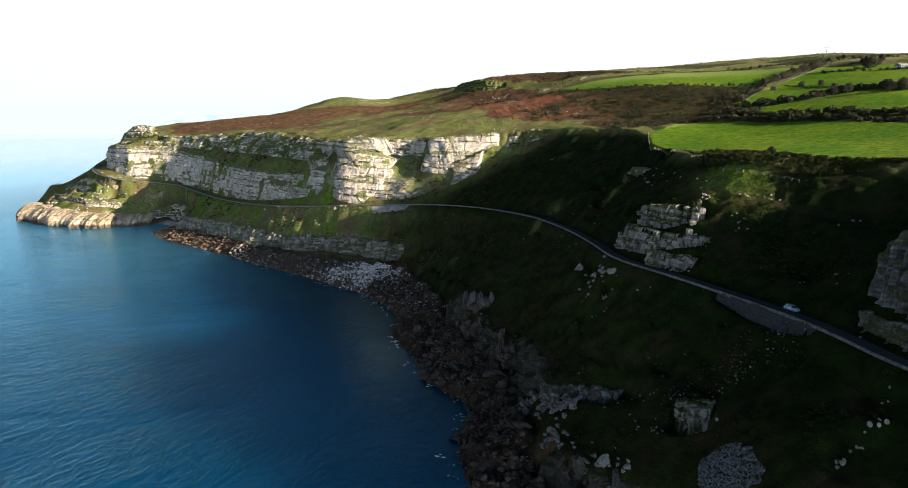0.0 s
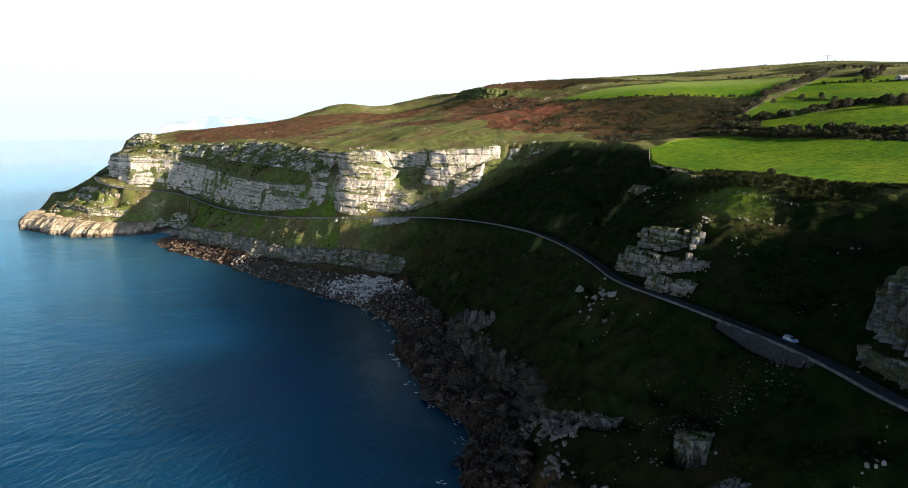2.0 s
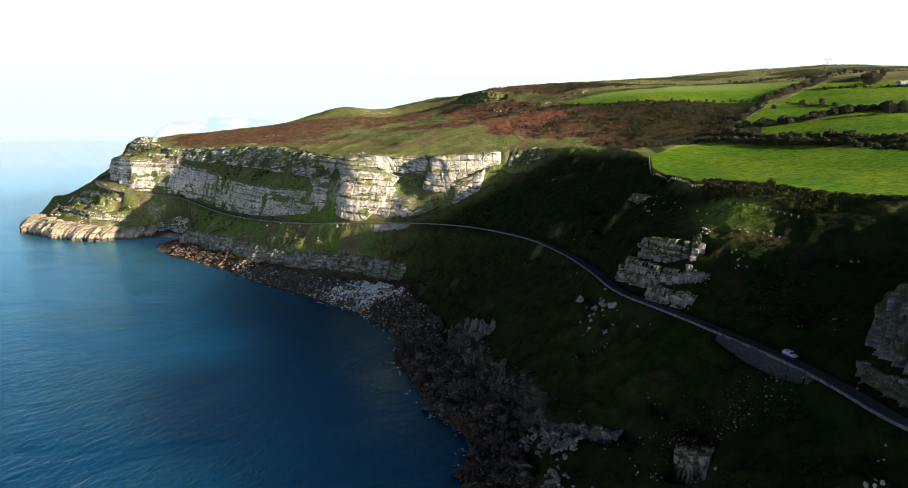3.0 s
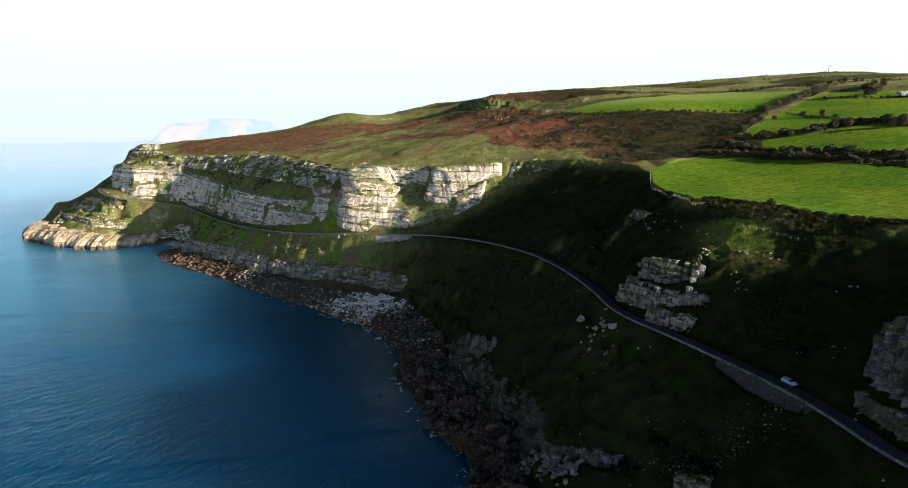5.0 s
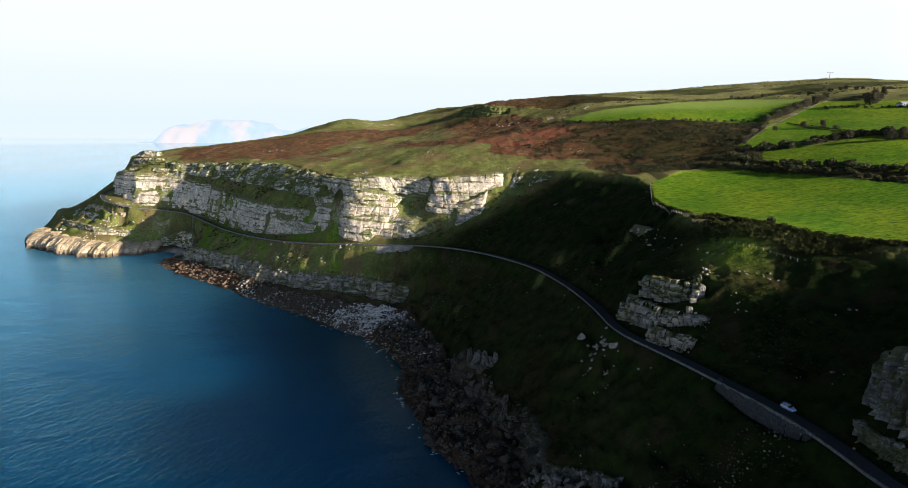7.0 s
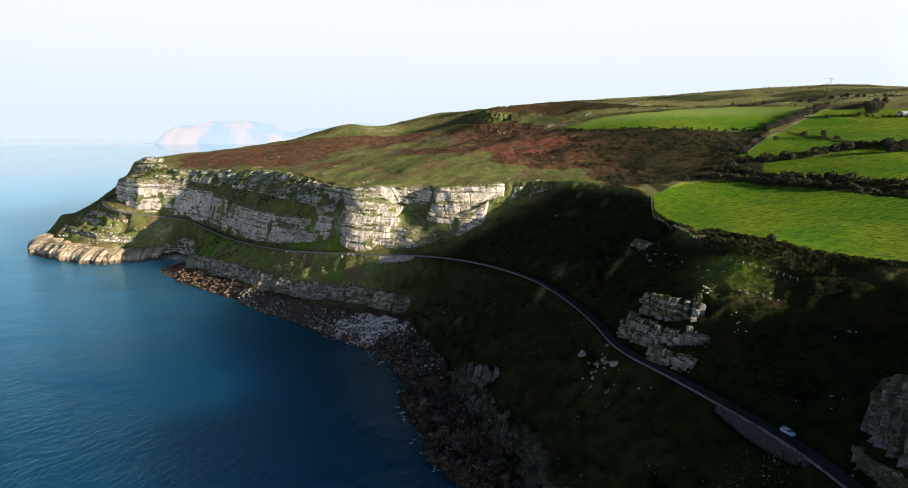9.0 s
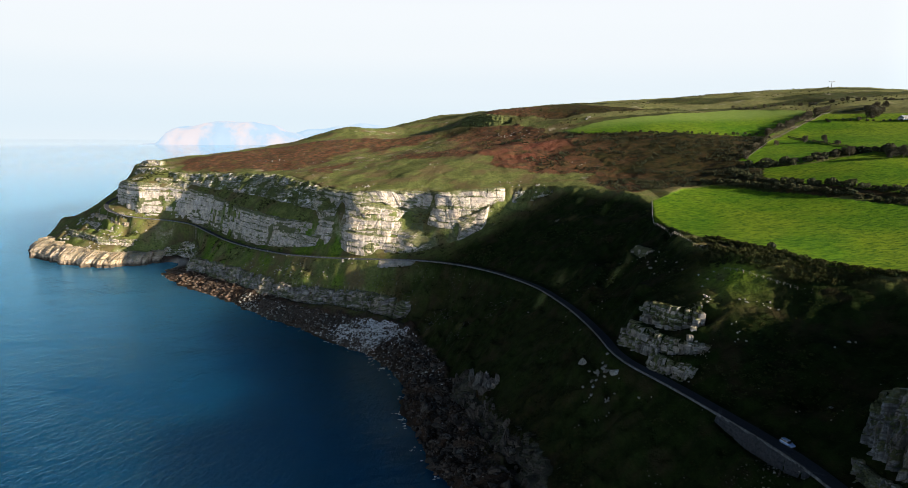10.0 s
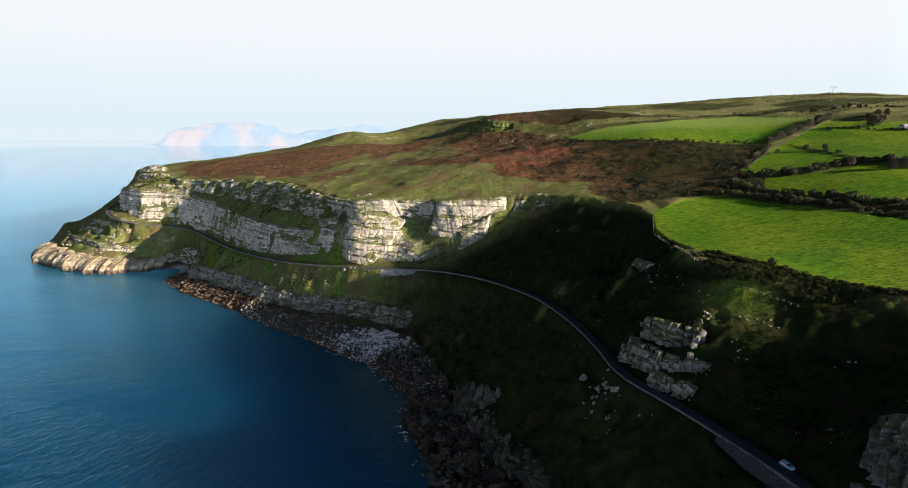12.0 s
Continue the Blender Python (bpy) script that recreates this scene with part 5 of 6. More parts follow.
for key, count in (("crag_top_tier", 9), ("crag_middle_tier", 16), ("crag_foot_tier", 14)):
    lo, hi = paired(*CRAGS[key], 0.5)
    for k in range(count):
        i, v = int((k + rng.uniform(0.1, 0.9)) / count * (len(lo) - 3)) + 1, rng.choice((0.08, 0.2, 0.4, 0.6))
        p, way = lo[i] + v * (hi[i] - lo[i]), lo[i + 1] - lo[i - 1]
        put_block(p[0] + 0.1, p[1] - 0.1, p[2], rng.uniform(0.6, 1.9), rng.uniform(0.9, 1.3), rng.uniform(0.6, 1.9), math.atan2(way[1], way[0]) + rng.uniform(-0.15, 0.15))
for key, count, meshes, label, group, k in (("sea_cliff_bay", 95, bay_blocks, "upright grey block of the jointed scarp behind the beach", "scarp blocks", 1.5), ("roadside_ledge", 14, shade_blocks, "grey block of the rock step beside the road", "roadside blocks", 0.8),
                                            ("scarp_below_slope", 24, shade_blocks, "upright grey block of the rock step in the turf", "slope scarp blocks", 0.9)):
    lo, hi = paired(*CRAGS[key], 0.5)
    for n_block in range(count):
        i, v = int((n_block + rng.uniform(0.1, 0.9)) / count * (len(lo) - 3)) + 1, rng.uniform(0.2, 0.85)
        p, way = lo[i] + v * (hi[i] - lo[i]), lo[i + 1] - lo[i - 1]
        put_block(p[0] + 0.5 * k, p[1], p[2], k * rng.uniform(0.6, 1.2), k * rng.uniform(0.8, 1.3), k * rng.uniform(0.9, 2.2), math.atan2(way[1], way[0]) + rng.uniform(-0.2, 0.2), meshes, label, group)
# the broken buttress that joins the tiers, and the slab at its foot
for x, y, z, wide, tall in ((104.5, 221.5, 68, 1.3, 2.6), (102, 221, 66, 1.2, 3.0), (100.5, 219, 64, 1.3, 2.2), (102, 217.5, 62.6, 1.1, 1.4),
                            (98.5, 217, 62.3, 1.2, 1.5), (100.5, 215.5, 61.4, 1.3, 1.3), (97, 214.5, 59.6, 1.6, 1.9), (99.8, 212.6, 59.4, 1.7, 1.8), (102.6, 211.2, 60.2, 1.5, 1.5), (105, 210.6, 61, 1.2, 1.2),
                            (95, 208.5, 55.0, 1.2, 1.3), (97, 206, 54.6, 1.1, 1.1), (93, 209.8, 54.4, 1.0, 1.6), (96, 204.4, 53.4, 0.9, 0.9), (92.5, 207, 52.6, 1.0, 0.9)):
    put_block(x, y, z, wide, rng.uniform(0.9, 1.3), tall, rng.uniform(-0.7, -0.2))
# outcrops in the turf above it
for x, y, wide in ((106, 279, 1.4), (109, 280, 1.0), (104.6, 270, 0.9), (111, 274, 1.1), (113.5, 268, 0.9), (108, 262, 0.7), (112, 258, 0.8), (114, 247, 1.0), (115.5, 242, 1.2), (112.6, 240, 0.8), (110.5, 232, 1.1), (109, 228, 1.3), (111, 229.5, 0.9)):
    put_block(x, y, float(ground_at(x, y)[0]) - 0.1 * wide, wide, wide * rng.uniform(0.7, 1.1), wide * rng.uniform(0.6, 1.0), rng.uniform(-0.7, 0.4), pale_meshes, "pale limestone rock in the turf above the crag", "rocks above the crag")


# slabs and ledges of dark rock along the shore
count = 0
while count < 170:
    i = rng.randrange(len(shore_line))
    x, y = shore_line[i, 0] + rng.uniform(-1, 26), shore_line[i, 1] + rng.uniform(-4, 16)
    z = float(lie(x, y))
    if -0.5 < z < 9 and 125 < y < 400 and not (-50 < x < -14 and 370 < y < 414):
        put_boulder(x, y, rng.uniform(1.2, 3.8), ledge_meshes if count % 5 < 2 else shore_meshes, "dark tilted slab of bedded shore rock", "shore slabs", rng.choice((0.35, 0.5, 0.9)), 22, 0.3, "shore_rock")
        count += 1


def scattered(name, mesh, places, material, label, category):
    """Many small copies of a mesh, joined: places are rows of x, y, z, size, turn."""
    co = np.array([v.co[:] for v in mesh.vertices])
    tri = np.array([p.vertices[:] for p in mesh.polygons])
    p = np.array(places)
    r = np.random.RandomState(len(p))
    c, s = np.cos(p[:, 4]), np.sin(p[:, 4])
    flip = r.choice([-1, 1], (len(p), 1))
    q = co[None] * np.stack([r.uniform(0.7, 1.3, len(p)), r.uniform(0.7, 1.3, len(p)), r.uniform(0.7, 1.2, len(p))], 1)[:, None] * p[:, None, 3:4]
    x = q[..., 0] * c[:, None] - q[..., 1] * s[:, None] + p[:, 0:1]
    y = q[..., 0] * s[:, None] + q[..., 1] * c[:, None] + p[:, 1:2]
    z = q[..., 2] + p[:, 2:3]
    verts = np.stack([x, y, z], -1).reshape(-1, 3)
    faces = (tri[None] + (np.arange(len(p)) * len(co))[:, None, None]).reshape(-1, tri.shape[1])
    me = bpy.data.meshes.new(name)
    me.vertices.add(len(verts))
    me.vertices.foreach_set("co", verts.astype(np.float32).ravel())
    k = tri.shape[1]
    me.loops.add(faces.size)
    me.loops.foreach_set("vertex_index", faces.astype(np.int32).ravel())
    me.polygons.add(len(faces))
    me.polygons.foreach_set("loop_start", np.arange(0, faces.size, k, dtype=np.int32))
    me.materials.append(material)
    me.update(calc_edges=True)
    return tagged(new(name, me), label, category, kind="stuff")


def strewn(count, test, box, sizes, seed):
    """Random places in a box that pass test(x, y, z)."""
    r = np.random.RandomState(seed)
    rows, left = [], count
    while left > 0:
        x, y = r.uniform(box[0], box[1], 6 * left + 50), r.uniform(box[2], box[3], 6 * left + 50)
        ok = test(x, y, lie(x, y))
        x, y = x[ok][:left], y[ok][:left]
        size = sizes[0] + (sizes[1] - sizes[0]) * r.rand(len(x)) ** 2.5
        rows.append(np.column_stack([x, y, ground_at(x, y) + 0.15 * size, size, r.uniform(0, 6.28, len(x))]))
        left -= len(x)
    return np.vstack(rows)


def pale_beach(x, y):
    return np.hypot((x + 33) * 0.8 + (y - 394) * 0.5, (y - 394) * 0.9 - (x + 33) * 0.3) < 21 + 12 * fbm(x, y, 11, 3, 8) + 9 * value_noise(x * 1.7, y * 1.7, 3)


small = boulder_mesh(401, SHORE_ROCK, 1, 8, 0.7)
on_shore = lambda x, y, z: (z > -0.15) & (z < 6.5 + 2 * fbm(x, y, 12, 2, 2)) & ~pale_beach(x, y)
scattered("shore_rubble", small, np.vstack([strewn(4200, on_shore, (-10, 60, 110, 380), (0.25, 1.6), 1), strewn(2600, on_shore, (-120, 10, 370, 480), (0.4, 1.9), 2), strewn(900, on_shore, (-190, -110, 440, 560), (0.3, 1.2), 9)]), SHORE_ROCK,
          "brown and grey boulders strewn along the shore", "rocks")
scattered("cove_rubble", boulder_mesh(402, RUST_ROCK, 1, 9, 0.38), strewn(1000, on_shore, (-260, -150, 480, 600), (0.35, 2.3), 19), RUST_ROCK, "rust-stained rocks on the shore by the cove", "rocks")
ridge = rounded([(95, 152, 0), (86, 158, 0), (77, 160, 0), (71, 156, 0)], 2, 1)
scattered("ridge_rubble", small, strewn(420, lambda x, y, z: nearest(ridge, x, y, 12)[0] < 5.5 + 3 * fbm(x, y, 6, 3, 88), (62, 106, 138, 174), (0.1, 0.5), 23), LEDGE_ROCK, "brown rubble on a rib of the slope below the road", "rocks")
scattered("shore_pale_stones", small, np.vstack([strewn(300, on_shore, (-10, 60, 110, 330), (0.2, 0.8), 21), strewn(1100, on_shore, (-30, 40, 320, 400), (0.2, 0.9), 26), strewn(1000, on_shore, (-140, 10, 370, 490), (0.3, 1.5), 22), strewn(90, on_shore, (-250, -130, 470, 600), (0.3, 1.2), 27)]), PALE_ROCK,
          "pale limestone blocks among the shore boulders", "rocks")
scattered("beach_cobbles", small, strewn(11000, lambda x, y, z: (z > -0.2) & (z < 7.5) & pale_beach(x, y), (-75, 5, 355, 430), (0.14, 0.6), 3), COBBLE, "pale cobbles on a small beach", "cobbles")
in_scree = lambda x, y, z: np.hypot((x - 68.5) * 0.9, (y - 124) * 0.75) < 5.6 + 1.6 * fbm(x, y, 3, 3, 4)
scattered("scree_patch", small, strewn(4500, in_scree, (55, 85, 108, 140), (0.08, 0.26), 4), SLATE, "patch of blue-grey loose scree in the turf", "scree")
on_turf = lambda x, y, z: (z > 9) & (z < 88) & (fbm(x, y, 9, 3, 77) > 0.34)
scattered("turf_stones", small, strewn(220, on_turf, (35, 145, 105, 330), (0.12, 0.55), 5), PALE_ROCK, "small pale stones scattered in the turf", "stones")
on_far_turf = lambda x, y, z: (z > 9) & (fbm(x, y, 14, 3, 79) > 0.16)
scattered("far_turf_stones", small, np.vstack([strewn(130, on_far_turf, (-400, -20, 430, 700), (0.25, 0.9), 6), strewn(110, on_far_turf, (-300, 160, 470, 760), (0.2, 0.55), 7)]), PALE_ROCK,
          "small white rocks scattered in the grass", "stones")

# rocks of the far slopes and the plateau
FAR_CLUSTERS = [((-75, 462), 9, 14, 0.9), ((-112, 492), 9, 14, 0.9), ((-140, 520), 9, 10, 0.9), ((-96, 482), 7, 10, 0.8), ((-150, 540), 8, 8, 0.9), ((70, 470), 8, 9, 0.9), ((88, 452), 6, 6, 0.9), ((-54, 457), 4, 6, 1.3), ((-103, 486), 6, 6, 1.1), ((-92, 474), 6, 7, 1.0), ((-131, 512), 7, 6, 1.0), ((-123, 495), 6, 6, 1.1), ((-42, 505), 5, 9, 1.1), ((-32, 579), 5, 3, 0.9),
                ((12, 546), 7, 7, 0.8), ((-103, 672), 8, 5, 0.9), ((-160, 695), 10, 6, 0.9), ((127, 497), 5, 4, 0.8), ((-368, 675), 12, 14, 1.7),
                ((-360, 700), 10, 12, 1.8), ((-313, 655), 12, 14, 1.8), ((-318, 640), 12, 14, 1.8), ((-290, 638), 10, 7, 1.1), ((-340, 680), 14, 8, 1.2), ((182, 666), 5, 7, 1.6),
                ((100, 684), 14, 12, 1.1), ((120, 660), 12, 8, 0.9), ((-300, 742), 8, 6, 1.2), ((-85, 560), 6, 4, 0.8), ((-40, 640), 20, 6, 0.8), ((-322, 763), 7, 12, 2.0), ((-312, 748), 6, 8, 1.4)]
r = random.Random(8)
spots = [(cx + r.gauss(0, m * 0.6), cy + r.gauss(0, m * 0.6), size * r.uniform(0.5, 1.2)) for (cx, cy), m, count, size in FAR_CLUSTERS for _ in range(count)]
scattered("rocks_in_grass", pale_meshes[5], [(x, y, float(ground_at(x, y)[0]) + 0.2 * k, k, r.uniform(0, 6.28)) for x, y, k in spots], PALE_ROCK,
          "white limestone rocks showing through the grass", "rocks")


on_headland = lambda x, y, z: (z > 13) & (z < 46) & (np.abs(((z + 2.5 * fbm(x, y, 14, 2, 89)) % 8.0) - 4.0) < 1.1) & (fbm(x, y, 16, 3, 90) > -0.15)
scattered("headland_rocks", small, strewn(330, on_headland, (-400, -275, 632, 730), (0.4, 1.7), 28), PALE_ROCK, "rows of pale rocks showing through the grass of the headland", "rocks")


# ---- shrubs, hedges and trees ----
def leaf_material(name, a, b, c):
    n = Nodes(name)
    tone = n.math("FRACT", n.math("ADD", n.island(), n.chance()))
    col = n.mix(tone, a, b)
    col = n.mix(n.span(n.noise(1.2, 3), 0.45, 0.7, 0, 0.6), col, c)
    n.bsdf.inputs["Subsurface Weight"].default_value = 0.0
    return n.done(col, 0.9, 0, 0.04)


GORSE = leaf_material("dark_gorse_leaves", (0.012, 0.017, 0.006), (0.030, 0.036, 0.011), (0.038, 0.030, 0.012))
BROWN_LEAVES = leaf_material("autumn_thorn_leaves", (0.042, 0.041, 0.027), (0.078, 0.066, 0.045), (0.036, 0.040, 0.023))
HEATH_LEAVES = leaf_material("grey_green_heath_scrub", (0.014, 0.019, 0.011), (0.032, 0.038, 0.021), (0.034, 0.026, 0.016))
HEDGE_LEAVES = leaf_material("dull_green_hedge_leaves", (0.020, 0.026, 0.013), (0.050, 0.055, 0.028), (0.052, 0.042, 0.026))
BARK = plain("grey_brown_bark", (0.075, 0.06, 0.045), (0.12, 0.10, 0.08), 0.3, 0.95)


def leaf_clumps(bm, centre, radii, count, size, r):
    """Small tilted leaf clumps spread through an uneven ellipsoid."""
    lobes = [(Vector((r.gauss(0, 1), r.gauss(0, 1), r.gauss(0, 0.7))).normalized(), r.uniform(0.75, 1.15)) for _ in range(7)]
    for _ in range(count):
        d = Vector((r.gauss(0, 1), r.gauss(0, 1), r.gauss(0, 1))).normalized()
        reach = 0.72 + 0.28 * max((d.dot(v) ** 3) * k for v, k in lobes)
        reach *= r.uniform(0.62, 1.0) ** 0.6
        c = Vector(centre) + Vector((d.x * radii[0], d.y * radii[1], d.z * radii[2])) * reach
        turn = Euler((r.uniform(-1.1, 1.1), r.uniform(-1.1, 1.1), r.uniform(0, 6.28))).to_matrix()
        k = size * r.uniform(0.6, 1.3)
        ring = [Vector((math.cos(a) * k * r.uniform(0.6, 1.1), math.sin(a) * k * r.uniform(0.6, 1.1), r.uniform(-0.25, 0.25) * k)) for a in (0.2, 1.5, 2.8, 4.0, 5.3)]
        top = bm.verts.new(c + turn @ Vector((0, 0, 0.35 * k)))
        vs = [bm.verts.new(c + turn @ p) for p in ring]
        for i in range(5):
            bm.faces.new((top, vs[i], vs[(i + 1) % 5]))


def limb(bm, a, b, ra, rb, sides=6):
    a, b = Vector(a), Vector(b)
    q = (b - a).to_track_quat("Z", "Y").to_matrix()
    rings = []
    for p, rad in ((a, ra), (b, rb)):
        rings.append([bm.verts.new(p + q @ Vector((math.cos(i * 6.2832 / sides) * rad, math.sin(i * 6.2832 / sides) * rad, 0))) for i in range(sides)])
    for i in range(sides):
        bm.faces.new((rings[0][i], rings[0][(i + 1) % sides], rings[1][(i + 1) % sides], rings[1][i]))


def shrub(seed, leaves, high=1.0):
    """A bush about 2 m across: short stems and a crown of leaf clumps."""
    r = random.Random(seed)
    root = new("shrub")
    bm = bmesh.new()
    for _ in range(5):
        a = r.uniform(0, 6.28)
        limb(bm, (0, 0, -0.3), (0.5 * math.cos(a), 0.5 * math.sin(a), 0.8 * high), 0.07, 0.03, 5)
    part("stem", bm, BARK, root)
    bm = bmesh.new()
    leaf_clumps(bm, (0, 0, 0.75 * high), (1.0, 1.0, 0.85 * high), 150, 0.24, r)
    part("crown", bm, leaves, root)
    return root


def tree(seed, leaves, high=8.0, wide=3.6):
    """A hawthorn-like tree: short trunk, spreading limbs and a deep rounded crown."""
    r = random.Random(seed)
    root = new("tree")
    bm = bmesh.new()
    limb(bm, (0, 0, -0.5), (0.1 * high * r.uniform(-0.4, 0.4), 0, 0.32 * high), 0.035 * high, 0.024 * high, 8)
    tips = []
    for i in range(12):
        a, e = i * 2.4 + r.uniform(-0.3, 0.3), 0.24 + 0.56 * (i + r.random()) / 12
        out = wide * 0.68 * math.sqrt(max(0.05, 1 - ((e - 0.45) / 0.5) ** 2)) * r.uniform(0.75, 1.05)
        tip = (out * math.cos(a), out * math.sin(a), high * e)
        limb(bm, (0, 0, high * r.uniform(0.15, 0.32)), tip, 0.016 * high, 0.005 * high, 5)
        tips.append(tip)
    part("trunk", bm, BARK, root)
    bm = bmesh.new()
    for tip in tips + [(0, 0, high * 0.8), (0, 0, high * 0.5)]:
        leaf_clumps(bm, tip, (wide * 0.42, wide * 0.42, high * 0.17), 95, 0.042 * high, r)
    part("crown", bm, leaves, root)
    return root


def on_line(points, gap, wander, seed):
    r = random.Random(seed)
    p = rounded([(x, y, 0) for x, y in points], gap, 1)
    return [(q[0] + r.gauss(0, wander), q[1] + r.gauss(0, wander)) for q in p]


shrubs = {"dark": [shrub(10 + i, HEDGE_LEAVES, 0.9 + 0.1 * i) for i in range(3)], "brown": [shrub(20 + i, BROWN_LEAVES, 1.0 + 0.15 * i) for i in range(3)]}
trees = [tree(30 + i, BROWN_LEAVES) for i in range(3)]
rng = random.Random(11)
fresh = {id(o): True for k in shrubs.values() for o in k}


def plant(models, x, y, size, label, category, group, lift=0.0):
    """One of the model plants, moved on its first use and copied after that."""
    model = rng.choice(models)
    m = Matrix.LocRotScale((x, y, float(ground_at(x, y)[0]) - 0.15 * size + lift), Euler((0, 0, rng.uniform(0, 6.28))), None)
    ob = model if fresh.pop(id(model), None) else copy_thing(model, m)
    ob.matrix_basis = m @ Matrix.Diagonal((size * rng.uniform(0.85, 1.2), size * rng.uniform(0.85, 1.2), size * rng.uniform(0.8, 1.15), 1))
    return tagged(ob, label, category, group)


for t in trees:
    fresh[id(t)] = True
# hedgerows between the fields: line, gap, wander, size, kind
HEDGES = [
    ([(232, 440), (262, 478), (288, 508)], 4.0, 1.0, 1.6, "brown", "thorn bush in a hedgerow beside a green field"),
    ([(229, 424), (245, 411), (257, 404), (276, 407), (301, 408), (306, 384), (320, 350)], 2.6, 1.8, 2.9, "dark", "dark round bush in a hedgerow between fields"),
    ([(186, 405), (201, 379), (217, 350), (231, 322), (241, 300), (262, 262)], 2.2, 1.4, 2.1, "dark", "dark dense bush in a hedgerow above a green field"),
    ([(209, 410), (213, 376), (233, 353), (243, 328), (254, 312), (275, 275)], 2.6, 1.6, 2.3, "dark", "dark dense bush in a hedgerow above a green field"),
    ([(301, 502), (303, 470), (301, 440), (300, 410)], 2.2, 0.3, 0.75, "dark", "low bush along a field boundary"),
    ([(356, 538), (389, 492), (415, 455)], 6.0, 0.6, 1.1, "dark", "low bush along a field boundary"),
    ([(148, 608), (190, 566), (235, 535), (290, 515)], 5.0, 1.6, 1.3, "dark", "dark bush at the edge of heath and field"),
    ([(345, 680), (420, 640), (480, 600)], 7.0, 3.0, 2.0, "brown", "brown thorn bush on the far hillside"),
]
for line, gap, wander, size, kind, label in HEDGES:
    for x, y in on_line(line, gap, wander, int(gap * 10 + len(line))):
        plant(shrubs[kind], x, y, size * rng.uniform(0.7, 1.25), label, "bush", "hedgerow bushes")
plant(shrubs["dark"], 147, 252, 2.2, "large round dark bush at the field edge", "bush", "hedgerow bushes")
for x, y, size in ((303, 458, 1.8), (304, 446, 2.2), (352, 530, 1.5), (372, 520, 2.0)):
    plant(shrubs["brown"], x, y, size, "lone thorn bush in a green field", "bush", "lone bushes")
# trees along the wall and by the farm
plant(trees, 384, 521, 1.75, "large round leafless-looking tree beside the farm", "tree", "trees by the farm", -1.8)
plant(trees, 307, 466, 0.70, "round dark tree in a hedgerow between fields", "tree", "hedgerow trees")
plant(trees, 274, 473, 0.60, "round dark tree in a hedgerow between fields", "tree", "hedgerow trees")
plant(trees, 295, 471, 0.80, "round dark tree in a hedgerow between fields", "tree", "hedgerow trees")
plant(trees, 292, 376, 0.90, "round dark tree in a hedgerow between fields", "tree", "hedgerow trees")
plant(trees, 298, 374, 0.95, "round dark tree in a hedgerow between fields", "tree", "hedgerow trees")
plant(trees, 281, 406, 0.80, "round dark tree in a hedgerow between fields", "tree", "hedgerow trees")
for x, y in on_line([(290, 512), (306, 523), (333, 543), (360, 564), (386, 583)], 5.0, 1.0, 3):
    plant(trees, x, y, rng.uniform(0.6, 1.0), "brown wind-shaped hawthorn tree beside a stone wall", "tree", "trees along the wall")
for x, y, k in ((402, 552, 0.95), (412, 555, 1.1), (408, 542, 0.85), (422, 557, 0.85), (396, 528, 0.6)):
    plant(trees, x, y, k, "tall broad tree with thin brown autumn leaves", "tree", "trees by the farm")
for x, y, k in ((275, 404, 0.7), (283, 402, 0.8), (262, 400, 0.6), (304, 392, 0.75), (250, 408, 0.6)):
    plant(trees, x, y, k, "small dark hawthorn tree in a hedgerow", "tree", "hedgerow trees")


def clump_mesh(seed, count=9, flat=0.7, leaf=0.42):
    r = random.Random(seed)
    bm = bmesh.new()
    leaf_clumps(bm, (0, 0, 0.3), (0.8, 0.8, 0.55 * flat), count, leaf, r)
    return finish(bm, "clump", GORSE)


in_heath = lambda x, y: np.any([inside(p, x, y) for p in HEATH], axis=0)
clear_of_fields = lambda x, y: ~np.any([inside(p, x, y) for p in FIELDS], axis=0)
scrub = clump_mesh(51, 10)
right_heath = lambda x, y, z: in_heath(x, y) & clear_of_fields(x, y) & (fbm(x, y, 16, 3, 33) > 0.10 - 0.0035 * (x - 140))
scattered("heath_scrub", clump_mesh(57, 22, 0.8, 0.24), strewn(3600, right_heath, (60, 330, 390, 640), (0.5, 1.9), 11), HEATH_LEAVES, "dark gorse and heather scrub on the heath", "scrub")
left_heath = lambda x, y, z: in_heath(x, y) & (fbm(x, y, 20, 3, 35) > 0.1)
scattered("heather_clumps", scrub, strewn(3600, left_heath, (-300, 100, 480, 800), (0.2, 0.55), 12), BROWN_LEAVES, "brown heather and bracken clumps on the plateau", "heather")
slope_scrub = lambda x, y, z: (z > 12) & (z < 92) & clear_of_fields(x, y) & (nearest(road_line, x, y, 8)[0] > 4.5) & (fbm(x, y, 12, 3, 37) > 0.08) & ~((x > 126) & (y < 242)) & (np.hypot(x - 121, (y - 234) * 0.75) > 16)
scattered("slope_scrub", clump_mesh(56, 24, 0.8, 0.22), strewn(3800, slope_scrub, (20, 165, 105, 440), (0.4, 1.3), 13), GORSE, "dark gorse and bramble on the steep slope", "scrub")
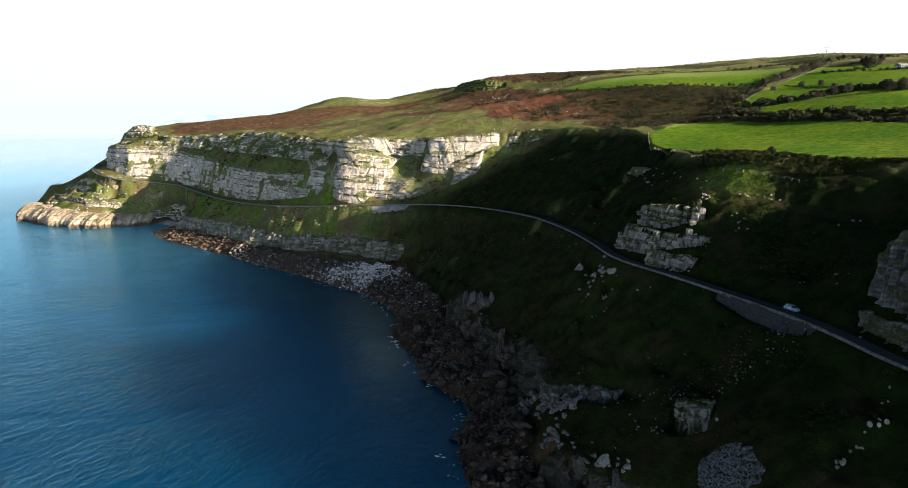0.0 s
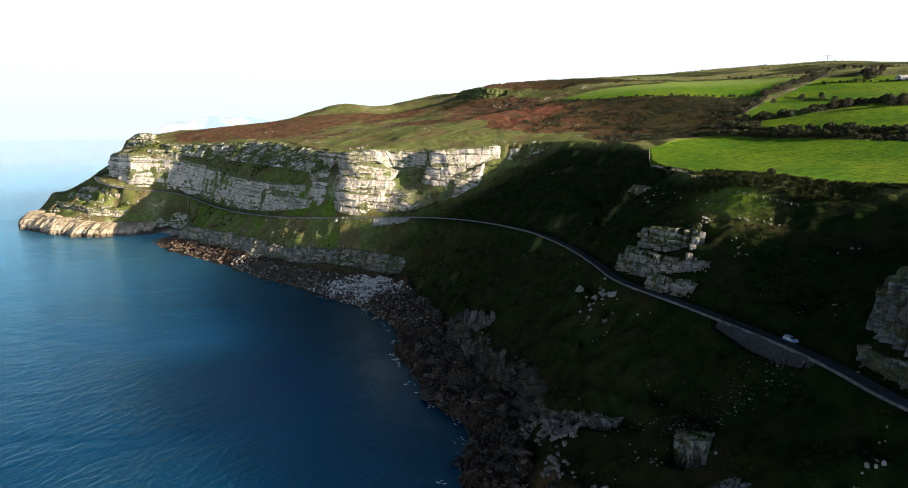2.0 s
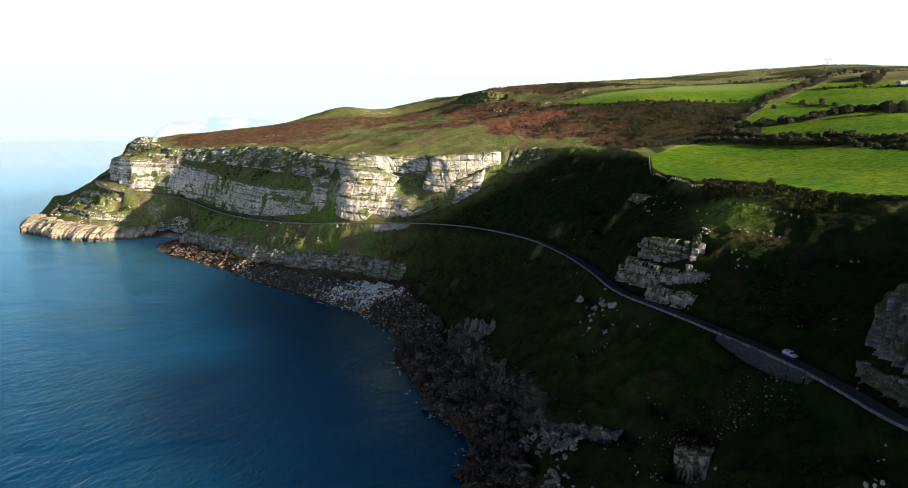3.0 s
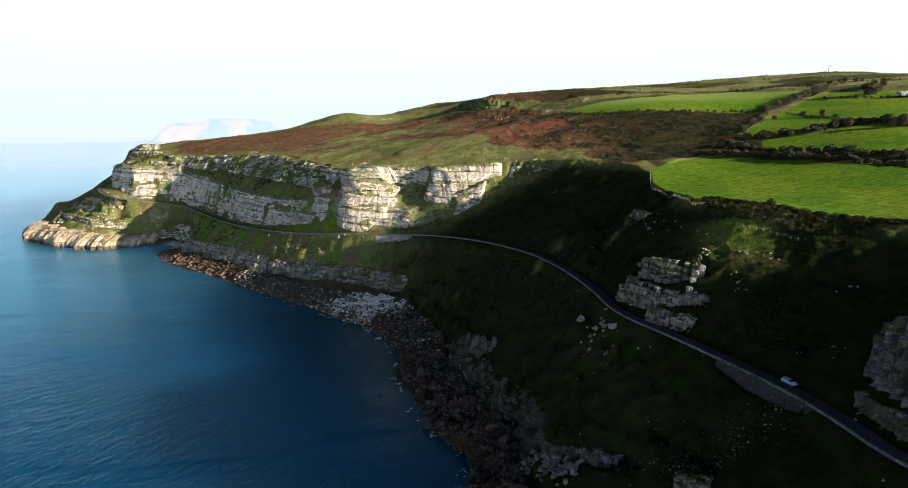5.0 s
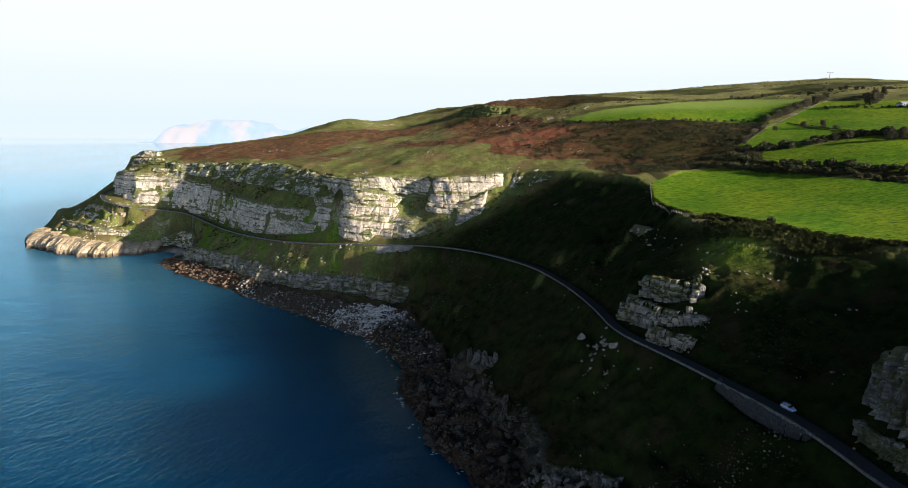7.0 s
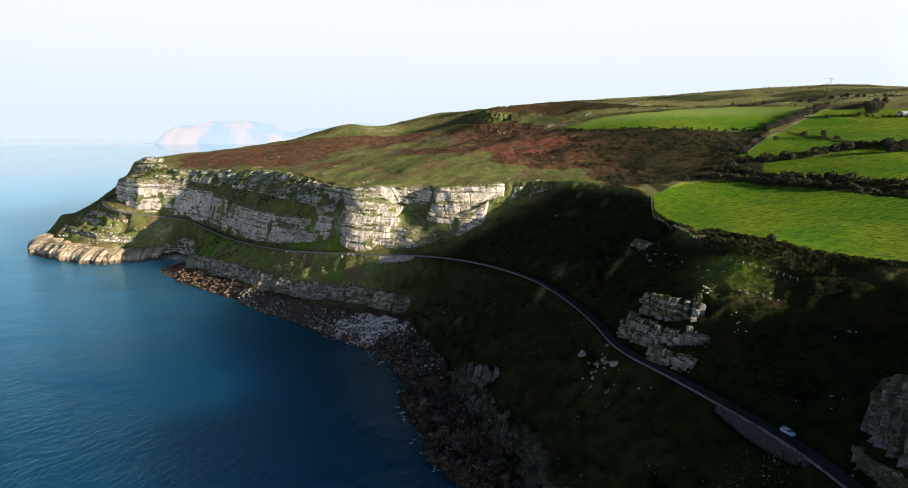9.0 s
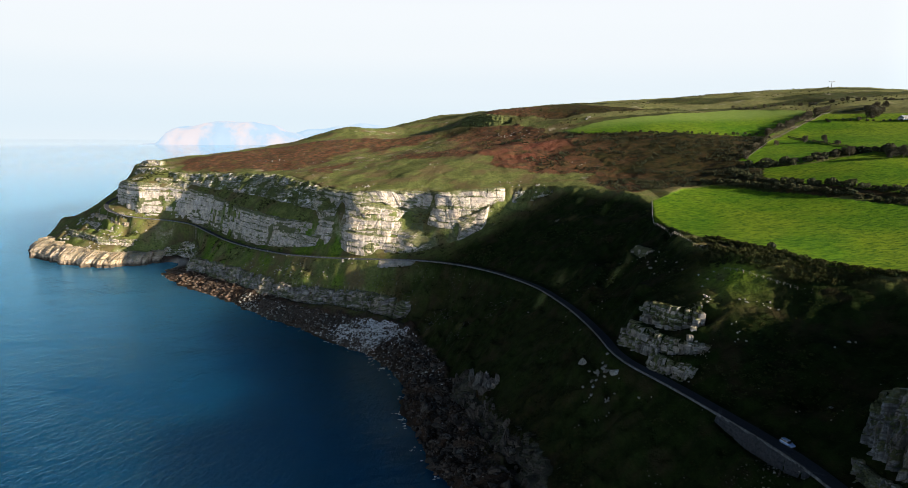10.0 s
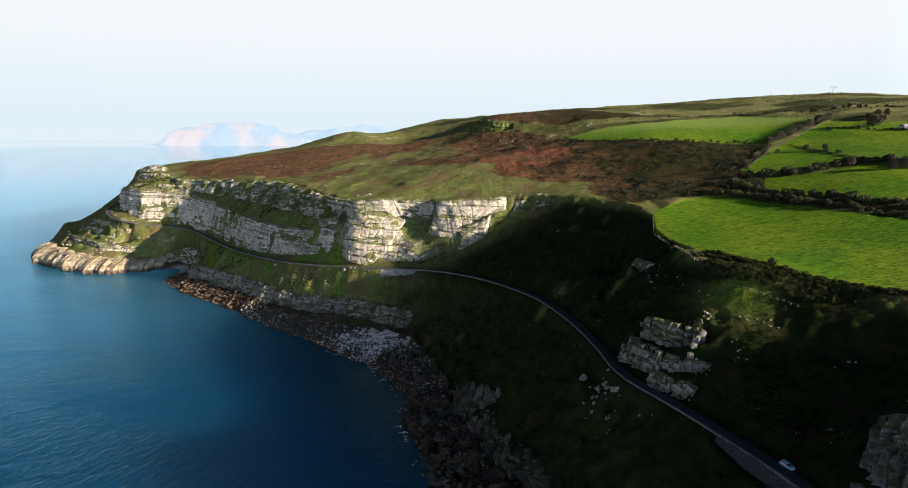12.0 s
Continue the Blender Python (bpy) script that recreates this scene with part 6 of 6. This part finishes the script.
bay_scrub = lambda x, y, z: (z > 14) & (z < 86) & (nearest(road_line, x, y, 8)[0] > 4.5) & (fbm(x, y, 14, 3, 38) > 0.1)
scattered("bay_scrub", clump_mesh(55, 26, 0.8, 0.22), strewn(3200, bay_scrub, (-300, 60, 400, 700), (0.4, 1.7), 14), GORSE, "low dark scrub on the slope under the cliff", "scrub")
far_scrub = lambda x, y, z: clear_of_fields(x, y) & (fbm(x * 0.4 + 0.2 * y, y, 30, 3, 69) > 0.05)
scattered("hilltop_scrub", scrub, strewn(1800, far_scrub, (60, 640, 600, 900), (0.4, 1.3), 15), GORSE, "scattered gorse on the hilltop", "scrub")
tuft = clump_mesh(52, 6, 0.5)
TUFT = leaf_material("rough_grass_tussock", (0.009, 0.015, 0.004), (0.024, 0.032, 0.008), (0.018, 0.017, 0.007))
turf = lambda x, y, z: (z > 10) & clear_of_fields(x, y) & (nearest(road_line, x, y, 8)[0] > 4.0)
scattered("grass_tussocks", tuft, strewn(4500, turf, (25, 165, 105, 330), (0.25, 0.7), 16), TUFT, "rough grass tussocks on the slope", "grass")
brow = rounded([(132, 280, 0), (138, 258, 0), (143, 247, 0), (147, 233, 0), (155, 223, 0), (162, 212, 0), (178, 198, 0)], 2, 1)
brow_scrub = lambda x, y, z: (nearest(brow, x - 1.5, y, 9)[0] < 3.2) | ((nearest(brow, x + 5, y + 2, 9)[0] < 5) & (fbm(x, y, 8, 2, 48) > 0.0) & (y > 222))
scattered("brow_scrub", clump_mesh(54, 34, 0.9, 0.2), strewn(1500, brow_scrub, (115, 185, 190, 290), (0.6, 1.6), 17), GORSE, "dark gorse along the brow below the field", "scrub")

bush = clump_mesh(53, 46, 1.1, 0.17)
bank = rounded([(124, 254, 0), (131, 245, 0), (139, 236, 0), (147, 226, 0), (156, 214, 0)], 2, 1)
bank_scrub = lambda x, y, z: (nearest(bank, x, y, 12)[0] < 6.5 + 3 * fbm(x, y, 7, 2, 47)) & clear_of_fields(x, y)
scattered("bank_thicket", bush, strewn(900, bank_scrub, (112, 170, 200, 270), (0.6, 1.6), 18), GORSE, "dense dark gorse scrub on the bank below the field", "scrub")
bay_rocks = lambda x, y, z: (z > 10) & (z < 44) & (fbm(x, y, 9, 3, 87) > 0.1)
scattered("bay_slope_stones", small, np.vstack([strewn(700, bay_rocks, (-60, 60, 340, 450), (0.15, 0.6), 24), strewn(200, bay_rocks, (-220, -60, 430, 600), (0.25, 0.7), 25)]), DARK_ROCK, "grey stones showing in the turf above the bay", "stones")


# ---- walls, fences and small works ----
def box(bm, centre, size, turn=0.0, taper=1.0, bevel=0.0):
    """A block standing on its centre's height, narrower at the top by taper."""
    c, s = math.cos(turn), math.sin(turn)
    rings = []
    for k, (z, f) in enumerate(((0, 1.0), (size[2], taper))):
        ring = []
        for u, v in ((-1, -1), (1, -1), (1, 1), (-1, 1)):
            x, y = u * size[0] / 2 * f, v * size[1] / 2 * f
            ring.append(bm.verts.new((centre[0] + c * x - s * y, centre[1] + s * x + c * y, centre[2] + z)))
        rings.append(ring)
    faces = [bm.faces.new(rings[0][::-1]), bm.faces.new(rings[1])]
    for i in range(4):
        faces.append(bm.faces.new((rings[0][i], rings[0][(i + 1) % 4], rings[1][(i + 1) % 4], rings[1][i])))
    if bevel:
        bmesh.ops.bevel(bm, geom=list({e for f in faces for e in f.edges}), offset=bevel, segments=1, affect="EDGES")


COPING = boulder_stone("weathered_parapet_stone", (0.25, 0.25, 0.265), (0.022, 0.023, 0.026), 0.9)
REVETMENT = boulder_stone("blue_grey_masonry", (0.050, 0.053, 0.062), (0.018, 0.019, 0.023), 0.5)
DRYSTONE = boulder_stone("pale_dry_stone", (0.095, 0.088, 0.07), (0.04, 0.037, 0.03), 0.4)
WOOD = plain("silvered_fence_wood", (0.15, 0.135, 0.115), (0.24, 0.22, 0.19), 0.2, 0.9)
STEEL = plain("galvanised_steel", (0.42, 0.43, 0.44), (0.52, 0.53, 0.54), 0.3, 0.45, 0.8)


def stone_wall(name, line, high, thick, material, label, block=1.3, seed=3, body=True):
    """A rough wall along a line of x, y, z: a course of uneven blocks under a ragged coping."""
    r = random.Random(seed)
    bm = bmesh.new()
    p = rounded(line, block, 1)
    for a, b in zip(p[:-1], p[1:]):
        mid, turn = (a + b) / 2, math.atan2(b[1] - a[1], b[0] - a[0])
        gap = math.hypot(b[0] - a[0], b[1] - a[1])
        box(bm, (mid[0], mid[1], mid[2] - 0.2), (gap * 1.01, thick, 0.2 + high * r.uniform(0.72, 0.82)), turn, 0.95)
        for k in (-0.25, 0.25):
            box(bm, (mid[0] + k * (b[0] - a[0]), mid[1] + k * (b[1] - a[1]), mid[2] + high * 0.7), (gap * 0.47, thick * r.uniform(1.0, 1.25), high * r.uniform(0.2, 0.42)), turn + r.uniform(-0.06, 0.06), 0.85)
    me = finish(bm, name, material)
    return tagged(new(name, me), label, "wall", kind="structure")


edge = along_road(-2.95, 0.0)
keep = (edge[:, 1] > 95) & (edge[:, 1] < 700)
stone_wall("parapet_wall", [tuple(q) for q in edge[keep][::4]], 0.60, 0.32, COPING, "low pale stone parapet along the seaward edge of the road")
rock_face("retaining_wall", *CRAGS["retaining_wall"], "tall blue-grey masonry wall holding up the road", REVETMENT, 131, step=0.3, rise=0.3, bulge=0.5, bed=(0.5, 0.9), block=(0.6, 1.3), ledge=0.15, tier=1.5, facet=4, mossy=0.1, joints=0.3, out=0.8, cap=0.8, sink=2.0, columns=0.2, crack=0.2, category="wall")
field_wall = [(386, 577), (352, 551), (318, 525), (285, 501), (262, 472), (233, 441)]
stone_wall("field_wall", [(x, y, float(ground_at(x, y)[0])) for x, y, _ in rounded([(x, y, 0) for x, y in field_wall], 4, 1)], 0.35, 0.35, DRYSTONE, "pale dry-stone wall between the fields", 1.6)


def post_fence(line, gap, high, label):
    """Posts with two wires strung between them."""
    r = random.Random(len(line))
    root = tagged(new("fence"), label, "fence", "field fences")
    p = rounded([(x, y, 0) for x, y in line], gap, 1)
    root.location = (p[0, 0], p[0, 1], float(ground_at(p[0, 0], p[0, 1])[0]))
    o = Vector(root.location)
    shape = bmesh.new()
    box(shape, (0, 0, -0.4), (0.16, 0.16, high + 0.4), 0, 0.9, 0.015)
    shared = finish(shape, "post", WOOD)
    tops = []
    for q in p:
        z = float(ground_at(q[0], q[1])[0])
        ob = new("post", shared)
        ob.parent = root
        ob.matrix_local = Matrix.LocRotScale(Vector((q[0], q[1], z)) - o, Euler((r.uniform(-0.08, 0.08), r.uniform(-0.08, 0.08), r.uniform(0, 1.5))), None)
        tops.append(Vector((q[0], q[1], z)) - o)
    for k in (0.55, 0.92):
        bm = bmesh.new()
        for a, b in zip(tops[:-1], tops[1:]):
            limb(bm, a + Vector((0, 0, high * k)), b + Vector((0, 0, high * k)), 0.012, 0.012, 4)
        part("wire", bm, STEEL, root)


post_fence([(137, 363), (131, 346), (127, 334), (125, 319), (124.5, 303), (122.5, 283), (123, 273), (125, 264)], 2.4, 1.3, "weathered post and wire fence round the field corner")
post_fence([(122, 242), (128, 234), (134, 226), (139, 218)], 2.6, 1.2, "leaning post fence on the sunlit bank")

# ---- car ----
PAINT = plain("silver_blue_car_paint", (0.24, 0.36, 0.60), (0.30, 0.42, 0.66), 0.6, 0.28, 0.2, 0.5, 0)
DARK_GLASS = plain("dark_car_glass", (0.010, 0.011, 0.013), (0.014, 0.015, 0.017), 0.5, 0.06, 0, 0.6, 0)
RUBBER = plain("black_rubber", (0.018, 0.018, 0.018), (0.028, 0.028, 0.028), 0.2, 0.8)
LAMP_GLASS = plain("clear_lamp_glass", (0.62, 0.64, 0.66), (0.72, 0.74, 0.76), 0.2, 0.15, 0, 0.6, 0)
RED_LAMP = plain("red_lamp_glass", (0.30, 0.02, 0.02), (0.36, 0.03, 0.03), 0.2, 0.2, 0, 0.6, 0)


def car(x, y, z, heading, slope=0.0):
    root = tagged(new("car"), "pale blue small estate car standing on the cliff road", "car")
    root.matrix_basis = Matrix.LocRotScale((x, y, z), Euler((0, slope, heading)), None)

    def ring(px, wide, low, high, top_wide):
        w, t = wide / 2, top_wide / 2
        return [(px, -w * 0.92, low), (px, -w, low + 0.2), (px, -w, high - 0.18), (px, -t, high), (px, t, high), (px, w, high - 0.18), (px, w, low + 0.2), (px, w * 0.92, low)]
    bm = bmesh.new()
    tube(bm, [ring(-2.08, 1.50, 0.42, 0.85, 1.40), ring(-1.98, 1.70, 0.28, 1.00, 1.58), ring(-1.2, 1.76, 0.24, 1.02, 1.64), ring(0.6, 1.76, 0.24, 1.00, 1.62),
              ring(1.25, 1.74, 0.24, 0.93, 1.54), ring(1.85, 1.66, 0.28, 0.82, 1.40), ring(2.08, 1.44, 0.40, 0.70, 1.20)])
    bmesh.ops.recalc_face_normals(bm, faces=bm.faces)
    part("body", bm, PAINT, root)
    bm = bmesh.new()
    tube(bm, [[(-1.95, -0.76, 1.0), (-1.95, 0.76, 1.0), (-1.72, 0.62, 1.46), (-1.72, -0.62, 1.46)], [(-1.0, -0.80, 1.0), (-1.0, 0.80, 1.0), (-1.0, 0.64, 1.52), (-1.0, -0.64, 1.52)],
              [(0.1, -0.80, 1.0), (0.1, 0.80, 1.0), (0.05, 0.64, 1.52), (0.05, -0.64, 1.52)], [(0.95, -0.77, 0.97), (0.95, 0.77, 0.97), (0.38, 0.62, 1.45), (0.38, -0.62, 1.45)]])
    bmesh.ops.recalc_face_normals(bm, faces=bm.faces)
    part("cabin_glass", bm, DARK_GLASS, root, "dark side windows and windscreen")
    bm = bmesh.new()
    tube(bm, [[(-1.80, -0.66, 1.44), (-1.80, 0.66, 1.44), (-1.80, 0.60, 1.50), (-1.80, -0.60, 1.50)], [(-1.0, -0.69, 1.50), (-1.0, 0.69, 1.50), (-1.0, 0.60, 1.57), (-1.0, -0.60, 1.57)],
              [(0.45, -0.67, 1.44), (0.45, 0.67, 1.44), (0.42, 0.60, 1.50), (0.42, -0.60, 1.50)]])
    bmesh.ops.recalc_face_normals(bm, faces=bm.faces)
    part("roof", bm, PAINT, root)
    for px in (-0.98, 0.10):
        bm = bmesh.new()
        for sy in (-1, 1):
            tube(bm, [[(px - 0.05, sy * 0.82, 0.98), (px + 0.05, sy * 0.82, 0.98), (px + 0.05, sy * 0.80, 0.98), (px - 0.05, sy * 0.80, 0.98)],
                      [(px - 0.05, sy * 0.66, 1.52), (px + 0.05, sy * 0.66, 1.52), (px + 0.05, sy * 0.64, 1.52), (px - 0.05, sy * 0.64, 1.52)]])
        part("pillar", bm, PAINT, root)
    for px in (-1.28, 1.30):
        for sy in (-1, 1):
            spin = Matrix.Translation((px, sy * 0.78, 0.31)) @ Matrix.Rotation(radians(90), 4, "X")
            bm = bmesh.new()
            bmesh.ops.create_cone(bm, cap_ends=True, segments=20, radius1=0.31, radius2=0.31, depth=0.2, matrix=spin)
            wheel = part("wheel", bm, RUBBER, root)
            bm = bmesh.new()
            bmesh.ops.create_cone(bm, cap_ends=True, segments=14, radius1=0.19, radius2=0.19, depth=0.22, matrix=spin)
            part("rim", bm, STEEL, wheel, "grey alloy rim")
    for sy in (-1, 1):
        bm = bmesh.new()
        box(bm, (2.0, sy * 0.58, 0.58), (0.14, 0.30, 0.14), 0, 0.9, 0.02)
        part("headlight", bm, LAMP_GLASS, root, "clear headlight")
        bm = bmesh.new()
        box(bm, (-2.0, sy * 0.70, 0.70), (0.12, 0.16, 0.24), 0, 0.9, 0.02)
        part("tail_light", bm, RED_LAMP, root, "red tail light")
        bm = bmesh.new()
        box(bm, (0.62, sy * 0.96, 0.95), (0.10, 0.18, 0.12), 0, 0.85, 0.02)
        part("mirror", bm, PAINT, root)
    return root


car(102.9, 160.4, 50.56, math.atan2(-0.96, 0.29))

# ---- cable-car pylon and farm on the hill ----
PYLON_STEEL = plain("dark_weathered_steel", (0.10, 0.105, 0.11), (0.15, 0.155, 0.16), 0.3, 0.6, 0.3)
px, py = 529.0, 796.0
pz = float(ground_at(px, py)[0])
pylon = tagged(new("pylon"), "grey steel cable-car pylon on the hilltop", "pylon")
pylon.location = (px, py, pz)
bm = bmesh.new()
limb(bm, (0, 0, -1), (0, 0, 7.6), 0.5, 0.3, 10)
part("mast", bm, PYLON_STEEL, pylon)
bm = bmesh.new()
box(bm, (0, 0, 7.4), (7.0, 0.5, 0.55), 0.0, 0.9)
part("crossarm", bm, PYLON_STEEL, pylon)
for sx in (-1, 1):
    bm = bmesh.new()
    box(bm, (sx * 3.1, 0, 6.9), (0.7, 2.2, 0.6), 0.0, 0.8)
    part("sheave_box", bm, PYLON_STEEL, pylon)

WHITEWASH = plain("whitewashed_wall", (0.28, 0.28, 0.275), (0.36, 0.36, 0.355), 0.8, 0.9)
ROOFING = plain("grey_slate_roof", (0.10, 0.105, 0.115), (0.16, 0.165, 0.175), 0.6, 0.7)
GLASS = plain("dark_window_glass", (0.02, 0.022, 0.025), (0.03, 0.032, 0.035), 0.5, 0.1, 0, 0.6, 0)


def cottage(x, y, turn, length, depth, high, label):
    root = tagged(new("house"), label, "house", "farm buildings")
    root.matrix_basis = Matrix.LocRotScale((x, y, float(ground_at(x, y)[0]) - 0.3), Euler((0, 0, turn)), None)
    bm = bmesh.new()
    box(bm, (0, 0, 0), (length, depth, high))
    part("wall", bm, WHITEWASH, root)
    bm = bmesh.new()
    l, d, h = length / 2 + 0.3, depth / 2 + 0.35, high - 0.05
    prism = [[(sx * l, -d, h), (sx * l, d, h), (sx * l, 0, h + depth * 0.36)] for sx in (-1, 1)]
    tube(bm, prism)
    bmesh.ops.recalc_face_normals(bm, faces=bm.faces)
    part("roof", bm, ROOFING, root)
    for k in (-0.3, 0.0, 0.3):
        for sy in (-1, 1):
            bm = bmesh.new()
            box(bm, (k * length, sy * depth / 2, 1.0), (1.1, 0.12, 1.2))
            part("window", bm, GLASS, root)
    bm = bmesh.new()
    box(bm, (length * 0.38, 0, high + depth * 0.2), (0.8, 0.8, depth * 0.25))
    part("chimney", bm, WHITEWASH, root)


cottage(394, 497, 0.3, 10, 5.0, 2.0, "white farmhouse with a grey slate roof beside trees")
cottage(400, 489, 0.7, 8, 4.5, 1.9, "small white farm building with a grey roof")

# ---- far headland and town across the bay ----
# pale haze is put in as a glow; the land itself gives no light
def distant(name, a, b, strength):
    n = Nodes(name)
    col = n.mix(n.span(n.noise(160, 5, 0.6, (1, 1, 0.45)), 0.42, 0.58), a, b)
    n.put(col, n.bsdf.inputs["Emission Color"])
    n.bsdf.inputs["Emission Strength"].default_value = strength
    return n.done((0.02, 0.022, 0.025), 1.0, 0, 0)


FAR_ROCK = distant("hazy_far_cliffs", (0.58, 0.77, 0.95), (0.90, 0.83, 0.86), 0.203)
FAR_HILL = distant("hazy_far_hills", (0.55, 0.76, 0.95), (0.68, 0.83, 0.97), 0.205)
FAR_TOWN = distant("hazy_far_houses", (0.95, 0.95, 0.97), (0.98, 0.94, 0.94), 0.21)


def far_hill(name, profile, y, depth, material, label, seed):
    """A distant hill: crest heights along x, falling to the sea in front."""
    p = np.array(profile, float)
    xs = np.arange(p[0, 0], p[-1, 0], 14.0)
    crest = np.interp(xs, p[:, 0], p[:, 1])
    crest = np.convolve(np.pad(crest, 1, mode="edge"), np.ones(3) / 3, "valid") + 5 * fbm(xs, xs * 0, 60, 3, seed) * (crest > 8)
    v = np.linspace(0, 1, 22)
    X, V = np.meshgrid(xs, v)
    shape = np.sin(np.clip(V * 1.5, 0, 1) * math.pi / 2) ** 0.6
    Z = crest * shape + 6 * fbm(X, V * 300, 70, 3, seed + 1) * smooth(0, 0.2, V) * (crest > 8)
    Y = y + depth * V + 50 * fbm(X, V * 200, 170, 3, seed + 2) + 0.08 * (X + 1500)
    me, _ = sheet(name, X, Y, np.maximum(Z, -2), [material])
    tagged(new(name, me), label, "headland", kind="structure")


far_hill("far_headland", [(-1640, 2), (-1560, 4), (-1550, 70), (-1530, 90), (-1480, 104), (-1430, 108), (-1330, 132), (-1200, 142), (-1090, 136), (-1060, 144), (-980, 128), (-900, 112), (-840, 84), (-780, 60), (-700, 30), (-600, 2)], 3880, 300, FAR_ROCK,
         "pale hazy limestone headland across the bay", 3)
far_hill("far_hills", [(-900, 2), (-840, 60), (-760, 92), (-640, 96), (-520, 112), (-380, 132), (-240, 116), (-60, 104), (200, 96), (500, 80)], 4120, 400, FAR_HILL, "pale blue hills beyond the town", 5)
r = random.Random(21)
bm = bmesh.new()
for _ in range(130):
    u = r.random()
    x = -880 + 560 * u
    box(bm, (x, 4050 + 0.06 * (x + 900) + r.uniform(-20, 20), r.uniform(-1, 30) + 8 * u), (r.uniform(8, 24), 10, r.uniform(5, 11)), r.uniform(-0.3, 0.3), 0.95)
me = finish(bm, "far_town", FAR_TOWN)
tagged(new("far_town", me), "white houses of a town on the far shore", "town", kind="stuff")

# ---- foam at the waterline ----
FOAM = plain("sea_foam", (0.55, 0.58, 0.60), (0.75, 0.77, 0.78), 0.3, 0.9)
r = random.Random(31)
bm = bmesh.new()
for _ in range(420):
    q = shore_line[r.randrange(len(shore_line))]
    if not 120 < q[1] < 480:
        continue
    x, y = q[0] + r.uniform(-5, 1), q[1] + r.uniform(-3, 3)
    if float(lie(x, y)) > -0.15:
        continue
    for _ in range(r.randrange(2, 7)):
        cx, cy, k = x + r.gauss(0, 1.6), y + r.gauss(0, 0.9), r.uniform(0.1, 0.5)
        ring = [bm.verts.new((cx + math.cos(a) * k * r.uniform(0.7, 2.2), cy + math.sin(a) * k * r.uniform(0.4, 1.0), 0.05)) for a in np.linspace(0, 5.5, 7)]
        bm.faces.new(ring)
me = finish(bm, "sea_foam", FOAM)
tagged(new("sea_foam", me), "thin white flecks of foam by the rocks", "foam", kind="stuff")
